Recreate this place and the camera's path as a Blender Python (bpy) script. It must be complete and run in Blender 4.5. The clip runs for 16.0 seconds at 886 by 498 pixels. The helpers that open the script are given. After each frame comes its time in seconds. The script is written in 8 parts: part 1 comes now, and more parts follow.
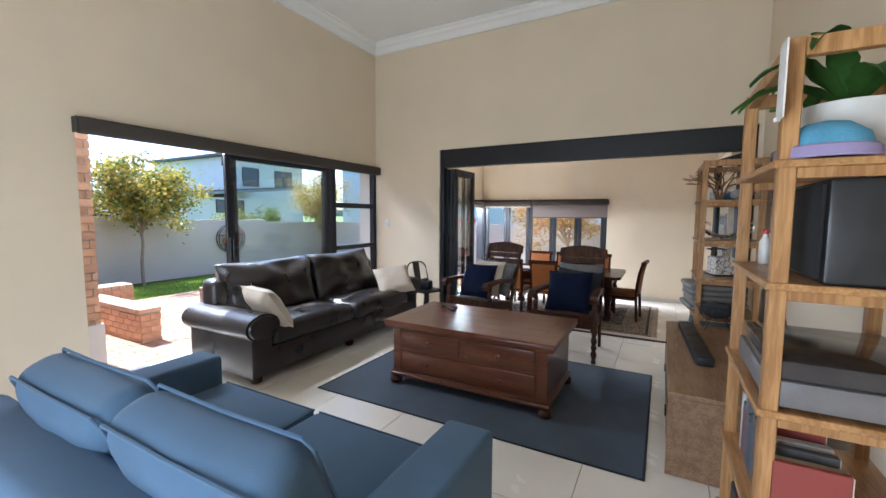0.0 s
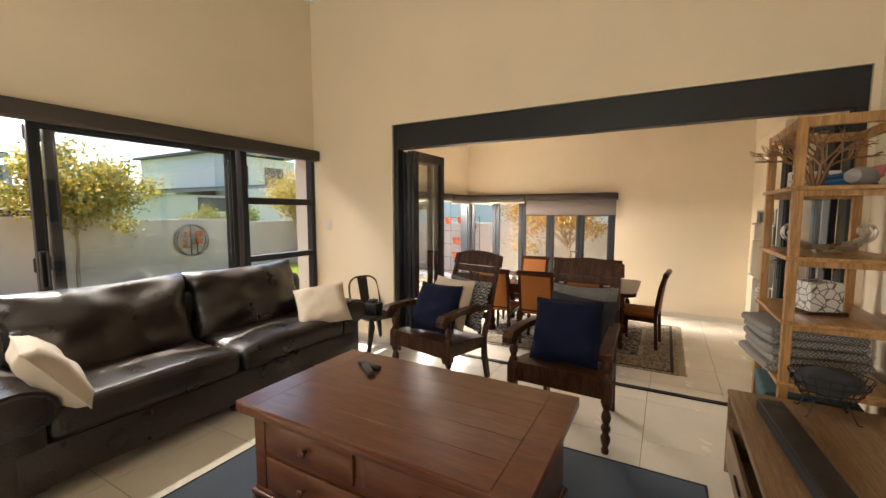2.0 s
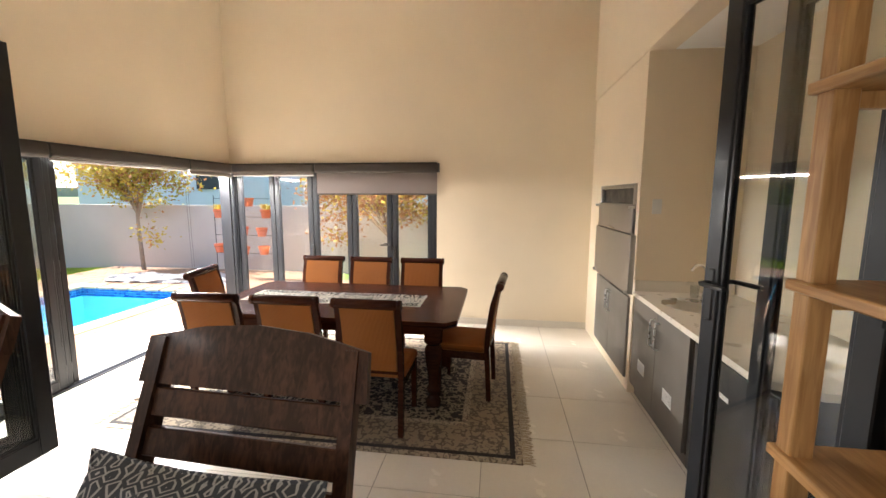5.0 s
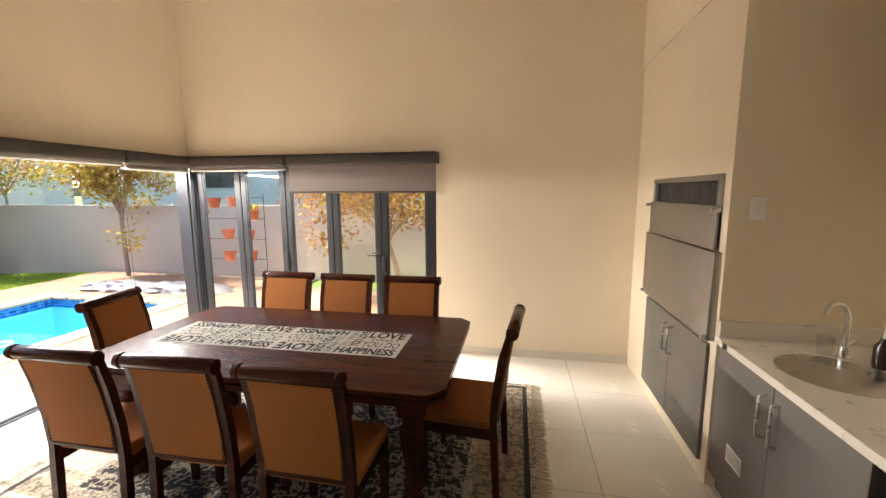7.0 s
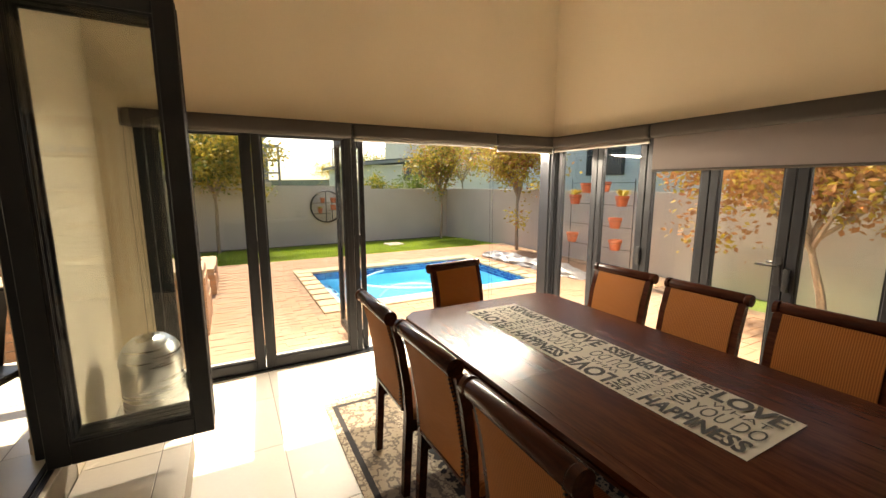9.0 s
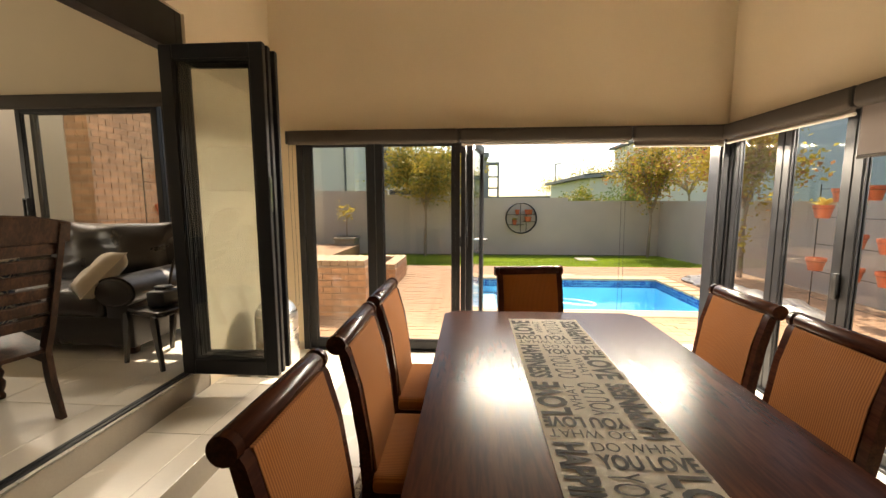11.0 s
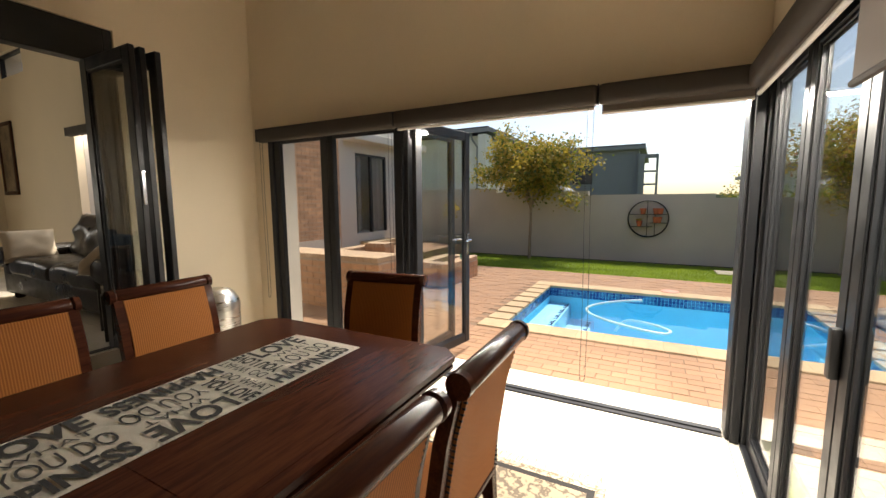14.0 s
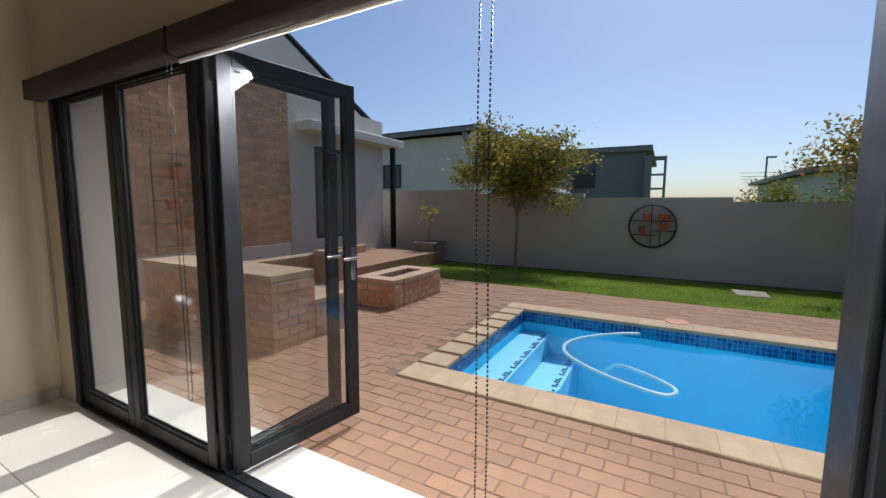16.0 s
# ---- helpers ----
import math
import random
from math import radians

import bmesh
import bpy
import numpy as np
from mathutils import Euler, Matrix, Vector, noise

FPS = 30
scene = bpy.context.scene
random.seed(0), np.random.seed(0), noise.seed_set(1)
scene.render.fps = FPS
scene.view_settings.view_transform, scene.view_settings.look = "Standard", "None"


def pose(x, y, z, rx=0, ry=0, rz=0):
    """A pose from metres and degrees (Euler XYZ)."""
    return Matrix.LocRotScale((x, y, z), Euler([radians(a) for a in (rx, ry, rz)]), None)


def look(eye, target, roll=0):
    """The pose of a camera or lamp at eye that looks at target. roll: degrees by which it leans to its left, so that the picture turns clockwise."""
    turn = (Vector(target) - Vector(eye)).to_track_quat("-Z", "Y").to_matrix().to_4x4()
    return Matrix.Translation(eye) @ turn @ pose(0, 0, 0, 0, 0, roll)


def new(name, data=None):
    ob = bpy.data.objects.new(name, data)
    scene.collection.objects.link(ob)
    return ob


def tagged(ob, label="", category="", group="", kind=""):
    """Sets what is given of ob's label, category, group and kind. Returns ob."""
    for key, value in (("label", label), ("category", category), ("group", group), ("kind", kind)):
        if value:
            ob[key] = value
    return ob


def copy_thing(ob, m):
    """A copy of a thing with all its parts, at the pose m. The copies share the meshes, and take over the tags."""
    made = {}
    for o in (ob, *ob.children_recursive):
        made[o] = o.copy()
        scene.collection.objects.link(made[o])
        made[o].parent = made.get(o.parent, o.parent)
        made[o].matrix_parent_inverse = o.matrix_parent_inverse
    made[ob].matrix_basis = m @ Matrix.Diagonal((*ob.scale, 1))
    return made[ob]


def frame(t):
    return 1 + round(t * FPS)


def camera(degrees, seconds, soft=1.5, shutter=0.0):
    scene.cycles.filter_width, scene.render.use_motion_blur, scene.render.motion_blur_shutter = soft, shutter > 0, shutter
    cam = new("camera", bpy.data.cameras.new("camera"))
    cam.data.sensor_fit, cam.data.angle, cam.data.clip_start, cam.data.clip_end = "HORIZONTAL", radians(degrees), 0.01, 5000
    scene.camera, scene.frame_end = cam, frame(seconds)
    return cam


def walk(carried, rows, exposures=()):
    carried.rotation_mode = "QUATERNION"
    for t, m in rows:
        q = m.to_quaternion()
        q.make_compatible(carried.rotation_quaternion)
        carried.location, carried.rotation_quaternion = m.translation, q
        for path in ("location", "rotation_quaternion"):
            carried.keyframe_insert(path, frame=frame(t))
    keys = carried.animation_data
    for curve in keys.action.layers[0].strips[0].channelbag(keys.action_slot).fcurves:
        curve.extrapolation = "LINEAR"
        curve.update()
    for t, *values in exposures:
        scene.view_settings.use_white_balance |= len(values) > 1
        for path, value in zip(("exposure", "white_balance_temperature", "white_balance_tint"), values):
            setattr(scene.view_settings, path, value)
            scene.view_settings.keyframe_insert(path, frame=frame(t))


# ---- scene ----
cam = camera(95.4, 16.0)
PATH = [
    (0, (0.106, -0.07, 1.749), (-0.848, 1.68, 1.582), 0.3),
    (0.5, (0.071, 0.346, 1.767), (-0.915, 2.078, 1.596), 0.1),
    (1, (-0.009, 0.736, 1.779), (-1.005, 2.461, 1.606), -0.1),
    (1.5, (-0.099, 1.08, 1.785), (-1.074, 2.817, 1.608), 0.0),
    (2, (-0.171, 1.494, 1.761), (-1.135, 3.238, 1.581), 0.0),
    (2.5, (-0.191, 1.921, 1.752), (-1.149, 3.667, 1.564), 0.1),
    (3, (-0.134, 2.402, 1.72), (-1.03, 4.18, 1.529), 0.0),
    (3.5, (-0.108, 2.881, 1.684), (-0.826, 4.736, 1.474), 0.1),
    (4, (-0.159, 3.312, 1.691), (-0.645, 5.237, 1.446), 0.1),
    (4.5, (-0.151, 3.666, 1.695), (-0.479, 5.623, 1.442), 0.2),
    (5, (-0.174, 4.024, 1.69), (-0.439, 5.989, 1.429), 0.2),
    (5.2, (-0.163, 4.155, 1.69), (-0.408, 6.123, 1.427), 0.0),
    (7.3, (-0.12, 5.25, 1.71), (-0.546, 7.184, 1.425), -0.4),
    (7.5, (-0.107, 5.323, 1.714), (-0.676, 7.215, 1.407), -0.4),
    (8, (-0.094, 5.578, 1.682), (-1.163, 7.237, 1.358), -0.1),
    (8.5, (-0.199, 5.725, 1.626), (-1.661, 7.049, 1.296), -0.1),
    (9, (-0.259, 5.916, 1.594), (-2.005, 6.839, 1.277), 0.0),
    (9.7, (-0.199, 6.232, 1.545), (-2.148, 6.581, 1.262), -0.2),
    (11.8, (-0.055, 7.55, 1.451), (-2.02, 7.25, 1.229), 0.0),
    (12, (-0.093, 7.682, 1.459), (-2.049, 7.328, 1.239), 0.0),
    (12.5, (-0.252, 8.025, 1.458), (-2.176, 7.533, 1.225), -0.2),
    (13, (-0.459, 8.372, 1.456), (-2.323, 7.683, 1.223), -0.2),
    (13.5, (-0.734, 8.631, 1.43), (-2.529, 7.779, 1.203), -0.4),
    (14, (-1.082, 8.751, 1.409), (-2.837, 7.823, 1.174), -0.4),
    (14.5, (-1.513, 8.843, 1.403), (-3.249, 7.879, 1.165), -0.1),
    (15, (-1.955, 8.809, 1.398), (-3.683, 7.831, 1.16), 0.0),
    (15.5, (-2.377, 8.801, 1.371), (-4.104, 7.819, 1.145), 0.0),
    (16, (-2.752, 8.807, 1.354), (-4.495, 7.849, 1.139), 0.3),
]
EXPOSURES = [
    (0, 1.85, 5200, 10), (0.5, 1.85, 5050, 10), (1.0, 1.95, 5350, 10), (1.5, 1.95, 6500, 11), (2.0, 1.95, 7100, 12), (3.0, 2.0, 8600, 12), (3.5, 2.0, 8000, 12), (4.0, 2.05, 6300, 12), (4.5, 2.1, 5900, 12), (5.0, 2.0, 6400, 12),
    (7.5, 1.65, 6900, 12), (8.0, 1.4, 8200, 12), (9.0, 1.3, 8300, 12), (12.0, 1.0, 8300, 12), (13.5, 0.6, 7600, 11), (14.5, 0.1, 6900, 10), (15.5, -0.45, 6000, 10), (16.0, -0.5, 5900, 10),
]
walk(cam, [(t, look(eye, target, roll)) for t, eye, target, roll in PATH], EXPOSURES)

# ---- world, sun, exposure ----
world = bpy.data.worlds.new("world")
scene.world = world
world.use_nodes = True
wnt = world.node_tree
sky = wnt.nodes.new("ShaderNodeTexSky")
sky.sky_type = "NISHITA"
sky.sun_disc = False
sky.sun_elevation = radians(55)
sky.sun_rotation = radians(-86)
sky.air_density, sky.dust_density, sky.ozone_density = 1.0, 1.2, 2.5
wnt.links.new(sky.outputs[0], wnt.nodes["Background"].inputs[0])
wnt.nodes["Background"].inputs[1].default_value = 0.15
sun = new("sun", bpy.data.lights.new("sun", "SUN"))
sun.data.energy, sun.data.angle, sun.data.color = 4.6, radians(0.6), (1.0, 0.95, 0.87)
sun.matrix_world = look((-30.0, 9.2, 44.0), (0, 7.1, 0))


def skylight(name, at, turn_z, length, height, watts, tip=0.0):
    """An added lamp that boosts the sky's light in an opening, mostly a strip under its head; shines along local -z."""
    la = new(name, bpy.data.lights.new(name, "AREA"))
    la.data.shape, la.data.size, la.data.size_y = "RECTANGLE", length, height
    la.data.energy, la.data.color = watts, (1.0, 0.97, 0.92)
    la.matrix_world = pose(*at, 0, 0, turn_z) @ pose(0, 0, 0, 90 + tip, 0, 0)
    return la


# local -z of the strip: turn_z -90 faces +x, 0 faces +y, 180 faces -y
skylight("skylight_pool_doors", (-4.06, 8.05, 1.972), -90, 2.2, 0.04, 88.0, -60)
skylight("skylight_patio_doors", (-4.06, 2.6, 2.415), -90, 2.4, 0.05, 18.0, -45)
skylight("skylight_garden_doors", (-2.4, 9.425, 2.185), 180, 2.6, 0.08, 150.0, -44)
# added fill lamp in an unseen, invented opening behind the living room
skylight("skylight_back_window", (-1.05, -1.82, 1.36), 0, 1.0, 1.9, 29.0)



# ---- helpers for meshes ----
class Shape:
    """A bmesh that grows by boxes, turned profiles, tubes and cushions."""

    def __init__(self):
        self.bm = bmesh.new()

    def box(self, lo, hi, bevel=0.0, seg=2, m=None):
        geo = bmesh.ops.create_cube(self.bm, size=1.0)["verts"]
        c = [(a + b) / 2 for a, b in zip(lo, hi)]
        s = [abs(b - a) for a, b in zip(lo, hi)]
        for v in geo:
            v.co = Vector((v.co.x * s[0] + c[0], v.co.y * s[1] + c[1], v.co.z * s[2] + c[2]))
        if bevel:
            edges = list({e for v in geo for e in v.link_edges})
            out = bmesh.ops.bevel(self.bm, geom=edges, offset=min(bevel, 0.49 * min(s)), segments=seg, profile=0.5, affect="EDGES")
            geo = list({v for f in out["faces"] for v in f.verts} | {v for v in geo if v.is_valid})
        if m is not None:
            for v in geo:
                v.co = m @ v.co
        return self

    def tube(self, points, radius, n=8, radii=None):
        pts = [Vector(p) for p in points]
        rings = []
        for i, p in enumerate(pts):
            d = (pts[min(i + 1, len(pts) - 1)] - pts[max(i - 1, 0)]).normalized()
            u = d.orthogonal().normalized() if not rings else (u - d * u.dot(d)).normalized()
            w = d.cross(u)
            r = radii[i] if radii else radius
            rings.append([self.bm.verts.new(p + r * (math.cos(2 * math.pi * k / n) * u + math.sin(2 * math.pi * k / n) * w)) for k in range(n)])
        for a, b in zip(rings, rings[1:]):
            for k in range(n):
                self.bm.faces.new((a[k], a[(k + 1) % n], b[(k + 1) % n], b[k]))
        self.bm.faces.new(rings[0][::-1])
        self.bm.faces.new(rings[-1])
        return self

    def lathe(self, profile, at=(0, 0, 0), n=16, m=None):
        """profile: (radius, height) from the foot up."""
        rings = []
        for r, h in profile:
            ring = []
            for k in range(n):
                a = 2 * math.pi * k / n
                p = Vector((at[0] + r * math.cos(a), at[1] + r * math.sin(a), at[2] + h))
                ring.append(self.bm.verts.new(m @ p if m is not None else p))
            rings.append(ring)
        for a, b in zip(rings, rings[1:]):
            for k in range(n):
                self.bm.faces.new((a[k], a[(k + 1) % n], b[(k + 1) % n], b[k]))
        self.bm.faces.new(rings[0][::-1])
        self.bm.faces.new(rings[-1])
        return self

    def pillow(self, w, h, d, m, n=14, crumple=0.012, seed=0):
        """A stuffed cushion, w by h and d thick, in the plane of m's x and z."""
        grid = {}
        for side in (1, -1):
            for i in range(n + 1):
                for j in range(n + 1):
                    u, v = 2 * i / n - 1, 2 * j / n - 1
                    rim = i in (0, n) or j in (0, n)
                    if rim and side < 0:
                        continue
                    full = max(0.0, (1 - u ** 4) * (1 - v ** 4)) ** 0.55
                    pinch = 1 - 0.07 * (1 - abs(v) ** 2) * abs(u) ** 3
                    pinch2 = 1 - 0.07 * (1 - abs(u) ** 2) * abs(v) ** 3
                    p = Vector((u * w / 2 * pinch, side * d / 2 * full, v * h / 2 * pinch2))
                    q = noise.noise(Vector((u * 2.1 + seed, v * 2.1 - seed, side * 3.0)))
                    p.y += crumple * q * (0 if rim else 1)
                    grid[side, i, j] = self.bm.verts.new(m @ p)
        pick = lambda s, i, j: grid[s, i, j] if (s, i, j) in grid else grid[1, i, j]  # noqa: E731
        for side in (1, -1):
            for i in range(n):
                for j in range(n):
                    q = [pick(side, i, j), pick(side, i + 1, j), pick(side, i + 1, j + 1), pick(side, i, j + 1)]
                    if len(set(q)) == 4:
                        self.bm.faces.new(q if side < 0 else q[::-1])
        return self

    def prism(self, outline, axis, a, b, m=None):
        """An outline of (u, v) drawn out along axis ('x': u,v = y,z; 'y': x,z; 'z': x,y) from a to b."""
        def put(u, v, w):
            p = {"x": (w, u, v), "y": (u, w, v), "z": (u, v, w)}[axis]
            return self.bm.verts.new(m @ Vector(p) if m is not None else Vector(p))
        lo, hi = [put(u, v, a) for u, v in outline], [put(u, v, b) for u, v in outline]
        self.bm.faces.new(lo)
        self.bm.faces.new(hi[::-1])
        n = len(outline)
        for k in range(n):
            self.bm.faces.new((lo[k], hi[k], hi[(k + 1) % n], lo[(k + 1) % n]))
        return self

    def quad(self, *pts):
        self.bm.faces.new([self.bm.verts.new(Vector(p)) for p in pts])
        return self

    def moved(self, m):
        bmesh.ops.transform(self.bm, matrix=m, verts=self.bm.verts)
        return self


def mesh_of(name, shape, material, smooth=True):
    bm = shape.bm
    bmesh.ops.recalc_face_normals(bm, faces=bm.faces)
    me = bpy.data.meshes.new(name)
    bm.to_mesh(me)
    bm.free()
    for mat in material if isinstance(material, (list, tuple)) else [material]:
        me.materials.append(mat)
    if smooth:
        me.shade_smooth()
        me.set_sharp_from_angle(angle=radians(38))
    return me


def part(name, shape, material, parent, label="", smooth=True):
    ob = new(name, mesh_of(name, shape, material, smooth))
    ob.parent = parent
    if label:
        ob["label"] = label
    return ob


def thing(name, label, category, group="", at=None):
    ob = new(name)
    ob.empty_display_size = 0.1
    if at is not None:
        ob.matrix_basis = at
    return tagged(ob, label, category, group)


def single(name, shape, material, label, category, group="", kind="", smooth=True):
    return tagged(new(name, mesh_of(name, shape, material, smooth)), label, category, group, kind)


def structure(name, shape, material, label, category, smooth=False):
    return single(name, shape, material, label, category, "", "structure", smooth)


def arc(cx, cy, r, a0, a1, n):
    return [(cx + r * math.cos(radians(a0 + (a1 - a0) * k / n)), cy + r * math.sin(radians(a0 + (a1 - a0) * k / n))) for k in range(n + 1)]


# ---- materials ----
def material(name, color, rough=0.5, metal=0.0, vary=0.12, scale=6.0, fine=80.0, bump=0.15, coat=0.0, spec=0.5, sheen=0.0,
             stretch=(1, 1, 1), second=None, random_tint=0.0, dist=0.01, rough_vary=0.1):
    m = bpy.data.materials.new(name)
    m.use_nodes = True
    nt = m.node_tree
    nd, ln = nt.nodes, nt.links
    b = nd["Principled BSDF"]
    b.inputs["Roughness"].default_value, b.inputs["Metallic"].default_value = rough, metal
    b.inputs["Coat Weight"].default_value = coat
    b.inputs["Coat Roughness"].default_value = 0.12
    b.inputs["Specular IOR Level"].default_value = spec
    b.inputs["Sheen Weight"].default_value = sheen
    tc = nd.new("ShaderNodeTexCoord")
    mp = nd.new("ShaderNodeMapping")
    mp.inputs["Scale"].default_value = stretch
    ln.new(tc.outputs["Object"], mp.inputs[0])
    big, small = nd.new("ShaderNodeTexNoise"), nd.new("ShaderNodeTexNoise")
    big.inputs["Scale"].default_value, small.inputs["Scale"].default_value = scale, fine
    big.inputs["Detail"].default_value, small.inputs["Detail"].default_value = 5.0, 3.0
    for t in (big, small):
        ln.new(mp.outputs[0], t.inputs["Vector"])
    mixed = nd.new("ShaderNodeMath")
    mixed.operation = "MULTIPLY_ADD"
    mixed.inputs[1].default_value = 0.35
    ln.new(small.outputs[0], mixed.inputs[0])
    ln.new(big.outputs[0], mixed.inputs[2])
    ramp = nd.new("ShaderNodeValToRGB")
    dark = tuple(c * (1 - vary) for c in color)
    light = second or tuple(min(1.0, c * (1 + vary)) for c in color)
    ramp.color_ramp.elements[0].position, ramp.color_ramp.elements[1].position = 0.42, 0.92
    ramp.color_ramp.elements[0].color, ramp.color_ramp.elements[1].color = (*dark, 1), (*light, 1)
    ln.new(mixed.outputs[0], ramp.inputs[0])
    out = ramp.outputs[0]
    if random_tint:
        info, hsv, mr = nd.new("ShaderNodeObjectInfo"), nd.new("ShaderNodeHueSaturation"), nd.new("ShaderNodeMapRange")
        mr.inputs["To Min"].default_value, mr.inputs["To Max"].default_value = 1 - random_tint, 1 + random_tint
        ln.new(info.outputs["Random"], mr.inputs["Value"])
        ln.new(mr.outputs[0], hsv.inputs["Value"])
        ln.new(out, hsv.inputs["Color"])
        out = hsv.outputs[0]
    ln.new(out, b.inputs["Base Color"])
    if rough_vary:
        rr = nd.new("ShaderNodeMapRange")
        rr.inputs["To Min"].default_value, rr.inputs["To Max"].default_value = max(0.02, rough - rough_vary), min(1, rough + rough_vary)
        rr.inputs["From Min"].default_value, rr.inputs["From Max"].default_value = 0.3, 0.7
        ln.new(big.outputs[0], rr.inputs["Value"])
        ln.new(rr.outputs[0], b.inputs["Roughness"])
    if bump:
        bp = nd.new("ShaderNodeBump")
        bp.inputs["Strength"].default_value, bp.inputs["Distance"].default_value = bump, dist
        ln.new(mixed.outputs[0], bp.inputs["Height"])
        ln.new(bp.outputs[0], b.inputs["Normal"])
    return m


def nodes_of(m):
    return m.node_tree.nodes, m.node_tree.links, m.node_tree.nodes["Principled BSDF"]


def wood(name, dark, light, rough=0.35, coat=0.3, stretch=(1, 1, 1), scale=5.0, bump=0.08):
    m = material(name, dark, rough, 0, 0.15, 3, 60, 0, coat)
    nd, ln, b = nodes_of(m)
    tc, mp = nd.new("ShaderNodeTexCoord"), nd.new("ShaderNodeMapping")
    mp.inputs["Scale"].default_value = stretch
    ln.new(tc.outputs["Object"], mp.inputs[0])
    n1, wv = nd.new("ShaderNodeTexNoise"), nd.new("ShaderNodeTexNoise")
    n1.inputs["Scale"].default_value, n1.inputs["Detail"].default_value = scale, 6
    wv.inputs["Scale"].default_value, wv.inputs["Detail"].default_value, wv.inputs["Distortion"].default_value = scale * 5, 4, 0.6
    ln.new(mp.outputs[0], n1.inputs["Vector"])
    ln.new(mp.outputs[0], wv.inputs["Vector"])
    mx = nd.new("ShaderNodeMath")
    mx.operation = "ADD"
    ln.new(n1.outputs[0], mx.inputs[0])
    ln.new(wv.outputs[0], mx.inputs[1])
    rp = nd.new("ShaderNodeValToRGB")
    rp.color_ramp.elements[0].position, rp.color_ramp.elements[1].position = 0.68, 0.98
    half = nd.new("ShaderNodeMath")
    half.operation = "MULTIPLY"
    half.inputs[1].default_value = 0.8
    ln.new(mx.outputs[0], half.inputs[0])
    rp.color_ramp.elements[0].color, rp.color_ramp.elements[1].color = (*dark, 1), (*light, 1)
    ln.new(half.outputs[0], rp.inputs[0])
    ln.new(rp.outputs[0], b.inputs["Base Color"])
    bp = nd.new("ShaderNodeBump")
    bp.inputs["Strength"].default_value, bp.inputs["Distance"].default_value = bump, 0.004
    ln.new(wv.outputs[0], bp.inputs["Height"])
    ln.new(bp.outputs[0], b.inputs["Normal"])
    return m


def glass_material(name, tint=(0.95, 0.965, 0.96), gloss=0.05):
    m = bpy.data.materials.new(name)
    m.use_nodes = True
    nt = m.node_tree
    nt.nodes.clear()
    out, mix = nt.nodes.new("ShaderNodeOutputMaterial"), nt.nodes.new("ShaderNodeMixShader")
    tr, gl, lw = nt.nodes.new("ShaderNodeBsdfTransparent"), nt.nodes.new("ShaderNodeBsdfGlossy"), nt.nodes.new("ShaderNodeLayerWeight")
    tr.inputs[0].default_value = (*tint, 1)
    gl.inputs["Roughness"].default_value = 0.015
    lw.inputs["Blend"].default_value = 0.5
    pw_, ma = nt.nodes.new("ShaderNodeMath"), nt.nodes.new("ShaderNodeMath")
    pw_.operation, ma.operation = "POWER", "MULTIPLY_ADD"
    pw_.inputs[1].default_value = 4.0
    ma.inputs[1].default_value, ma.inputs[2].default_value = 0.75, gloss
    nt.links.new(lw.outputs["Facing"], pw_.inputs[0])
    nt.links.new(pw_.outputs[0], ma.inputs[0])
    nt.links.new(ma.outputs[0], mix.inputs[0])
    nt.links.new(tr.outputs[0], mix.inputs[1])
    nt.links.new(gl.outputs[0], mix.inputs[2])
    nt.links.new(mix.outputs[0], out.inputs[0])
    return m


WALL = material("cream_plaster", (0.74, 0.63, 0.47), 0.75, 0, 0.035, 1.6, 130, 0.10, dist=0.004)
WALL_OUT = material("grey_beige_plaster", (0.50, 0.455, 0.40), 0.85, 0, 0.07, 1.2, 90, 0.25, dist=0.006)
WHITE = material("white_ceiling_paint", (0.84, 0.83, 0.80), 0.8, 0, 0.02, 2, 90, 0.05)
TILE = material("cream_porcelain_tile", (0.79, 0.735, 0.64), 0.22, 0, 0.05, 2.2, 45, 0.02, random_tint=0.025, rough_vary=0.07)
GROUT = material("grey_grout", (0.30, 0.26, 0.21), 0.9, 0, 0.1, 8, 90, 0.2)
SKIRT = material("cream_skirting", (0.62, 0.56, 0.47), 0.4, 0, 0.05, 3, 60, 0.03)
FRAME = material("charcoal_aluminium", (0.016, 0.017, 0.020), 0.42, 0.0, 0.12, 10, 240, 0.04, spec=0.35)
GASKET = material("black_rubber", (0.012, 0.012, 0.012), 0.6, 0, 0.1, 10, 90, 0.05)
GLASS = glass_material("clear_glass")
BLIND = material("taupe_blind_fabric", (0.19, 0.155, 0.14), 0.85, 0, 0.06, 5, 320, 0.2, sheen=0.2)
BLINDBOX = material("grey_brown_roller", (0.06, 0.05, 0.042), 0.75, 0, 0.08, 4, 200, 0.1, spec=0.3)
STEEL = material("brushed_stainless", (0.62, 0.61, 0.59), 0.3, 1.0, 0.06, 3, 60, 0.06, stretch=(1, 1, 14), rough_vary=0.06)
CHROME = material("polished_chrome", (0.75, 0.75, 0.75), 0.12, 1.0, 0.04, 5, 60, 0.0, rough_vary=0.03)
BLACKMETAL = material("black_iron", (0.018, 0.017, 0.016), 0.5, 0.6, 0.2, 14, 120, 0.12)
PLASTIC_W = material("white_plastic", (0.72, 0.70, 0.66), 0.4, 0, 0.03, 6, 90, 0.02)
PLASTIC_B = material("black_plastic", (0.014, 0.014, 0.015), 0.42, 0, 0.15, 9, 130, 0.06)
LEATHER = material("dark_brown_leather", (0.018, 0.013, 0.011), 0.34, 0, 0.35, 6, 90, 0.45, spec=0.65, dist=0.010, rough_vary=0.1)
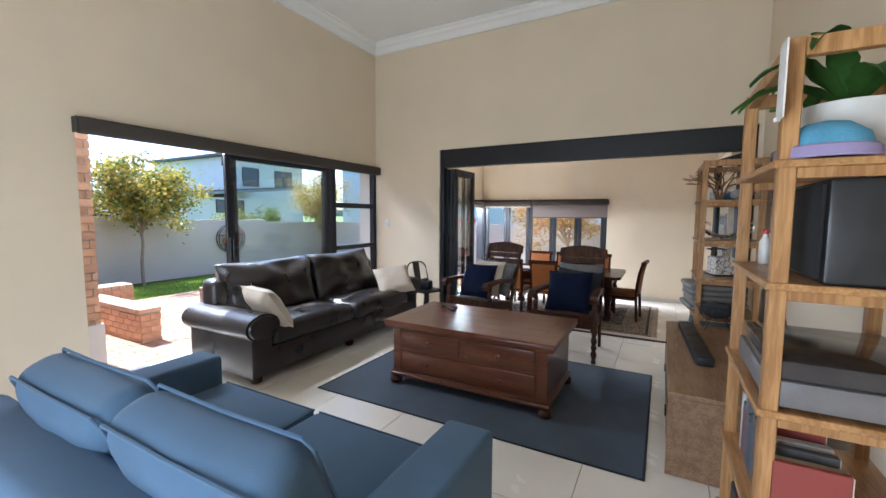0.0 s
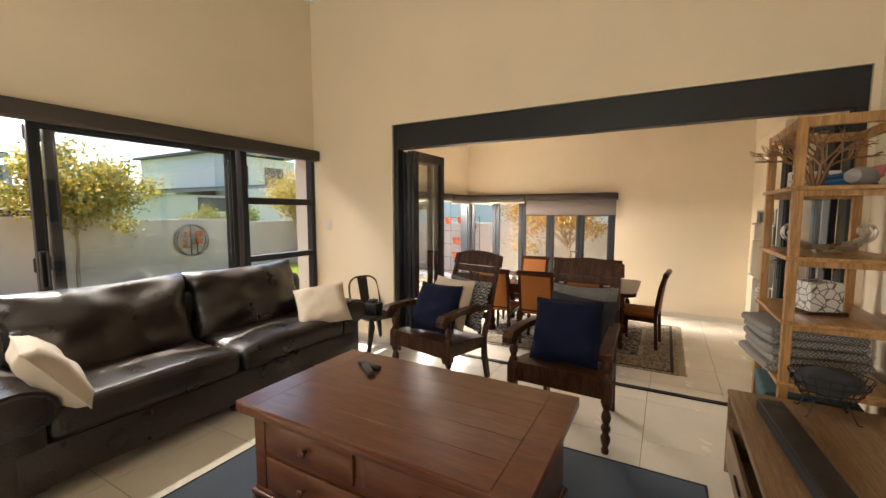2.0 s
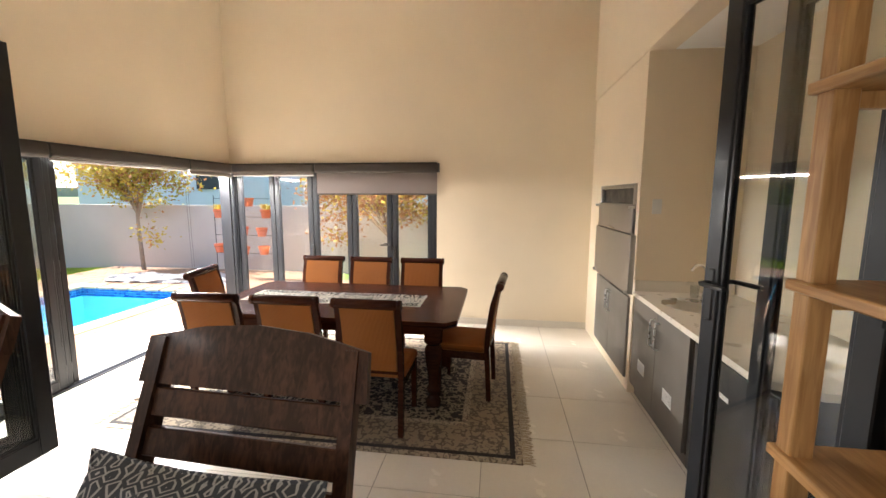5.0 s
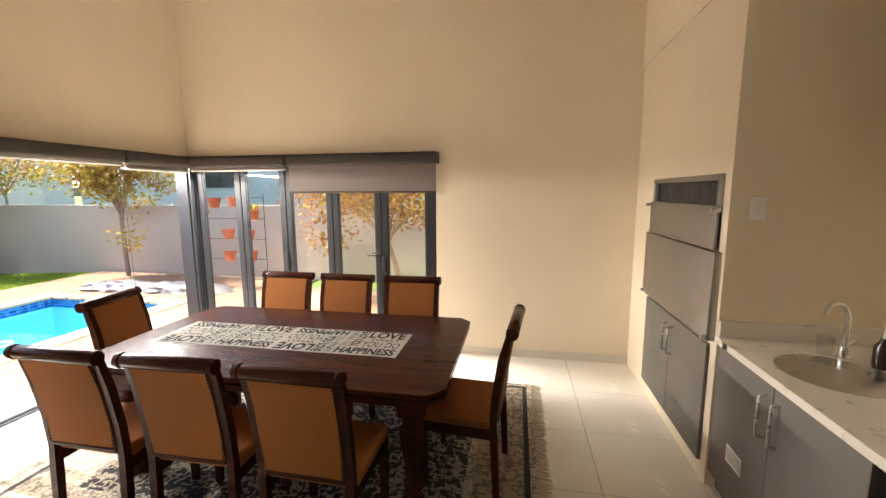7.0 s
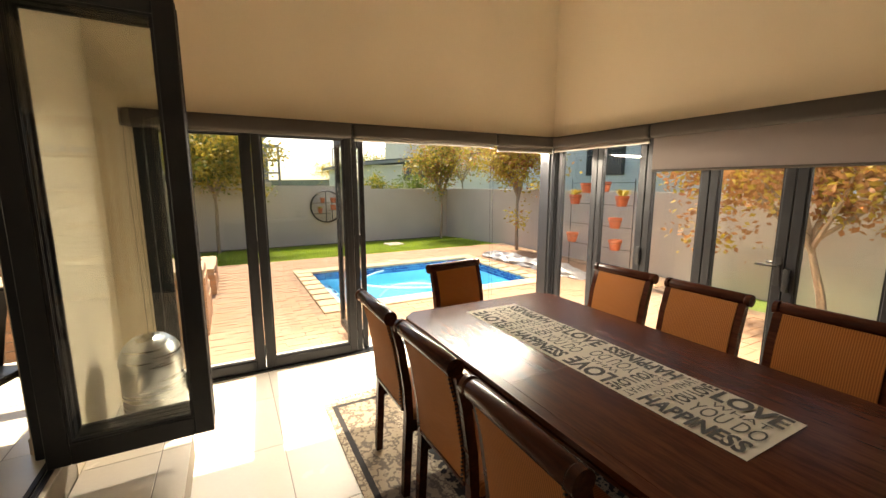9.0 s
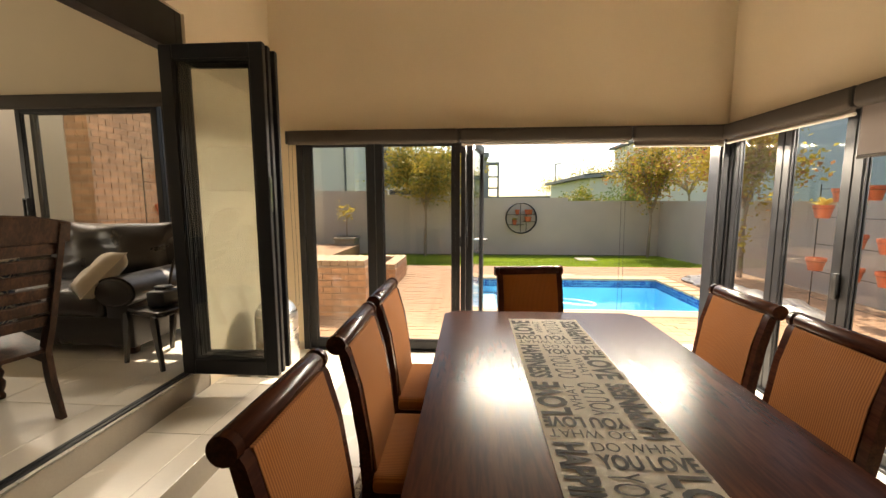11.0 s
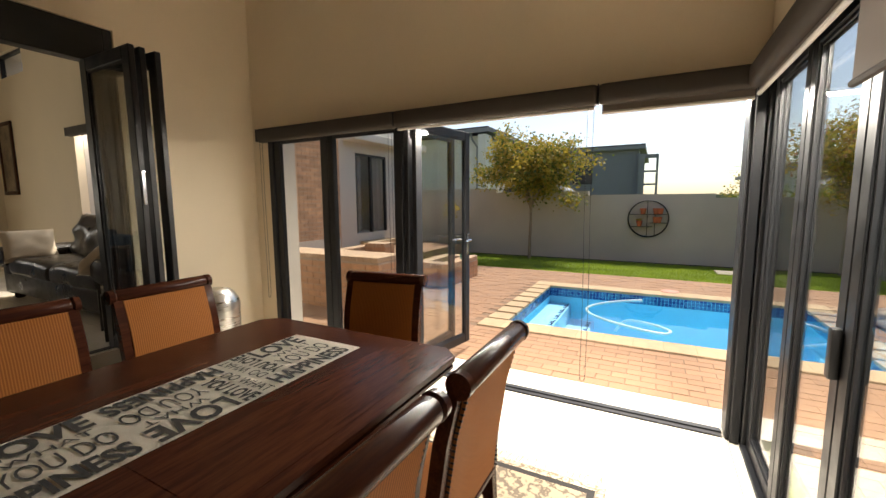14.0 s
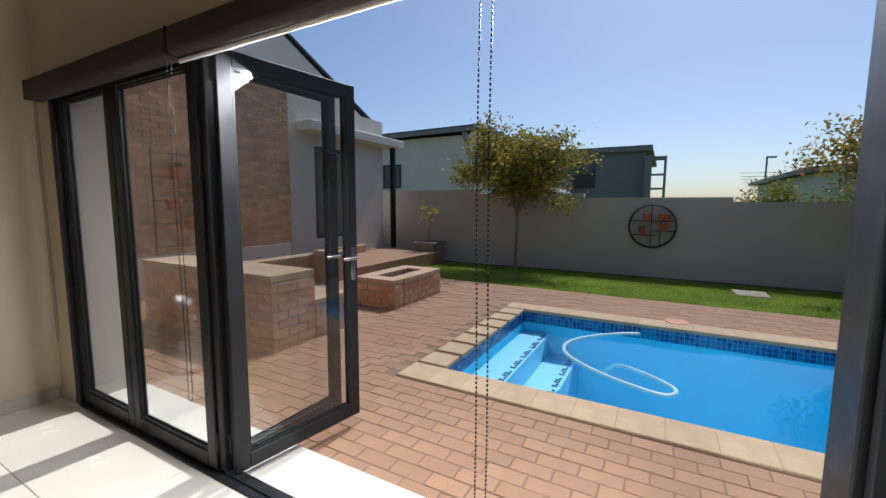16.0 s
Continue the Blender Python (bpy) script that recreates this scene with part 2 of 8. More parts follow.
CREAM = material("cream_linen", (0.58, 0.49, 0.38), 0.92, 0, 0.08, 7, 300, 0.3, sheen=0.3)
NAVY = material("navy_cotton", (0.006, 0.010, 0.030), 0.95, 0, 0.15, 7, 320, 0.3, spec=0.2)
BLUE = material("denim_blue_upholstery", (0.070, 0.120, 0.190), 0.9, 0, 0.10, 5, 300, 0.3, sheen=0.1, spec=0.3)
CTWOOD = wood("red_brown_hardwood", (0.105, 0.030, 0.011), (0.165, 0.055, 0.021), 0.24, 0.2, (0.6, 6, 6), 3.0, 0.015)
DARKWOOD = wood("dark_stained_teak", (0.030, 0.011, 0.005), (0.085, 0.035, 0.017), 0.5, 0.05, (5, 5, 0.7), 4.0)
DINWOOD = wood("mahogany_polish", (0.034, 0.0110, 0.0070), (0.064, 0.0205, 0.0105), 0.17, 0.0, (0.6, 6, 6), 3.0, 0.015)
OAK = wood("golden_pine", (0.30, 0.145, 0.045), (0.48, 0.265, 0.10), 0.45, 0.1, (6, 6, 0.5), 3.0)
OAKFLAT = wood("golden_pine_shelf", (0.30, 0.145, 0.045), (0.48, 0.265, 0.10), 0.4, 0.15, (6, 0.6, 6), 3.0)
CABWOOD = wood("tan_oak_veneer", (0.19, 0.105, 0.052), (0.30, 0.185, 0.10), 0.42, 0.1, (6, 0.6, 6), 3.0)


def striped(name, a, b, rough=0.85, scale=70.0):
    """Upholstery with fine upright ribs."""
    m = material(name, a, rough, 0, 0.1, 6, 240, 0.15, spec=0.25)
    nd, ln, bs = nodes_of(m)
    tc, wv = nd.new("ShaderNodeTexCoord"), nd.new("ShaderNodeTexWave")
    wv.bands_direction, wv.wave_profile = "X", "SIN"
    wv.inputs["Scale"].default_value, wv.inputs["Distortion"].default_value = scale / 6.283 * 1.0, 0.3
    ln.new(tc.outputs["Object"], wv.inputs["Vector"])
    rp = nd.new("ShaderNodeValToRGB")
    rp.color_ramp.elements[0].position, rp.color_ramp.elements[1].position = 0.25, 0.8
    rp.color_ramp.elements[0].color, rp.color_ramp.elements[1].color = (*a, 1), (*b, 1)
    ln.new(wv.outputs["Fac"], rp.inputs[0])
    ln.new(rp.outputs[0], bs.inputs["Base Color"])
    return m


for polished, gloss, level in ((DINWOOD, 0.24, 0.09), (CTWOOD, 0.3, 0.45)):
    nd, ln, b = nodes_of(polished)
    ln.remove(b.inputs["Roughness"].links[0])
    b.inputs["Roughness"].default_value, b.inputs["Specular IOR Level"].default_value = gloss, level
nodes_of(DARKWOOD)[2].inputs["Specular IOR Level"].default_value = 0.25
CHAIRFAB = striped("rust_ribbed_upholstery", (0.225, 0.074, 0.016), (0.34, 0.125, 0.030), scale=220.0)

# ---- rooms: the dining floor lies at 0, the living floor two steps up at 0.31 ----
LF = 0.31          # living floor
XL, XR = -3.85, 0.94
YO, YD = 5.00, 5.15   # the wall between the rooms
YB = -1.6          # back of the living room
YF = 9.24          # far wall of the dining room
CEIL = 4.29


def wall_x(name, x0, x1, holes, y0, y1, z0, z1, mat=WALL, label="cream plastered wall", outside=None):
    """A wall along y between x0 and x1, with holes (y0, y1, z0, z1) cut through."""
    s = Shape()
    cuts = sorted(holes)
    y = y0
    for a, b, c, d in cuts:
        if a > y:
            s.box((x0, y, z0), (x1, a, z1))
        if c > z0:
            s.box((x0, a, z0), (x1, b, c))
        if d < z1:
            s.box((x0, a, d), (x1, b, z1))
        y = b
    if y < y1:
        s.box((x0, y, z0), (x1, y1, z1))
    bmesh.ops.remove_doubles(s.bm, verts=s.bm.verts, dist=1e-5)
    return structure(name, s, mat, label, "wall")


def wall_y(name, y0, y1, holes, x0, x1, z0, z1, mat=WALL, label="cream plastered wall"):
    s = Shape()
    x = x0
    for a, b, c, d in sorted(holes):
        if a > x:
            s.box((x, y0, z0), (a, y1, z1))
        if c > z0:
            s.box((a, y0, z0), (b, y1, c))
        if d < z1:
            s.box((a, y0, d), (b, y1, z1))
        x = b
    if x < x1:
        s.box((x, y0, z0), (x1, y1, z1))
    bmesh.ops.remove_doubles(s.bm, verts=s.bm.verts, dist=1e-5)
    return structure(name, s, mat, label, "wall")


# garden wall of both rooms: inner leaf cream, outer leaf grey plaster
GARDEN_HOLES_LIV = [(-1.2, -0.13, 3.48, 3.88), (1.33, 5.0, LF, 2.44)]
wall_x("wall_garden_living", -3.95, XL, GARDEN_HOLES_LIV, YB - 0.2, 5.0, -0.3, CEIL + 0.1)
wall_x("wall_garden_living_outside", -4.18, -3.953, GARDEN_HOLES_LIV, YB - 0.2, 5.15, -0.3, CEIL + 0.3, WALL_OUT, "grey plastered outside wall")
wall_x("wall_garden_dining", -3.95, XL, [(5.36, 9.24, -0.3, 2.12)], YD, 9.24, -0.3, CEIL + 0.1)
wall_x("wall_garden_dining_outside", -4.18, -3.953, [(5.36, 9.40, -0.3, 2.22)], 5.153, 9.40, -0.3, CEIL + 0.3, WALL_OUT, "grey plastered outside wall")
wall_y("wall_far", YF, 9.36, [(-3.951, -0.96, -0.3, 2.12)], -3.951, 2.4, -0.3, CEIL + 0.1)
wall_y("wall_far_outside", 9.363, 9.48, [(-4.18, -0.96, -0.3, 2.22)], -4.18, 2.4, -0.3, CEIL + 0.3, WALL_OUT, "grey plastered outside wall")
wall_y("wall_between_rooms", YO, YD, [(-2.72, 0.90, -0.3, 2.67)], -3.85, 2.4, -0.3, CEIL + 0.1)
wall_x("wall_television", XR, 1.14, [], YB - 0.2, YO, -0.3, CEIL + 0.1)
# the opening in the unseen back wall is added for the fill lamp
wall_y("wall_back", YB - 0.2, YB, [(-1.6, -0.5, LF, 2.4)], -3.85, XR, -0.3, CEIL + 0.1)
# dining side wall: upper wall, barbecue column and the scullery niche
wall_x("wall_dining_upper", 0.96, 1.16, [], YD, YF, 2.82, CEIL + 0.1)
s = Shape()
s.box((0.975, 7.53, -0.3), (1.75, 7.60, 2.82)).box((0.975, 7.60, 1.80), (1.75, 8.72, 2.82)).box((0.975, 8.72, -0.3), (1.75, 9.24, 2.82))
s.box((0.975, 7.60, -0.3), (1.75, 8.72, 0.10)).box((0.975, 7.60, 0.835), (1.75, 8.72, 0.875)).box((1.55, 7.60, 0.10), (1.75, 8.72, 1.80))
structure("wall_barbecue_column", s, WALL, "cream plastered column round the built-in barbecue", "wall")
structure("wall_niche_back", Shape().box((1.75, YD, -0.3), (1.9, YF, 2.9)), WALL, "cream plastered niche wall", "wall")
structure("ceiling_niche", Shape().box((1.162, YD, 2.822), (1.75, 7.53, 2.95)), WHITE, "white ceiling over the scullery niche", "ceiling")
structure("ceiling_living", Shape().box((-3.95, YB - 0.2, CEIL), (1.14, YO, CEIL + 0.1)), WHITE, "flat white painted ceiling", "ceiling")
structure("ceiling_dining", Shape().box((-3.95, YD, CEIL + 0.003), (2.4, 9.48, CEIL + 0.1)), WHITE, "flat white painted ceiling", "ceiling")
structure("roof", Shape().box((-4.6, YB - 0.6, CEIL + 0.31), (2.8, 9.9, CEIL + 0.45)), WALL_OUT, "flat roof slab over both rooms", "roof")

# cornice round the living room
prof = [(0, 0), (0.14, 0), (0.14, -0.02), (0.115, -0.03), (0.10, -0.065), (0.06, -0.085), (0.03, -0.125), (0.03, -0.15), (0, -0.15)]
s = Shape()
s.prism([(XL + u, CEIL + v) for u, v in prof], "y", YB, YO)
s.prism([(YO - u, CEIL + v) for u, v in prof][::-1], "x", XL, XR)
s.prism([(XR - u, CEIL + v) for u, v in prof][::-1], "y", YB, YO)
structure("cornice_living", s, WHITE, "white stepped plaster cornice below the ceiling", "cornice", True)

# skirting
s = Shape()
s.box((-0.96, YF - 0.014, 0), (0.975, YF, 0.085), 0.003, 1)
s.box((XL, YD, 0), (-2.86, YD + 0.014, 0.085), 0.003, 1)
s.box((XL, 5.16, 0), (XL + 0.014, 5.36, 0.085), 0.003, 1)
structure("skirting_dining", s, SKIRT, "cream tile skirting along the dining walls", "skirting")
s = Shape()
s.box((XL + 0.014, YO - 0.014, LF), (-2.73, YO, LF + 0.085), 0.003, 1)
s.box((XL, YB, LF), (XL + 0.014, 1.33, LF + 0.085), 0.003, 1)
s.box((XR - 0.014, YB, LF), (XR, YO, LF + 0.085), 0.003, 1)
structure("skirting_living", s, SKIRT, "cream tile skirting along the living walls", "skirting")


# ---- window and door leaves ----
def leaf(parent, name, w, h, m, bar=0.07, deep=0.045, handle=0, glass=True, label=""):
    """A glazed leaf: local x along it, z up, hung at x=0; stiles, rails, bead and pane."""
    s = Shape()
    s.box((0, -deep / 2, 0), (bar, deep / 2, h), 0.004, 1).box((w - bar, -deep / 2, 0), (w, deep / 2, h), 0.004, 1)
    s.box((bar, -deep / 2, 0), (w - bar, deep / 2, bar * 1.15), 0.004, 1).box((bar, -deep / 2, h - bar), (w - bar, deep / 2, h), 0.004, 1)
    fr = part(name, s.moved(m), FRAME, parent, label, False)
    g = Shape()
    e = 0.012
    for sy in (-1, 1):
        y0, y1 = sorted((sy * 0.006, sy * (deep / 2 - 0.008)))
        g.box((bar, y0, bar * 1.15), (bar + e, y1, h - bar)).box((w - bar - e, y0, bar * 1.15), (w - bar, y1, h - bar))
        g.box((bar + e, y0, bar * 1.15), (w - bar - e, y1, bar * 1.15 + e)).box((bar + e, y0, h - bar - e), (w - bar - e, y1, h - bar))
    part("glazing_bead", g.moved(m), FRAME, fr, "", False)
    if glass:
        p = part("pane", Shape().box((bar - 0.004, -0.003, bar), (w - bar + 0.004, 0.003, h - bar + 0.004)).moved(m), GLASS, fr, "clear glass pane", False)
        p.visible_shadow = False
    if handle:
        hd = Shape()
        for sy in (-1, 1):
            hd.box((w - 0.052, sy * deep / 2 - 0.004, h * 0.43), (w - 0.018, sy * (deep / 2 + 0.006), h * 0.43 + 0.20), 0.005, 1)
            hd.tube([(w - 0.035, sy * deep / 2, h * 0.50), (w - 0.035, sy * (deep / 2 + 0.045), h * 0.50), (w - 0.05, sy * (deep / 2 + 0.055), h * 0.50), (w - 0.15, sy * (deep / 2 + 0.055), h * 0.50)], 0.009, 8)
        part("door_handle", hd.moved(m), PLASTIC_B if handle == 1 else CHROME, fr, "black lever handle" if handle == 1 else "bright steel lever handle", True)
    # hinge knuckles at foot, middle and head
    k = Shape()
    for z in (0.10, h * 0.5, h - 0.14):
        k.tube([(0.0, deep / 2 + 0.006, z), (0.0, deep / 2 + 0.006, z + 0.09)], 0.009, 8)
        k.box((-0.004, deep / 2 - 0.002, z - 0.005), (0.03, deep / 2 + 0.006, z + 0.095))
    part("hinge", k.moved(m), FRAME, fr)
    return fr


def frame_of(lo, hi, bar, deep, axis):
    """A head, two jambs and a sill track round an opening; axis 'y': along y at x; 'x': along x at y."""
    s = Shape()
    if axis == "y":
        x, y0, y1, z0, z1 = lo[0], lo[1], hi[1], lo[2], hi[2]
        s.box((x - deep / 2, y0, z0), (x + deep / 2, y0 + bar, z1), 0.003, 1).box((x - deep / 2, y1 - bar, z0), (x + deep / 2, y1, z1), 0.003, 1)
        s.box((x - deep / 2, y0 + bar, z1 - bar), (x + deep / 2, y1 - bar, z1), 0.003, 1)
    else:
        y, x0, x1, z0, z1 = lo[1], lo[0], hi[0], lo[2], hi[2]
        s.box((x0, y - deep / 2, z0), (x0 + bar, y + deep / 2, z1), 0.003, 1).box((x1 - bar, y - deep / 2, z0), (x1, y + deep / 2, z1), 0.003, 1)
        s.box((x0 + bar, y - deep / 2, z1 - bar), (x1 - bar, y + deep / 2, z1), 0.003, 1)
    return s


# folding doors of the dining room to the pool
XD = -3.89
door = structure("door_pool", frame_of((XD, 5.36, 0), (XD, 9.24, 2.12), 0.055, 0.085, "y"), FRAME, "charcoal aluminium folding doors, half folded open to the pool", "folding door")
part("floor_track", Shape().box((XD - 0.05, 5.415, -0.004), (XD + 0.05, 9.16, 0.012), 0.003, 1).box((XD - 0.012, 5.415, 0.012), (XD + 0.012, 9.16, 0.02)), FRAME, door, "dark floor track", False)
turn = lambda x, y, z, a: pose(x, y, z, 0, 0, a)  # noqa: E731
leaf(door, "door_leaf", 0.68, 2.03, turn(XD, 5.42, 0.022, 90), handle=0)
leaf(door, "door_leaf", 0.80, 2.03, turn(XD, 6.105, 0.022, 90))
leaf(door, "door_leaf", 0.80, 2.03, turn(XD + 0.01, 6.935, 0.022, 178))
leaf(door, "door_leaf", 0.78, 2.03, turn(XD - 0.01, 7.00, 0.022, 170.5), handle=2)
keys = thing("key_bunch", "small bunch of keys with a green tag", "keys", at=turn(XD - 0.01, 7.00, 0.022, 170.5) @ pose(0.745, 0.03, 0.90))
part("key", Shape().box((-0.004, 0.0, -0.012), (0.004, 0.03, 0.012), 0.001, 1), CHROME, keys)
part("key_ring", Shape().tube([(0.0, 0.028 + 0.012 * math.sin(2 * math.pi * k / 16), -0.014 + 0.012 * math.cos(2 * math.pi * k / 16)) for k in range(17)], 0.0012, 5), CHROME, keys)
part("key_tag", Shape().box((-0.012, 0.026, -0.085), (0.012, 0.031, -0.026), 0.002, 1), material("green_key_tag", (0.02, 0.28, 0.20), 0.4), keys, "green plastic tag")
corner = structure("door_corner_post", Shape().box((-3.98, 9.17, 0), (-3.83, 9.32, 2.12), 0.004, 1).box((-3.83, 9.19, 0), (-3.80, 9.235, 2.12), 0.003, 1), FRAME, "charcoal aluminium post where the two door walls meet", "door post")
# folding doors in the far wall, closed
YW = 9.285
door = structure("door_side_garden", frame_of((-3.83, YW, 0), (-0.96, YW, 2.12), 0.05, 0.085, "x"), FRAME, "closed charcoal folding doors to the side garden", "folding door")
part("floor_track", Shape().box((-3.78, YW - 0.05, -0.004), (-1.01, YW + 0.05, 0.02), 0.003, 1), FRAME, door, "dark floor track", False)
for k in range(5):
    leaf(door, "door_leaf", 0.548, 2.03, turn(-3.775 + 0.5535 * k, YW, 0.022, 0), bar=0.062, handle=1 if k in (3,) else 0)
part("shoot_bolt", Shape().box((-2.70, YW - 0.05, 0.86), (-2.665, YW - 0.022, 1.02), 0.006, 2), PLASTIC_B, door)
part("shoot_bolt", Shape().box((-1.56, YW - 0.05, 0.86), (-1.525, YW - 0.022, 1.02), 0.006, 2), PLASTIC_B, door)
# sliding doors of the living room
XS = -3.90
door = structure("door_patio", Shape().box((XS - 0.045, 4.95, LF), (XS + 0.045, 5.0, 2.44), 0.003, 1).box((XS - 0.045, 1.33, 2.39), (XS + 0.045, 4.95, 2.44), 0.003, 1), FRAME, "charcoal aluminium sliding doors, one half slid open, with a side light", "sliding door")
part("floor_track", Shape().box((XS - 0.05, 1.38, LF - 0.003), (XS + 0.05, 4.95, LF + 0.02), 0.003, 1), FRAME, door, "dark floor track", False)
lh = 2.39 - LF - 0.025
leaf(door, "door_leaf", 1.47, lh, turn(XS + 0.025, 2.53, LF + 0.022, 90), bar=0.055, deep=0.04)
leaf(door, "door_leaf", 1.37, lh, turn(XS - 0.025, 2.625, LF + 0.022, 90), bar=0.055, deep=0.04)
part("pull_handle", Shape().box((XS + 0.045, 2.535, 1.24), (XS + 0.075, 2.55, 1.50), 0.004, 1).box((XS + 0.045, 2.57, 1.24), (XS + 0.075, 2.585, 1.50), 0.004, 1).box((XS + 0.045, 2.55, 1.24), (XS + 0.075, 2.57, 1.255)).box((XS + 0.045, 2.55, 1.485), (XS + 0.075, 2.57, 1.50)), PLASTIC_B, door, "black pull handle", False)
sl = Shape()
sl.box((XS - 0.045, 4.05, LF), (XS + 0.045, 4.12, 2.39), 0.004, 1)
sl.box((XS - 0.04, 4.12, 1.845), (XS + 0.04, 4.95, 1.915), 0.004, 1).box((XS - 0.04, 4.12, 1.255), (XS + 0.04, 4.95, 1.315), 0.004, 1)
part("mullion", sl, FRAME, door, "", False)
for z0, z1 in ((LF + 0.02, 1.255), (1.315, 1.845), (1.915, 2.39)):
    p = part("pane", Shape().box((XS - 0.003, 4.12, z0), (XS + 0.003, 4.95, z1)), GLASS, door, "clear glass pane", False)
    p.visible_shadow = False

# high window over the back of the living room
win = structure("window_high", frame_of((-3.93, -1.2, 3.48), (-3.93, -0.13, 3.88), 0.04, 0.06, "y").box((-3.96, -1.16, 3.48), (-3.90, -0.17, 3.52), 0.003, 1), FRAME, "narrow dark-framed window high in the living room wall", "window")
part("pane", Shape().box((-3.933, -1.16, 3.52), (-3.927, -0.17, 3.84)), GLASS, win, "clear glass pane", False).visible_shadow = False

# folding doors between the rooms, folded back to both sides
door = structure("door_between_rooms", Shape().box((-2.66, YO + 0.025, 2.42), (0.90, YD - 0.02, 2.67), 0.004, 1).box((-2.72, YO + 0.025, LF), (-2.66, YD - 0.02, 2.67), 0.004, 1).box((0.84, YO + 0.025, LF), (0.90, YD - 0.02, 2.42), 0.004, 1), FRAME, "black folding doors between the rooms, folded open to both sides", "folding door")
part("floor_track", Shape().box((-2.66, YO + 0.075, LF - 0.004), (0.84, YO + 0.095, LF + 0.01)).box((-2.66, YO + 0.105, LF - 0.004), (0.84, YO + 0.125, LF + 0.01)), FRAME, door, "dark floor track", False)
fh = 2.42 - LF - 0.03
for k, (x, a, hd) in enumerate(((-2.655, 93, 0), (-2.585, 91, 0), (-2.533, 90, 2))):
    leaf(door, "door_leaf", 0.655, fh, turn(x, YD - 0.04, LF + 0.02, a), bar=0.085, deep=0.038, handle=0)
part("lock_plate", Shape().box((-2.545, YD + 0.614, 1.40), (-2.525, YD + 0.62, 1.62)), CHROME, door, "steel lock plate", False)
for x, a, hd, wl in ((0.868, 92.0, 0, 0.57), (0.805, 107.0, 1, 0.57)):
    leaf(door, "door_leaf", wl, fh, turn(x, YD - 0.02, LF + 0.02, a), bar=0.066, deep=0.045, handle=hd)


# ---- roller blinds ----
def blind(name, m, w, drop, label, chain=None, box=True):
    """A roller at the head, local x along it, y into the room; fabric hanging by drop and a round bottom bar."""
    t = thing(name, label, "roller blind", "", m)
    if box:
        part("cassette", Shape().box((0, 0.0, 0.0), (w, 0.10, 0.125), 0.03, 3), BLINDBOX, t, "taupe roller cassette")
    if drop > 0:
        part("fabric", Shape().box((0.02, 0.045, -drop), (w - 0.02, 0.049, 0.01)), BLIND, t, "taupe woven blind fabric", False)
        part("bottom_bar", Shape().tube([(0.02, 0.047, -drop), (w - 0.02, 0.047, -drop)], 0.011, 8), BLINDBOX if drop > 0.1 else PLASTIC_W, t)
    for x in (-0.006, w):
        part("end_cap", Shape().box((x, 0.004, 0.004), (x + 0.006, 0.096, 0.121), 0.002, 1), PLASTIC_B, t)
    for cx, ln_ in chain or ():
        c = Shape()
        for dx in (0, 0.035):
            for i in range(int(ln_ / 0.014)):
                c.box((cx + dx + 0.004 * math.sin(i * 0.05) - 0.0021, 0.054, -0.014 * i - 0.004), (cx + dx + 0.004 * math.sin(i * 0.05) + 0.0021, 0.058, -0.014 * i + 0.004))
        c.tube([(cx, 0.056, -ln_), (cx + 0.005, 0.056, -ln_ - 0.02), (cx + 0.0175, 0.056, -ln_ - 0.03), (cx + 0.03, 0.056, -ln_ - 0.02), (cx + 0.035, 0.056, -ln_)], 0.0018, 6)
        part("pull_chain", c, PLASTIC_B, t, "beaded pull chain", False)["kind"] = "stuff"
    return t


blind("roller_blind", pose(XL, 9.20, 1.985, 0, 0, -90), 0.795, 0.045, "taupe roller blind over the pool doors, nearly up", None)
blind("roller_blind", pose(XL, 8.40, 1.985, 0, 0, -90), 1.50, 0.012, "taupe roller blind over the pool doors, rolled up", ((0.02, 1.75),))
blind("roller_blind", pose(XL, 6.895, 1.985, 0, 0, -90), 1.585, 0.0, "taupe roller blind over the pool doors, rolled up", ((0.03, 1.55), (1.545, 1.50)))
blind("roller_blind", pose(-0.93, YF, 1.985, 0, 0, 180), 1.66, 0.275, "taupe roller blind hanging a third down over the garden doors", None)
blind("roller_blind", pose(-2.595, YF, 1.985, 0, 0, 180), 1.20, 0.03, "taupe roller blind over the garden doors, nearly up", None)
blind("roller_blind", pose(XL, 5.0, 2.355, 0, 0, -90), 3.68, 0.0, "dark roller blind over the living room sliding doors, rolled up", None)

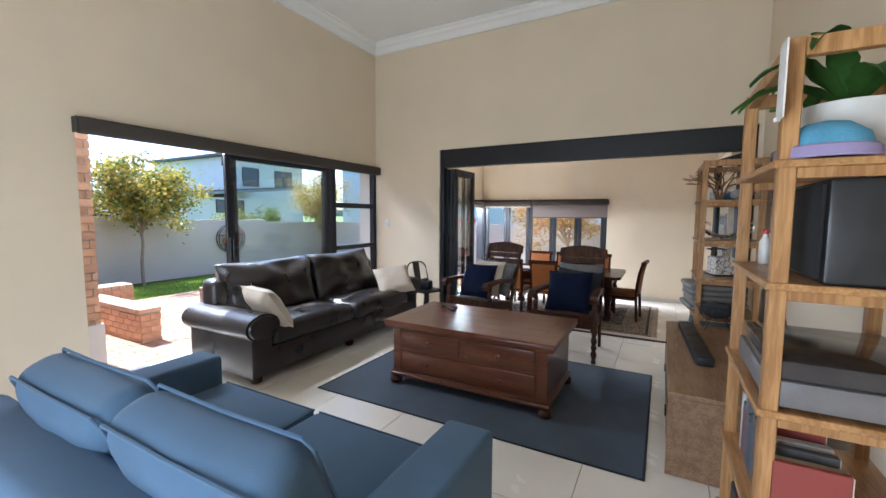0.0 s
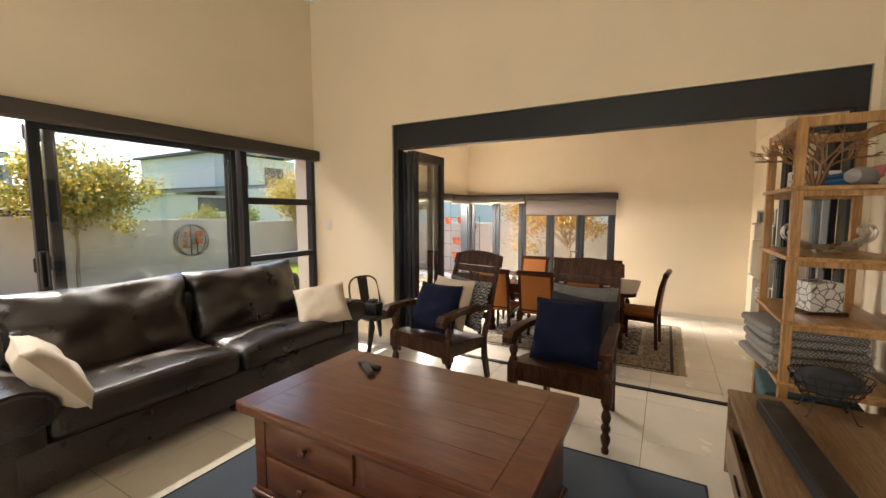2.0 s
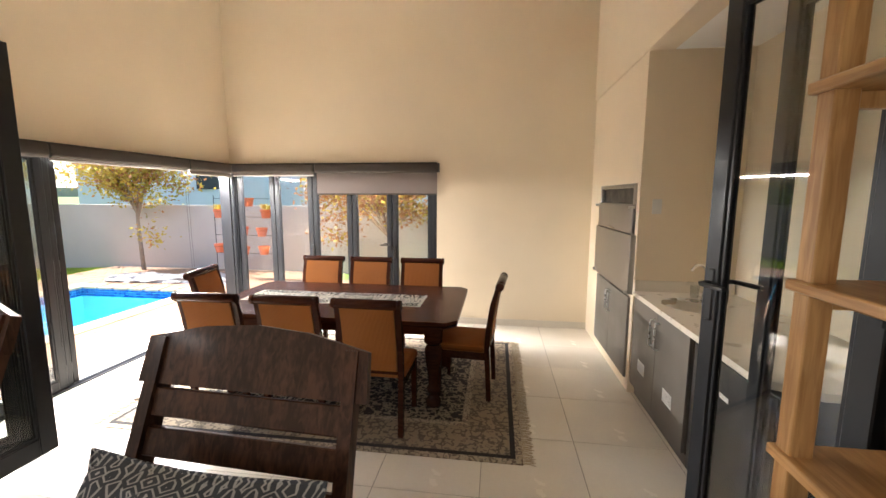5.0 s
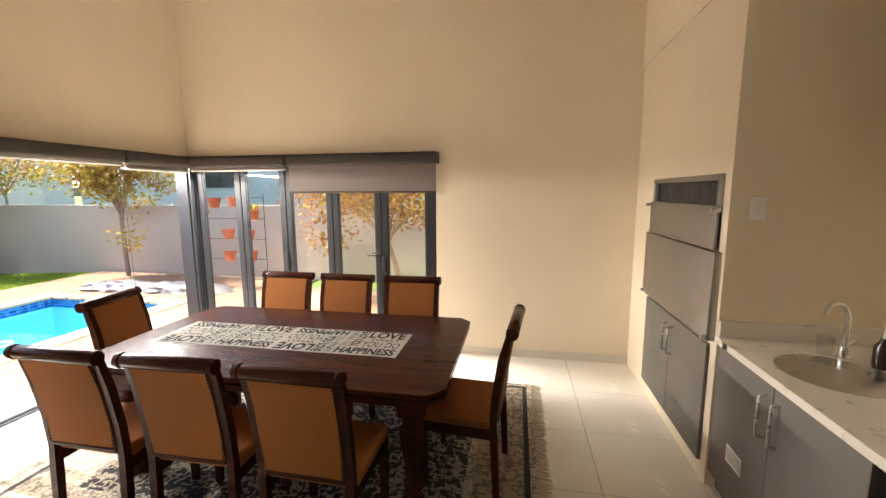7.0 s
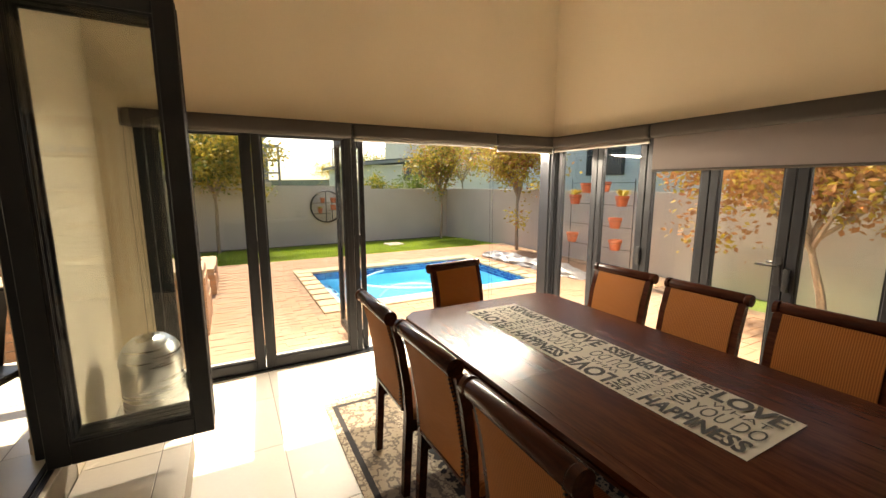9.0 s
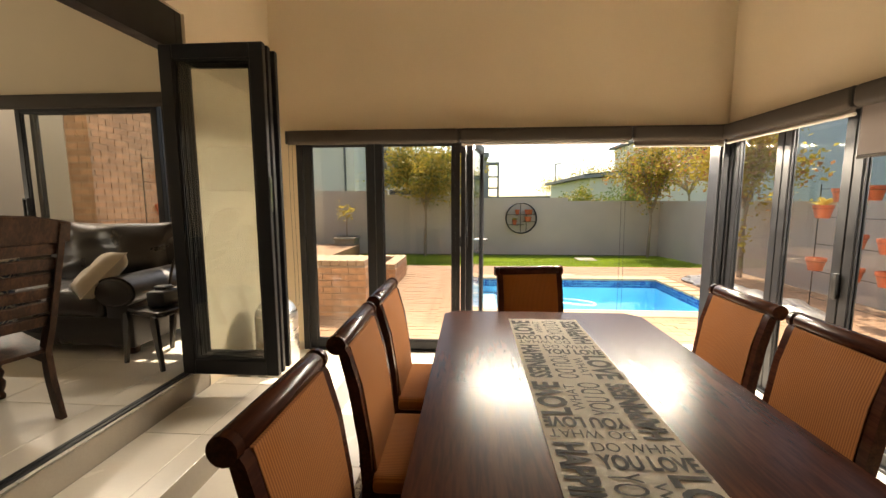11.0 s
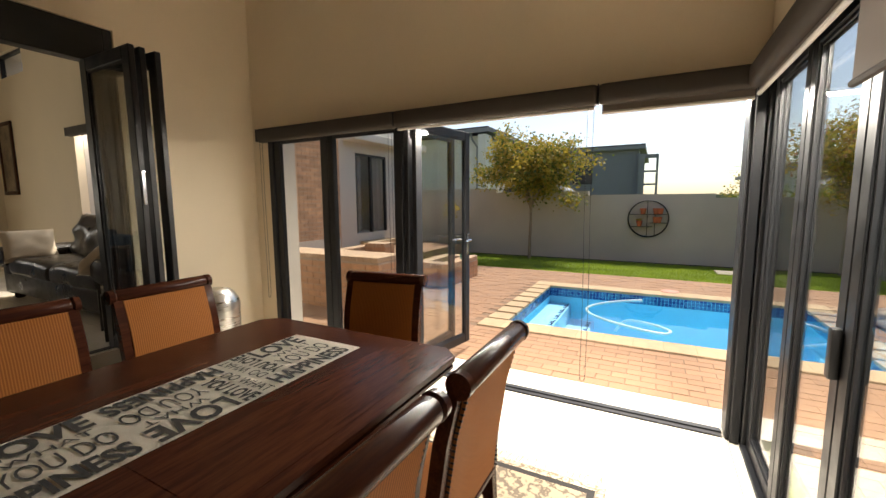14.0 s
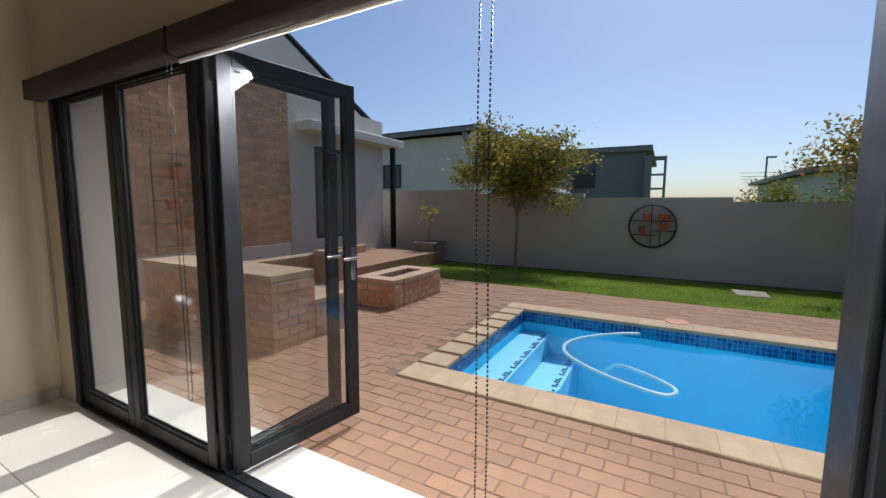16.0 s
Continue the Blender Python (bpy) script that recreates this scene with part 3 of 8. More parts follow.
# ---- living room ----
def leather_sofa():
    """Local x along the sofa, y to its back, z from the floor."""
    t = thing("leather_sofa", "worn dark brown leather sofa with rolled arms and two seat cushions", "sofa", at=pose(-3.22, 1.965, LF, 0, 0, 90))
    L = 2.60
    # local x -> world +y, local y -> world -x
    s = Shape().box((0.12, -0.425, 0.085), (L - 0.12, 0.45, 0.31), 0.025, 2)
    part("base", s, LEATHER, t)
    for k, x0 in enumerate((0.25, L / 2 + 0.005)):
        s = Shape().box((x0, -0.44, 0.29), (x0 + L / 2 - 0.255, 0.28, 0.475), 0.065, 4)
        bmesh.ops.subdivide_edges(s.bm, edges=s.bm.edges, cuts=3, use_grid_fill=True)
        for v in s.bm.verts:
            v.co.z += 0.022 * noise.noise(Vector((v.co.x * 4, v.co.y * 5, k))) + 0.010 * noise.noise(Vector((v.co.x * 16, v.co.y * 7, k))) + (0.025 * (1 - ((v.co.x - x0 - 0.49) / 0.5) ** 2) if v.co.z > 0.4 else 0)
        part("seat_cushion", s, LEATHER, t)
        m = pose(x0 + L / 4 - 0.12, 0.27, 0.665, -14, 0, 0)
        s = Shape().pillow(L / 2 - 0.19, 0.64, 0.36, m, 28, 0.06, k + 3)
        part("back_cushion", s, LEATHER, t)
    s = Shape().box((0.14, 0.24, 0.25), (L - 0.14, 0.46, 0.84), 0.08, 4)
    part("backrest", s, LEATHER, t)
    for x0, sg in ((0.0, 1), (L, -1)):
        s = Shape().box((min(x0 + 0.04 * sg, x0 + 0.25 * sg), -0.42, 0.07), (max(x0 + 0.04 * sg, x0 + 0.25 * sg), 0.45, 0.50), 0.02, 2)
        n = 18
        pr = []
        for q in range(n):
            a = 2 * math.pi * q / n
            pr.append((x0 + 0.135 * sg + 0.165 * math.cos(a), 0.50 + 0.115 * math.sin(a)))
        s.prism(pr, "y", -0.45, 0.45)
        s.lathe([(0.001, 0), (0.12, 0.004), (0.11, 0.02), (0.05, 0.03), (0.001, 0.032)], (0, 0, 0), 16, Matrix.Translation((x0 + 0.135 * sg, -0.45, 0.50)) @ pose(0, 0, 0, 90, 0, 0) @ Matrix.Diagonal((1.25, 0.85, 1, 1)))
        part("arm", s, LEATHER, t)
    bunf = [(0.03, 0), (0.045, 0.01), (0.05, 0.04), (0.04, 0.075), (0.045, 0.08), (0.045, 0.105)]
    for x in (0.14, L / 2, L - 0.14):
        for y in (-0.33, 0.38):
            part("bun_foot", Shape().lathe(bunf, (x, y, 0), 14), DARKWOOD, t, "dark turned bun foot")
    return t


leather_sofa()


def cushion(name, mat, label, w, h, d, m, seed, piping=None):
    t = thing(name, label, "cushion", "", m)
    part("cover", Shape().pillow(w, h, d, Matrix.Identity(4), 14, 0.02, seed), mat, t)
    s = Shape()
    n = 24
    pts = []
    for k in range(4 * n):
        side, f = divmod(k, n)
        f = 2 * f / n - 1
        u, v = ((f, -1), (1, f), (-f, 1), (-1, -f))[side]
        pts.append((u * w / 2 * (1 - 0.07 * (1 - v * v) * abs(u) ** 3), 0, v * h / 2 * (1 - 0.07 * (1 - u * u) * abs(v) ** 3)))
    s.tube(pts + [pts[0]], 0.004, 5)
    part("seam", s, piping or mat, t)
    return t


cushion("scatter_cushion", CREAM, "cream linen cushion leaning on the sofa arm", 0.46, 0.42, 0.17, pose(-2.93, 4.17, LF + 0.60, -44, -6, 52), 1)
cushion("scatter_cushion", CREAM, "cream linen cushion slumped on the sofa arm", 0.46, 0.42, 0.17, pose(-2.97, 2.29, LF + 0.62, 34, 0, -10), 2)


def blue_sofa():
    """Local x along, y to the front."""
    t = thing("blue_sofa", "denim blue two-seat sofa with piped back cushions", "sofa", at=pose(-2.42, 0.28, LF))
    L = 1.97
    part("base", Shape().box((0.02, 0.08, 0.05), (L - 0.02, 1.10, 0.27), 0.02, 2), BLUE, t)
    part("backrest", Shape().box((0.0, 0.0, 0.05), (L, 0.25, 0.66), 0.05, 4), BLUE, t)
    for x0, x1 in ((0.0, 0.21), (L - 0.21, L)):
        part("arm", Shape().box((x0, 0.22, 0.05), (x1, 1.11, 0.585), 0.025, 3), BLUE, t)
    w = (L - 0.43) / 2
    for k in range(2):
        x0 = 0.215 + k * w
        s = Shape().box((x0 + 0.003, 0.22, 0.26), (x0 + w - 0.003, 1.12, 0.425), 0.035, 3)
        part("seat_cushion", s, BLUE, t)
        s = Shape()
        z = 0.418
        s.tube([(x0 + 0.02, 1.112, z), (x0 + w - 0.02, 1.112, z), (x0 + w - 0.01, 0.9, z), (x0 + w - 0.01, 0.3, z)], 0.006, 6)
        part("piping", s, BLUE, t, "dark blue piping")
        m = pose(x0 + w / 2, 0.37, 0.60, 22, 0, 0)
        s = Shape().box((-w * 0.51, -0.105, -0.245), (w * 0.51, 0.105, 0.245), 0.085, 5)
        bmesh.ops.subdivide_edges(s.bm, edges=[e for e in s.bm.edges if e.calc_length() > 0.15], cuts=9, use_grid_fill=True)
        for v in s.bm.verts:
            fu, fv = v.co.x / (w * 0.51), v.co.z / 0.245
            v.co.y += math.copysign(0.055, v.co.y) * max(0, 1 - fu * fu) * max(0, 1 - fv * fv) + 0.012 * noise.noise(Vector((v.co.x * 6, v.co.z * 6, k)))
            v.co.z += 0.018 * math.copysign(1, fv) * (abs(fu) ** 3 - 0.5) * abs(fv)
        cu = part("back_cushion", s.moved(m), BLUE, t)
        p = Shape()
        hw, hh = w * 0.51, 0.245
        for dy in (-0.09, 0.09):
            ring = [m @ Vector((u * hw * 0.955, dy, v * hh * 0.93)) for u, v in [(-1, -0.9), (-0.93, -1.02), (0, -0.97), (0.93, -1.02), (1, -0.9), (1.02, 0), (1, 0.9), (0.93, 1.02), (0, 0.97), (-0.93, 1.02), (-1, 0.9), (-1.02, 0), (-1, -0.9)]]
            p.tube(ring, 0.007, 6)
        part("piping", p, BLUE, cu)
    for x in (0.08, L - 0.08):
        for y in (0.1, 1.02):
            part("foot", Shape().box((x - 0.025, y - 0.025, 0), (x + 0.025, y + 0.025, 0.055)), DARKWOOD, t)


blue_sofa()


def coffee_table():
    t = thing("coffee_table", "red-brown hardwood coffee table with drawers on bun feet", "coffee table", at=pose(-1.93, 2.63, LF + 0.006))
    W, D_, H = 1.43, 0.83, 0.555
    s = Shape().box((0.06, 0.06, 0.095), (W - 0.06, D_ - 0.06, 0.50))
    part("body", s, CTWOOD, t)
    part("tabletop", Shape().box((0, 0, 0.505), (W, D_, H - 0.012), 0.008, 2).box((0.012, 0.012, 0.49), (W - 0.012, D_ - 0.012, 0.505), 0.004, 1), CTWOOD, t, "polished planked top with breadboard ends")
    for x0, x1 in ((0.0015, 0.1265), (W - 0.1265, W - 0.0015)):
        part("end_board", Shape().box((x0, 0.0015, H - 0.014), (x1, D_ - 0.0015, H), 0.0012, 1), CTWOOD, t, "", False)
    for k in range(5):
        y0 = 0.0015 + k * (D_ - 0.003) / 5
        part("top_board", Shape().box((0.128, y0 + 0.0004, H - 0.014), (W - 0.128, y0 + (D_ - 0.003) / 5 - 0.0004, H), 0.0008, 1), CTWOOD, t, "", False)
    part("base_moulding", Shape().box((0.035, 0.035, 0.075), (W - 0.035, D_ - 0.035, 0.105), 0.012, 3).box((0.048, 0.048, 0.105), (W - 0.048, D_ - 0.048, 0.12), 0.006, 1), CTWOOD, t)
    for x in (0.06, W - 0.13):
        for y in (0.054, D_ - 0.060):
            part("corner_post", Shape().box((x, y, 0.12), (x + 0.07, y + 0.008, 0.49), 0.002, 1), CTWOOD, t)
    for y, dy in ((0.058, -1), (D_ - 0.058, 1)):
        for x0, x1, z0, z1 in ((0.15, W / 2 - 0.03, 0.325, 0.475), (W / 2 + 0.03, W - 0.15, 0.325, 0.475), (0.15, W - 0.15, 0.135, 0.295)):
            a, b = sorted((y, y + dy * 0.014))
            dr = part("drawer", Shape().box((x0, a, z0), (x1, b, z1), 0.006, 2), CTWOOD, t)
            xs_ = ((x0 + x1) / 2,) if x1 - x0 < 0.7 else (0.40, W - 0.40)
            for xk in xs_:
                part("knob", Shape().lathe([(0.008, 0), (0.008, 0.012), (0.018, 0.02), (0.02, 0.028), (0.012, 0.035), (0.001, 0.037)], (0, 0, 0), 12, Matrix.Translation((xk, y + dy * 0.014, (z0 + z1) / 2)) @ pose(0, 0, 0, 90 if dy < 0 else -90, 0, 0)), CTWOOD, dr, "turned wooden knob")
    for x in (0.075, W - 0.075):
        for y in (0.075, D_ - 0.075):
            part("bun_foot", Shape().lathe([(0.025, 0), (0.045, 0.008), (0.055, 0.035), (0.045, 0.06), (0.035, 0.066), (0.04, 0.078)], (x, y, 0), 16), DARKWOOD, t)


coffee_table()
for m in (pose(-1.64, 3.27, LF + 0.5715, 0, 0, -12), pose(-1.60, 3.21, LF + 0.5715, 0, 0, -38)):
    t = thing("remote_control", "black remote control lying on the coffee table", "remote control", "remote controls", m)
    part("shell", Shape().box((-0.085, -0.022, -0.010), (0.085, 0.022, 0.010), 0.008, 2), PLASTIC_B, t)
    s = Shape()
    for i in range(8):
        for j in (-0.011, 0.0, 0.011):
            s.box((-0.065 + i * 0.016, j - 0.0035, 0.009), (-0.056 + i * 0.016, j + 0.0035, 0.0125), 0.001, 1)
    part("button_pad", s, material("grey_button", (0.12, 0.12, 0.12), 0.5), t, "", False)

RUGBLUE = material("slate_blue_rug", (0.048, 0.066, 0.094), 0.95, 0, 0.35, 3.0, 160, 0.5, sheen=0.15, stretch=(1, 0.6, 1))
t = thing("living_rug", "slate blue flat rug under the coffee table", "rug", at=pose(-2.36, 2.28, LF))
part("woven_field", Shape().box((0.012, 0.012, 0.0), (2.428, 1.648, 0.007), 0.003, 1), RUGBLUE, t)
part("bound_edge", Shape().box((0, 0, 0.0), (2.44, 0.012, 0.009), 0.003, 1).box((0, 1.648, 0), (2.44, 1.66, 0.009), 0.003, 1).box((0, 0.012, 0), (0.012, 1.648, 0.009), 0.003, 1).box((2.428, 0.012, 0), (2.44, 1.648, 0.009), 0.003, 1), material("dark_rug_binding", (0.02, 0.024, 0.03), 0.9), t)


def planter_chair(m, label):
    """A plantation armchair: slatted raked back, turned front legs, scrolled arms; local y to the back, x across."""
    t = thing("armchair", label, "armchair", "plantation armchairs", m)
    W = 0.66
    turned = [(0.020, 0), (0.024, 0.02), (0.016, 0.04), (0.026, 0.07), (0.030, 0.10), (0.018, 0.125), (0.028, 0.15), (0.028, 0.165), (0.018, 0.185), (0.030, 0.22), (0.026, 0.25), (0.018, 0.27), (0.030, 0.30), (0.030, 0.32)]
    post = [(0.024, 0), (0.030, 0.02), (0.018, 0.05), (0.028, 0.08), (0.028, 0.10), (0.016, 0.13), (0.026, 0.16), (0.018, 0.19), (0.024, 0.215)]
    for x in (-W / 2 + 0.03, W / 2 - 0.03):
        part("front_leg", Shape().lathe(turned, (x, 0.03, 0), 14).box((x - 0.032, -0.002, 0.315), (x + 0.032, 0.062, 0.455), 0.005, 1), DARKWOOD, t, "turned front leg")
        part("arm_post", Shape().lathe(post, (x, 0.03, 0.45), 14), DARKWOOD, t, "turned arm post")
        # raked back leg and back post in one line
        bl = [(0.60, 0.0), (0.655, 0.0), (0.60, 0.22), (0.585, 0.36), (0.655, 0.52), (0.85, 1.05), (0.81, 1.065), (0.61, 0.55), (0.53, 0.38), (0.545, 0.20)]
        part("back_post", Shape().prism(bl, "x", x - 0.018, x + 0.018), DARKWOOD, t)
        arm = [(-0.085, 0.645), (-0.075, 0.605), (-0.04, 0.60), (-0.01, 0.635), (0.15, 0.655), (0.4, 0.64), (0.62, 0.61), (0.66, 0.62), (0.66, 0.65), (0.40, 0.685), (0.15, 0.695), (0.0, 0.685), (-0.05, 0.685)]
        part("arm", Shape().prism(arm, "x", x - 0.034, x + 0.034), DARKWOOD, t, "scrolled arm")
        sr = [(0.06, 0.345), (0.56, 0.30), (0.56, 0.385), (0.06, 0.445)]
        part("side_rail", Shape().prism(sr, "x", x - 0.014, x + 0.014), DARKWOOD, t)
    part("front_rail", Shape().box((-W / 2 + 0.05, 0.01, 0.335), (W / 2 - 0.05, 0.045, 0.445), 0.006, 1), DARKWOOD, t)
    part("seat", Shape().prism([(0.0, 0.445), (0.30, 0.41), (0.58, 0.365), (0.58, 0.385), (0.30, 0.432), (0.0, 0.468)], "x", -W / 2 + 0.008, W / 2 - 0.008), DARKWOOD, t)
    a = math.atan2(0.44, 0.185)
    for k in range(6):
        f = 0.035 + k * 0.143
        y, z = 0.63 + 0.185 * f / 0.94 * 1.0, 0.53 + 0.50 * f / 0.94
        mm = Matrix.Translation((0, y, z)) @ pose(0, 0, 0, -20.3, 0, 0)
        part("back_slat", Shape().box((-W / 2 + 0.035, -0.009, -0.030), (W / 2 - 0.035, 0.009, 0.030), 0.003, 1).moved(mm), DARKWOOD, t)
    mm = Matrix.Translation((0, 0.81, 1.005)) @ pose(0, 0, 0, -20.3, 0, 0)
    crest = [(-W / 2 - 0.02, -0.045), (W / 2 + 0.02, -0.045), (W / 2 + 0.015, 0.055), (W / 4, 0.085), (0, 0.095), (-W / 4, 0.085), (-W / 2 - 0.015, 0.055)]
    part("crest_rail", Shape().prism(crest, "y", -0.013, 0.013, mm), DARKWOOD, t)
    for piece in [o for o in bpy.data.objects if o.parent == t]:
        for v in piece.data.vertices:
            v.co.x *= 1 - 0.25 * min(max(v.co.y, 0.0), 0.85) / 0.85
    return t


A1 = pose(-1.87, 4.15, LF, 0, 0, -12)
A2 = pose(-0.735, 3.985, LF, 0, 0, -3)
planter_chair(A1, "dark teak plantation armchair with a slatted back, holding cushions")
planter_chair(A2, "dark teak plantation armchair with a slatted back, holding cushions")


def patterned(name, dark, light, scale):
    """Woven fabric with a small repeated lattice."""
    m = material(name, dark, 0.92, 0, 0.1, 6, 260, 0.2)
    nd_, ln_, bs = nodes_of(m)
    tc, vo = nd_.new("ShaderNodeTexCoord"), nd_.new("ShaderNodeTexVoronoi")
    vo.feature, vo.distance = "F1", "MANHATTAN"
    vo.inputs["Scale"].default_value, vo.inputs["Randomness"].default_value = scale, 0.25
    ln_.new(tc.outputs["Object"], vo.inputs["Vector"])
    wv = nd_.new("ShaderNodeMath")
    wv.operation = "SINE"
    mu = nd_.new("ShaderNodeMath")
    mu.operation = "MULTIPLY"
    mu.inputs[1].default_value = 16.0
    ln_.new(vo.outputs["Distance"], mu.inputs[0])
    ln_.new(mu.outputs[0], wv.inputs[0])
    rp = nd_.new("ShaderNodeValToRGB")
    rp.color_ramp.elements[0].position, rp.color_ramp.elements[1].position = 0.40, 0.60
    rp.color_ramp.elements[0].color, rp.color_ramp.elements[1].color = (*dark, 1), (*light, 1)
    ln_.new(wv.outputs[0], rp.inputs[0])
    ln_.new(rp.outputs[0], bs.inputs["Base Color"])
    return m


LATTICE = patterned("grey_lattice_fabric", (0.05, 0.052, 0.06), (0.36, 0.35, 0.33), 26.0)
PAISLEY = patterned("blue_cream_fabric", (0.05, 0.07, 0.10), (0.42, 0.40, 0.33), 15.0)
cushion("scatter_cushion", LATTICE, "grey cushion with a white lattice pattern on the armchair", 0.47, 0.44, 0.15, A2 @ pose(0.02, 0.56, 0.70, -20, 0, 0), 5)
cushion("scatter_cushion", material("charcoal_cotton", (0.022, 0.023, 0.03), 0.9, 0, 0.1, 7, 300, 0.3), "charcoal cushion on the armchair", 0.47, 0.42, 0.14, A2 @ pose(0.03, 0.42, 0.655, -20, 5, 0), 6)
cushion("scatter_cushion", NAVY, "plump navy cushion standing on the armchair seat", 0.46, 0.44, 0.20, A2 @ pose(-0.02, 0.27, 0.645, -24, -2, -2), 7)
cushion("scatter_cushion", PAISLEY, "blue and cream patterned cushion on the armchair", 0.46, 0.42, 0.15, A1 @ pose(0.06, 0.54, 0.665, -20, 4, -4), 8)
cushion("scatter_cushion", CREAM, "cream linen cushion on the armchair", 0.46, 0.43, 0.14, A1 @ pose(0.0, 0.40, 0.675, -20, 0, -6), 9)
cushion("scatter_cushion", NAVY, "plump navy cushion standing on the armchair seat", 0.43, 0.42, 0.19, A1 @ pose(-0.02, 0.25, 0.65, -23, 0, 4), 10)


def metal_chair():
    """A pressed-steel cafe chair; local y to the back."""
    t = thing("metal_chair", "gunmetal steel cafe chair with a curved back hoop", "chair", at=pose(-2.80, 4.775, LF, 0, 0, 72) @ Matrix.Diagonal((0.9, 0.9, 0.9, 1)))
    G = material("gunmetal_steel", (0.060, 0.055, 0.05), 0.35, 0.8, 0.15, 8, 100, 0.05)
    part("seat", Shape().box((-0.18, -0.17, 0.425), (0.18, 0.18, 0.445), 0.012, 2).box((-0.17, -0.16, 0.40), (0.17, 0.17, 0.425), 0.004, 1), G, t)
    for sx in (-1, 1):
        for sy in (-1, 1):
            x, y = sx * 0.155, sy * 0.15
            part("leg", Shape().prism([(x * 0.95, 0.425), (x * 0.95 + 0.045 * sx, 0.41), (x + 0.075 * sx, 0.0), (x + 0.05 * sx, 0.0), (x * 0.95 - 0.02 * sx, 0.35)], "y", y + sy * 0.02, y + sy * 0.045), G, t)
    hoop = spline_of([(-0.19, 0.17, 0.42), (-0.20, 0.20, 0.60), (-0.19, 0.24, 0.76), (-0.12, 0.265, 0.835), (0, 0.27, 0.85), (0.12, 0.265, 0.835), (0.19, 0.24, 0.76), (0.20, 0.20, 0.60), (0.19, 0.17, 0.42)])
    part("back_hoop", Shape().tube(hoop, 0.011, 8), G, t)
    part("back_splat", Shape().prism([(-0.055, 0.44), (0.055, 0.44), (0.065, 0.85), (-0.065, 0.85)], "y", 0.0, 0.005, Matrix.Translation((0, 0.10, 0)) @ Matrix.Shear("XZ", 4, (0, 0)) @ pose(0, 0, 0, 0, 0, 0)).moved(Matrix.Translation((0, 0.17, 0.44)) @ pose(0, 0, 0, -13.5, 0, 0) @ Matrix.Translation((0, -0.10, -0.44))), G, t)


def spline_of(points, n=5):
    out, p = [], [Vector(q) for q in points]
    for i in range(len(p) - 1):
        a, b_, c, d = p[max(i - 1, 0)], p[i], p[i + 1], p[min(i + 2, len(p) - 1)]
        for k in range(n):
            f = k / n
            out.append(0.5 * (2 * b_ + (c - a) * f + (2 * a - 5 * b_ + 4 * c - d) * f * f + (3 * b_ - a - 3 * c + d) * f ** 3))
    return out + [p[-1]]


metal_chair()
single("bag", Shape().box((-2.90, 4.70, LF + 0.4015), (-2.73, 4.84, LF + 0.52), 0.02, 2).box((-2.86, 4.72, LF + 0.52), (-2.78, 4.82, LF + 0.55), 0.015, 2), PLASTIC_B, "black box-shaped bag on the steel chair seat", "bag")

# ---- shelves, media cabinet, television ----
def rack(name, m, levels, label, deep=0.58):
    """A tall open shelf of pine posts; local x across (0 to 0.46), y back."""
    t = thing(name, label, "shelf unit", "pine shelf units", m)
    H = 1.93
    p = 0.042
    for x in (0, 0.46 - p):
        for y in (0, deep - p):
            part("post", Shape().box((x, y, 0), (x + p, y + p, H), 0.003, 1), OAK, t)
    for z in levels:
        part("shelf_board", Shape().box((-0.012, -0.008, z - 0.022), (0.472, deep + 0.008, z), 0.003, 1), OAKFLAT, t)
        for y in (0.008, deep - 0.026):
            part("shelf_rail", Shape().box((p, y, z - 0.052), (0.46 - p, y + 0.018, z - 0.022), 0.002, 1), OAK, t)
    for lo, hi in (((p, 0.004), (0.46 - p, p - 0.006)), ((p, deep - p + 0.006), (0.46 - p, deep - 0.004)), ((0.006, p), (p - 0.006, deep - p)), ((0.46 - p + 0.006, p), (0.454, deep - p))):
        part("top_rail", Shape().box((*lo, H - 0.05), (*hi, H), 0.002, 1), OAK, t, "", False)
    return t


SH = (0.16, 0.555, 0.885, 1.225, 1.585)
rack("shelf_unit", pose(0.392, 4.18, LF), SH, "tall open golden pine shelf unit holding ornaments and throws", 0.685)
rack("shelf_unit", pose(0.385, 1.40, LF), (0.16, 0.50, 0.87, 1.25, 1.60), "tall open golden pine shelf unit holding a plant and hi-fi", 0.665)


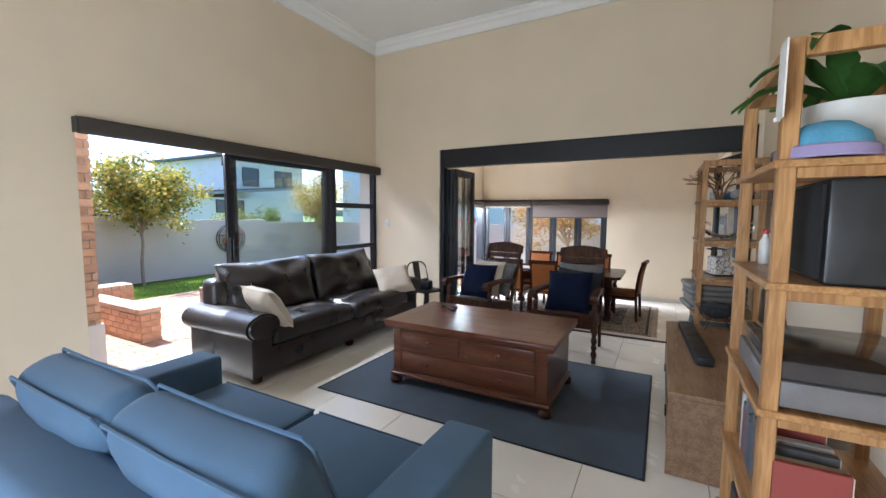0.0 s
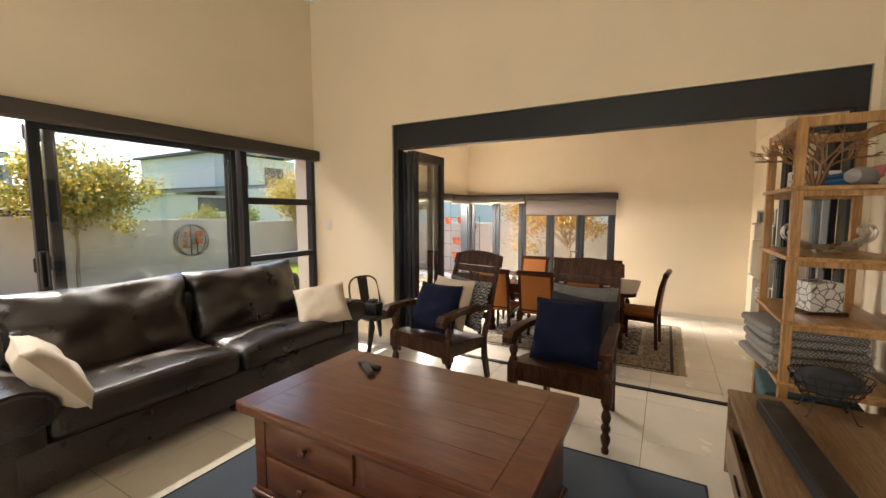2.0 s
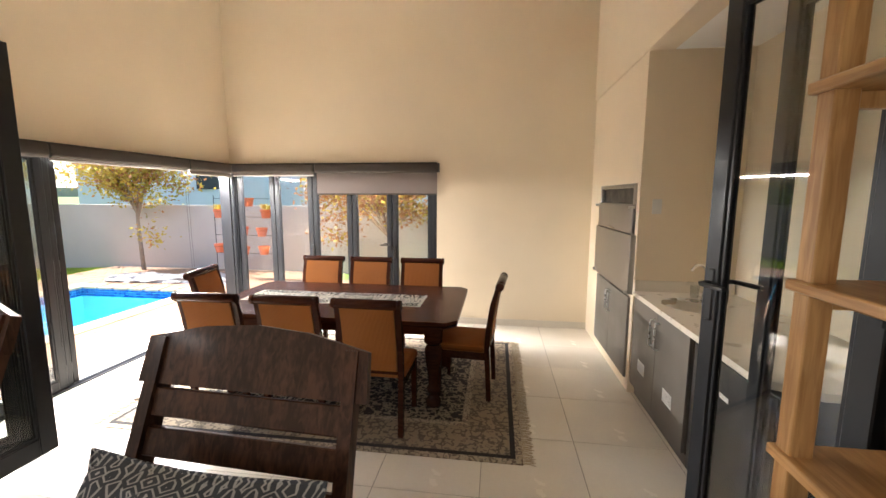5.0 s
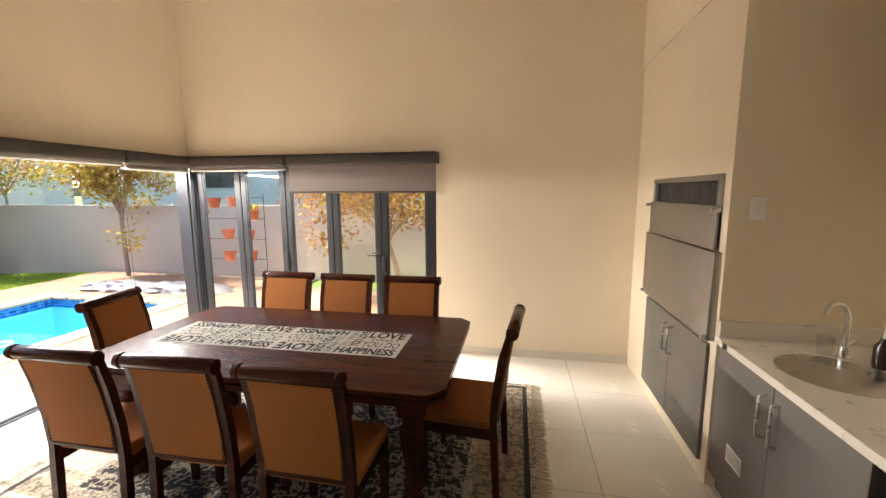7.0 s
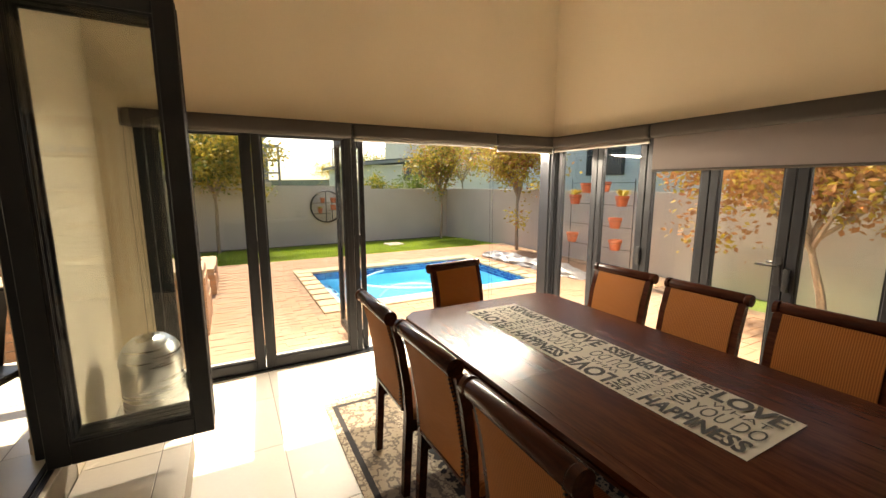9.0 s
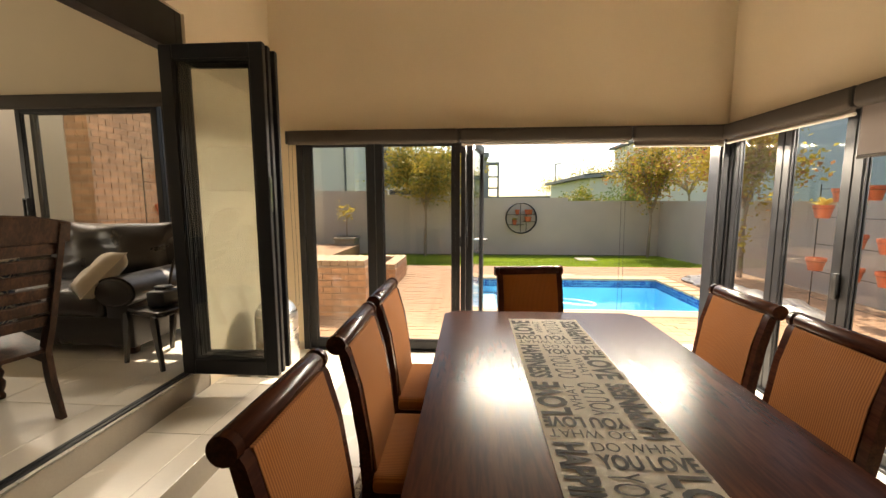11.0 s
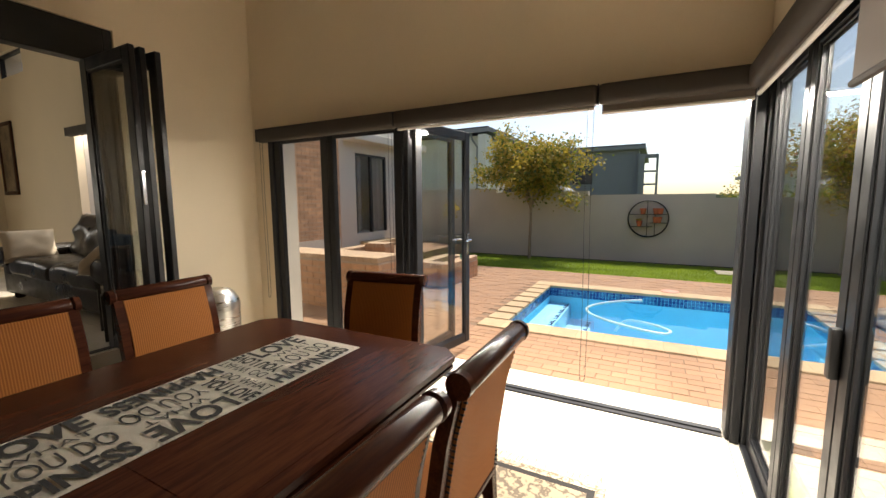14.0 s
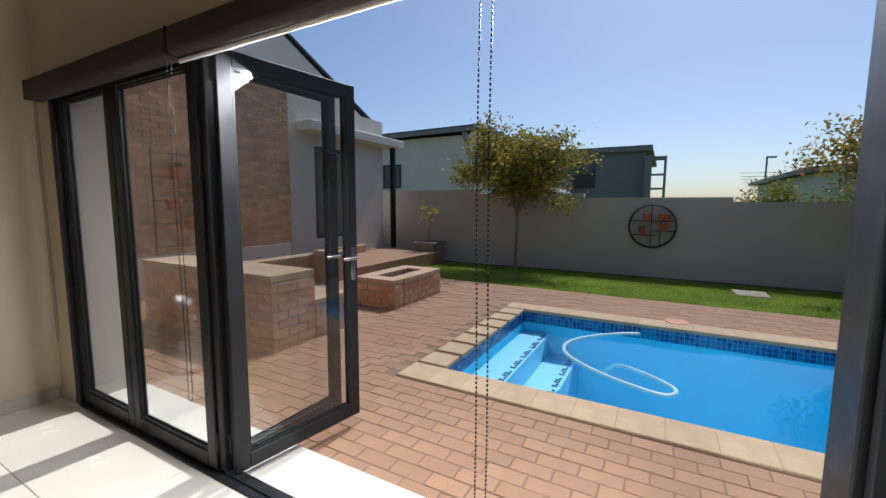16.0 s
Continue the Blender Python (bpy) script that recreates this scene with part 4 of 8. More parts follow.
def media_cabinet():
    t = thing("media_cabinet", "low tan oak media cabinet with an open front", "media cabinet", at=pose(0.17, 2.42, LF))
    W, L, H = 0.62, 1.74, 0.475
    part("top", Shape().box((0, 0, H - 0.03), (W, L, H), 0.004, 1), CABWOOD, t)
    part("bottom", Shape().box((0.01, 0.025, 0.06), (W - 0.01, L - 0.025, 0.085)), CABWOOD, t)
    for y in (0.0, L - 0.024):
        part("side_panel", Shape().box((0.004, y, 0.0), (W - 0.004, y + 0.024, H - 0.03)), CABWOOD, t)
    part("divider", Shape().box((0.03, L / 2 - 0.012, 0.085), (W - 0.02, L / 2 + 0.012, H - 0.03)), CABWOOD, t)
    part("back_panel", Shape().box((W - 0.02, 0.024, 0.085), (W - 0.005, L - 0.024, H - 0.03)), DARKWOOD, t)
    part("plinth", Shape().box((0.04, 0.024, 0.0), (W - 0.04, L - 0.024, 0.06)), DARKWOOD, t)
    for y0, y1 in ((0.03, L / 2 - 0.015), (L / 2 + 0.015, L - 0.03)):
        d = part("drawer_front", Shape().box((0.006, y0, 0.09), (0.024, y1, 0.265), 0.002, 1), CABWOOD, t)
        part("pull", Shape().box((-0.004, (y0 + y1) / 2 - 0.08, 0.17), (0.006, (y0 + y1) / 2 + 0.08, 0.182), 0.003, 1), BLACKMETAL, d)


media_cabinet()
t = thing("soundbar", "long black soundbar lying on the media cabinet", "soundbar", at=pose(0.33, 2.95, LF + 0.475, 0, 0, 4))
part("housing", Shape().box((0, 0, 0), (0.105, 1.0, 0.062), 0.012, 3), PLASTIC_B, t)
part("grille", Shape().box((-0.002, 0.02, 0.008), (0.004, 0.98, 0.054), 0.001, 1), material("grey_grille_cloth", (0.03, 0.03, 0.032), 0.95, 0, 0.2, 9, 300, 0.4), t)

def wire_basket():
    t = thing("wire_basket", "black wire basket holding dark cloth", "basket", at=pose(0.545, 4.02, LF + 0.4765) @ Matrix.Diagonal((0.72, 0.78, 0.75, 1)))
    s = Shape()
    for z, r in ((0.12, 0.12), (0.17, 0.15), (0.22, 0.175), (0.27, 0.19)):
        s.tube([(r * 1.15 * math.cos(2 * math.pi * k / 24), r * 0.8 * math.sin(2 * math.pi * k / 24), z) for k in range(25)], 0.0035, 5)
    for k in range(18):
        a = 2 * math.pi * k / 18
        s.tube([(0.12 * 1.15 * math.cos(a), 0.12 * 0.8 * math.sin(a), 0.12), (0.19 * 1.15 * math.cos(a), 0.19 * 0.8 * math.sin(a), 0.27)], 0.0025, 5)
    for k in range(5):
        s.tube([(-0.12, -0.08 + 0.04 * k, 0.12), (0.12, -0.08 + 0.04 * k, 0.12)], 0.0025, 5)
    part("wirework", s, BLACKMETAL, t, "thin black wires", True)["kind"] = "stuff"
    for a in (45, 135, 225, 315):
        ca, sa = math.cos(radians(a)), math.sin(radians(a))
        part("foot", Shape().tube([(0.11 * ca, 0.08 * sa, 0.12), (0.15 * ca, 0.11 * sa, 0.05), (0.18 * ca, 0.13 * sa, 0.004), (0.20 * ca, 0.15 * sa, 0.012)], 0.004, 6), BLACKMETAL, t)
    s = Shape()
    bmesh.ops.create_icosphere(s.bm, subdivisions=3, radius=1.0)
    for v in s.bm.verts:
        n = 1 + 0.25 * noise.noise(v.co * 2.2)
        v.co = Vector((v.co.x * 0.17 * n, v.co.y * 0.12 * n, 0.225 + v.co.z * 0.09 * n))
    part("cloth", s, material("charcoal_knit", (0.035, 0.036, 0.04), 0.95, 0, 0.3, 12, 200, 0.4), t, "dark knitted cloth")


wire_basket()


def folded(name, mat, label, m, w, d, layers, lh=0.035, seed=0):
    """A folded blanket: soft rounded layers."""
    t = thing(name, label, "blanket", "", m)
    r = random.Random(seed)
    for k in range(layers):
        s = Shape().box((-w / 2, -d / 2, k * lh), (w / 2, d / 2, (k + 1) * lh - 0.002), lh * 0.45, 3)
        bmesh.ops.subdivide_edges(s.bm, edges=s.bm.edges, cuts=2, use_grid_fill=True)
        ox, oy = r.uniform(-0.02, 0.02), r.uniform(-0.02, 0.02)
        for v in s.bm.verts:
            n = noise.noise(Vector((v.co.x * 7, v.co.y * 7, k * 0.3 + seed)))
            v.co += Vector((ox + 0.012 * n, oy + 0.012 * n, 0.012 * n * (k > 0)))
        part("fold", s, mat, t)
    return t


ZIG = patterned("grey_zigzag_throw", (0.13, 0.12, 0.11), (0.33, 0.31, 0.28), 22.0)
folded("blanket", ZIG, "grey zigzag woven throw rolled on the shelf", pose(0.55, 4.56, LF + 0.556, 0, 0, 8), 0.44, 0.48, 5, 0.05, 1)
folded("blanket", material("teal_fleece", (0.05, 0.10, 0.11), 0.95, 0, 0.2, 8, 200, 0.4), "teal fleece folded on the lowest shelf", pose(0.58, 4.56, LF + 0.161, 0, 0, -4), 0.42, 0.46, 6, 0.045, 2)
folded("folded_cloth", material("bright_blue_cotton", (0.03, 0.16, 0.36), 0.9, 0, 0.12, 8, 240, 0.3), "bright blue cloth folded on the shelf", pose(0.71, 4.60, LF + 1.586, 0, 0, 10), 0.17, 0.26, 3, 0.028, 3)


def tree_sculpture():
    t = thing("tree_sculpture", "brown metal tree sculpture with bare spreading branches", "ornament", at=pose(0.56, 4.55, LF + 1.586))
    mat = material("brown_patina_metal", (0.20, 0.105, 0.05), 0.5, 0.5, 0.3, 12, 90, 0.2)
    part("base", Shape().box((-0.07, -0.05, 0), (0.07, 0.05, 0.012), 0.004, 1), mat, t)
    s = Shape()
    r = random.Random(5)

    def grow(p, d, ln_, rad, depth):
        q = p + d * ln_
        s.tube([p, (p + q) / 2 + Vector((r.uniform(-0.008, 0.008), 0, 0.004)), q], rad, 6, [rad, rad * 0.85, rad * 0.7])
        if depth == 0:
            return
        for k in range(3 if depth > 2 else 2):
            a = r.uniform(-0.9, 0.9)
            nd_ = Vector((d.x * math.cos(a) - d.z * math.sin(a), d.y + r.uniform(-0.2, 0.2), max(0.05, d.z * math.cos(a) + d.x * math.sin(a)))).normalized()
            grow(q, nd_, ln_ * r.uniform(0.62, 0.85), rad * 0.62, depth - 1)
    for k in range(4):
        a = -0.35 + 0.23 * k
        grow(Vector((0.01 * (k - 1.5), 0, 0.01)), Vector((math.sin(a), 0.05 * (k % 2), math.cos(a))).normalized(), 0.12, 0.013, 4)
    part("branch_crown", s, mat, t)


tree_sculpture()


def text_part(name, txt, size, deep, mat, parent, m, stretch=1.0):
    """Lettering in the built-in font, turned into a mesh."""
    cu = bpy.data.curves.new(name, "FONT")
    cu.body, cu.size, cu.extrude = txt, size, deep
    tmp = new(name, cu)
    me = bpy.data.meshes.new_from_object(tmp)
    bpy.data.objects.remove(tmp)
    me.materials.clear()
    me.materials.append(mat)
    me.transform(m @ Matrix.Diagonal((stretch, 1, 1, 1)))
    ob = new(name, me)
    ob.parent = parent
    return ob


# letter box sign
t = thing("letter_box_sign", "white light box sign with black letters on the shelf", "sign", at=pose(0.485, 4.775, LF + 1.586, 0, 0, -8))
part("case", Shape().box((0, 0.0, 0), (0.24, 0.04, 0.115), 0.005, 1), PLASTIC_W, t)
part("row_rail", Shape().box((0.006, -0.003, 0.054), (0.234, 0.0, 0.060)), material("grey_rail", (0.25, 0.25, 0.25), 0.5), t, "", False)
for txt, z in (("LIFE FOR", 0.068), ("BODYS", 0.014)):
    text_part("letters", txt, 0.046, 0.0008, PLASTIC_B, t, pose(0.014, -0.002, z, 90, 0, 0))

# scroll-ended silver boat dish
t = thing("scroll_dish", "silver boat-shaped dish with scrolled ends on the shelf", "dish", at=pose(0.635, 4.55, LF + 1.226, 0, 0, 14))
SILV = material("hammered_silver", (0.66, 0.62, 0.56), 0.3, 0.85, 0.15, 22, 90, 0.3)
s = Shape()
n = 24
hull = []
for i in range(n + 1):
    u = 2 * i / n - 1
    wd_, z0 = 0.065 * (1 - abs(u) ** 2.5) + 0.012, 0.012 + 0.05 * u ** 4
    hull.append([s.bm.verts.new((u * 0.18, wd_ * math.sin(radians(a)), z0 + 0.045 * (1 - math.cos(radians(a))) * (0.6 + 0.4 * abs(u)))) for a in (-90, -60, -30, 0, 30, 60, 90)])
for a, b_ in zip(hull, hull[1:]):
    for k in range(6):
        s.bm.faces.new((a[k], a[k + 1], b_[k + 1], b_[k]))
bmesh.ops.solidify(s.bm, geom=s.bm.faces[:], thickness=0.004)
part("bowl", s, SILV, t)
for sg in (-1, 1):
    sp = [(sg * 0.12, 0, 0.035), (sg * 0.145, 0, 0.047)]
    for k in range(26):
        a = radians(-95 + k * 21)
        rr = 0.055 * (1 - k / 32)
        sp.append((sg * (0.172 + rr * math.cos(a)), 0, 0.118 + rr * math.sin(a)))
    part("scroll", Shape().tube(sp, 0.009, 8, [0.012 - 0.0002 * k for k in range(len(sp))]), SILV, t)
part("foot", Shape().box((-0.06, -0.03, 0), (0.06, 0.03, 0.014), 0.005, 1), SILV, t)

# crackle lantern
t = thing("mosaic_lantern", "white crackle mosaic candle lantern on a dark base", "lantern", at=pose(0.60, 4.52, LF + 0.886, 0, 0, 20))
part("base", Shape().box((-0.10, -0.10, 0), (0.10, 0.10, 0.014), 0.004, 1), DARKWOOD, t)
SHELL = material("white_shell_mosaic", (0.62, 0.60, 0.55), 0.35, 0, 0.1, 6, 90, 0.1)
nd, ln, b = nodes_of(SHELL)
tc, vo, rp = nd.new("ShaderNodeTexCoord"), nd.new("ShaderNodeTexVoronoi"), nd.new("ShaderNodeValToRGB")
vo.feature = "DISTANCE_TO_EDGE"
vo.inputs["Scale"].default_value = 22
ln.new(tc.outputs["Object"], vo.inputs["Vector"])
rp.color_ramp.elements[0].position, rp.color_ramp.elements[1].position = 0.03, 0.07
rp.color_ramp.elements[0].color, rp.color_ramp.elements[1].color = (0.12, 0.10, 0.08, 1), (0.64, 0.62, 0.57, 1)
ln.new(vo.outputs["Distance"], rp.inputs[0])
ln.new(rp.outputs[0], b.inputs["Base Color"])
for lo, hi in (((-0.08, -0.08), (0.08, -0.072)), ((-0.08, 0.072), (0.08, 0.08)), ((-0.08, -0.0715), (-0.072, 0.0715)), ((0.072, -0.0715), (0.08, 0.0715))):
    part("shade_pane", Shape().box((*lo, 0.014), (*hi, 0.175), 0.001, 1), SHELL, t, "", False)
# soft toy
t = thing("soft_toy", "grey and pink plush toy lying on the shelf", "soft toy", at=pose(0.70, 4.37, LF + 1.586, 0, 0, 30))
s = Shape()
s.lathe([(0.004, -0.11), (0.035, -0.09), (0.05, -0.03), (0.048, 0.04), (0.03, 0.09), (0.004, 0.11)], (0, 0, 0), 14, Matrix.Translation((0, 0, 0.05)) @ pose(0, 0, 0, 0, 90, 20))
part("body", s, material("grey_plush", (0.34, 0.32, 0.32), 0.95, 0, 0.1, 12, 240, 0.4), t)
part("tail", Shape().lathe([(0.004, -0.05), (0.03, -0.03), (0.036, 0.01), (0.004, 0.06)], (0, 0, 0), 12, Matrix.Translation((0.10, 0.03, 0.07)) @ pose(0, 0, 0, 20, 40, 0)), material("pink_plush", (0.50, 0.16, 0.17), 0.95, 0, 0.1, 12, 240, 0.4), t, "pink plush tail")

# things on the nearer shelf
t = thing("potted_fern", "green bird's nest fern in a white pot on the shelf", "potted plant", at=pose(0.60, 1.66, LF + 1.601))
part("pot", Shape().lathe([(0.085, 0), (0.10, 0.01), (0.125, 0.17), (0.13, 0.18), (0.115, 0.18), (0.11, 0.15), (0.001, 0.15)], (0, 0, 0), 24), PLASTIC_W, t, "white glazed pot")
part("soil", Shape().lathe([(0.001, 0.145), (0.112, 0.155), (0.001, 0.16)], (0, 0, 0), 16), material("potting_soil", (0.03, 0.02, 0.014), 0.95), t)
FERN = material("fern_green", (0.06, 0.16, 0.03), 0.45, 0, 0.3, 8, 40, 0.1, second=(0.09, 0.22, 0.04))
r = random.Random(12)
for k in range(13):
    a, ln_, up = 2 * math.pi * k / 13 + r.uniform(-0.2, 0.2), r.uniform(0.20, 0.34), r.uniform(0.13, 0.25)
    s = Shape()
    rows_ = []
    for i in range(11):
        f = i / 10
        wv = 0.034 * math.sin(math.pi * min(1, f * 0.92 + 0.06)) * (1 + 0.2 * math.sin(i * 2.6)) + 0.003
        c = Vector((math.cos(a) * ln_ * f, math.sin(a) * ln_ * f, 0.155 + up * math.sin(f * 2.0) - 0.10 * f * f))
        side = Vector((-math.sin(a), math.cos(a), 0.0))
        rows_.append([s.bm.verts.new(c + side * wv + Vector((0, 0, 0.012))), s.bm.verts.new(c), s.bm.verts.new(c - side * wv + Vector((0, 0, 0.012)))])
    for p0, p1 in zip(rows_, rows_[1:]):
        s.bm.faces.new((p0[0], p0[1], p1[1], p1[0]))
        s.bm.faces.new((p0[1], p0[2], p1[2], p1[1]))
    bmesh.ops.solidify(s.bm, geom=s.bm.faces[:], thickness=0.0012)
    part("frond", s, FERN, t)
s = Shape()
s.tube(spline_of([(-0.06, 0.06, 0.17), (-0.12, 0.16, 0.22), (-0.16, 0.22, 0.235)]), 0.006, 6)
part("trailing_stem", s, FERN, t, "long trailing stem")
t = thing("plush_cap", "blue and lilac knitted cap on the shelf", "hat", at=pose(0.50, 1.47, LF + 1.601))
s = Shape()
s.lathe([(0.001, 0.11), (0.05, 0.10), (0.09, 0.07), (0.105, 0.02), (0.11, 0.0), (0.10, 0.0)][::-1], (0, 0, 0), 20)
part("crown", s, material("sky_blue_knit", (0.12, 0.34, 0.52), 0.95, 0, 0.2, 12, 160, 0.5), t)
part("band", Shape().lathe([(0.112, 0.0), (0.116, 0.005), (0.114, 0.03), (0.108, 0.035)], (0, 0, 0), 20), material("lilac_knit", (0.30, 0.25, 0.42), 0.95), t)
single("greeting_card", Shape().box((0.36, 1.362, LF + 1.70), (0.374, 1.375, LF + 1.71)).prism([(1.30, LF + 1.70), (1.375, LF + 1.70), (1.375, LF + 1.90), (1.30, LF + 1.90)], "x", 0.366, 0.370), material("white_card", (0.7, 0.68, 0.64), 0.7, 0, 0.15, 12, 40), "white card hung on the shelf post", "card", smooth=False)
t = thing("subwoofer", "large black subwoofer box on the shelf", "loudspeaker", at=pose(0.50, 1.405, LF + 1.251))
part("cabinet", Shape().box((0, 0, 0), (0.33, 0.38, 0.294), 0.012, 2), PLASTIC_B, t)
part("grille", Shape().box((-0.012, 0.015, 0.015), (0.0, 0.365, 0.28), 0.006, 2), material("black_grille_cloth", (0.012, 0.012, 0.013), 0.95, 0, 0.2, 9, 300, 0.4), t)
t = thing("record_player", "grey record player with a smoked lid on the shelf", "record player", at=pose(0.40, 1.40, LF + 0.871))
part("plinth", Shape().box((0, 0.01, 0.01), (0.42, 0.53, 0.09), 0.008, 2), material("grey_lacquer", (0.16, 0.15, 0.15), 0.4), t)
part("lid", Shape().box((0.004, 0.014, 0.092), (0.416, 0.526, 0.15), 0.012, 2), material("smoked_acrylic", (0.05, 0.045, 0.045), 0.12, 0, 0.1, 5, 60, 0.0), t, "smoked acrylic lid")
for x in (0.03, 0.39):
    part("foot", Shape().lathe([(0.02, 0), (0.02, 0.011)], (x, 0.05, 0), 10), PLASTIC_B, t)
    part("foot", Shape().lathe([(0.02, 0), (0.02, 0.011)], (x, 0.48, 0), 10), PLASTIC_B, t)
t = thing("water_bottle", "clear bottle with a red cap on the shelf", "bottle", at=pose(0.47, 1.98, LF + 1.251) @ Matrix.Diagonal((0.6, 0.6, 0.72, 1)))
part("body", Shape().lathe([(0.03, 0), (0.033, 0.01), (0.033, 0.12), (0.014, 0.155), (0.014, 0.165)], (0, 0, 0), 16), PLASTIC_W, t)
part("cap", Shape().lathe([(0.016, 0.165), (0.016, 0.185), (0.012, 0.188)], (0, 0, 0), 14), material("red_cap", (0.5, 0.04, 0.04), 0.4), t, "red cap")
t = thing("photo_block", "clear acrylic photo block on the shelf", "ornament", at=pose(0.52, 1.86, LF + 1.251, 0, 0, 20))
part("block", Shape().box((-0.05, -0.01, 0), (0.05, 0.01, 0.09), 0.003, 1), material("frosted_acrylic", (0.55, 0.57, 0.56), 0.2, 0, 0.2, 20, 60, 0.05), t)
r = random.Random(3)
x = 1.40
while x < 1.90:
    wdt, hh = r.uniform(0.015, 0.035), r.uniform(0.17, 0.26)
    c = r.choice([(0.5, 0.48, 0.44), (0.05, 0.07, 0.12), (0.25, 0.05, 0.04), (0.10, 0.10, 0.10), (0.35, 0.30, 0.20)])
    t = thing("book", "upright book on the lower shelf", "book", "books on the shelf")
    part("cover", Shape().box((0.42, x, LF + 0.501), (0.60, x + wdt, LF + 0.501 + hh), 0.002, 1), material("book_cover", c, 0.5, 0, 0.1, 8, 80, 0.05), t, "", False)
    part("pages", Shape().box((0.425, x + 0.003, LF + 0.505), (0.603, x + wdt - 0.003, LF + 0.498 + hh)), material("paper", (0.6, 0.56, 0.47), 0.8), t, "", False)
    x += wdt + 0.002
t = thing("amplifier", "black amplifier on the lowest shelf", "amplifier", at=pose(0.40, 1.40, LF + 0.161))
part("case", Shape().box((0, 0.02, 0.012), (0.40, 0.50, 0.19), 0.006, 1), PLASTIC_B, t)
part("dial", Shape().lathe([(0.03, 0), (0.028, 0.02)], (0, 0, 0), 18, Matrix.Translation((0, 0.26, 0.10)) @ pose(0, 0, 0, 0, -90, 0)), STEEL, t)
for y in (0.06, 0.46):
    part("foot", Shape().lathe([(0.018, 0), (0.018, 0.013)], (0.2, y, 0), 10), PLASTIC_B, t)

# television on a wall bracket, with its cable
t = thing("television", "black flat television on a wall bracket", "television", at=pose(0.862, 3.12, 1.62) @ Matrix.Diagonal((0.6, 0.96, 0.9, 1)))
part("casing", Shape().box((-0.02, 0, 0), (0.03, 1.08, 0.72), 0.008, 2).box((0.03, 0.25, 0.15), (0.055, 0.83, 0.5), 0.01, 1), PLASTIC_B, t)
part("screen", Shape().box((-0.0225, 0.012, 0.02), (-0.018, 1.068, 0.708)), material("dark_glass_screen", (0.006, 0.006, 0.007), 0.08, 0, 0.05, 3, 20, 0, rough_vary=0.02), t, "dark glossy screen", False)
part("bracket", Shape().box((0.055, 0.46, 0.25), (0.115, 0.60, 0.42), 0.004, 1).box((0.10, 0.40, 0.15), (0.125, 0.66, 0.52), 0.003, 1), BLACKMETAL, t, "", False)
single("television_cable", Shape().tube(spline_of([(0.925, 3.95, 1.84), (0.93, 3.82, 1.45), (0.925, 3.80, 1.10), (0.93, 3.68, 0.95), (0.925, 3.66, LF + 0.50)]), 0.005, 6), PLASTIC_B, "black cable hanging down the wall below the television", "cable")


def switch(m, label):
    t = thing("light_switch", label, "light switch", "light switches", m)
    part("plate", Shape().box((-0.037, -0.008, -0.06), (0.037, 0, 0.06), 0.004, 2), PLASTIC_W, t)
    part("rocker", Shape().box((-0.012, -0.013, -0.02), (0.012, -0.008, 0.02), 0.002, 1), PLASTIC_W, t)


switch(pose(-3.64, YO, 1.62), "white light switch plate on the cream wall")
switch(pose(1.11, 7.53, 1.61), "white light switch plate on the niche wall")


def downlight(x, y):
    t = thing("downlight", "small round recessed ceiling downlight", "downlight", "recessed downlights", pose(x, y, CEIL))
    part("rim", Shape().lathe([(0.045, -0.008), (0.055, -0.006), (0.058, 0.0), (0.04, 0.0)], (0, 0, 0), 20), CHROME, t)
    part("lens", Shape().lathe([(0.001, -0.003), (0.042, -0.003), (0.042, 0.0)], (0, 0, 0), 20), PLASTIC_W, t)


downlight(-3.03, 3.80)

# framed picture at the back of the living room
t = thing("framed_picture", "dark brown picture in a heavy wooden frame on the wall", "picture", at=pose(XL, -1.42, 1.57))
part("canvas", Shape().box((0.004, 0.06, 0.06), (0.018, 0.54, 1.16)), material("brown_landscape_print", (0.16, 0.11, 0.07), 0.6, 0, 0.6, 4, 25, 0.1, second=(0.34, 0.27, 0.18)), t, "faded brown landscape", False)
for lo, hi in (((0.0, 0.0), (0.6, 0.06)), ((0.0, 1.16), (0.6, 1.22)), ((0.0, 0.06), (0.06, 1.16)), ((0.54, 0.06), (0.6, 1.16))):
    part("frame_bar", Shape().box((0.0, lo[0], lo[1]), (0.035, hi[0], hi[1]), 0.008, 2), DARKWOOD, t)

# ---- dining room ----
TX0, TX1, TY0, TY1, TZ = -2.60, -0.455, 6.85, 8.04, 0.77


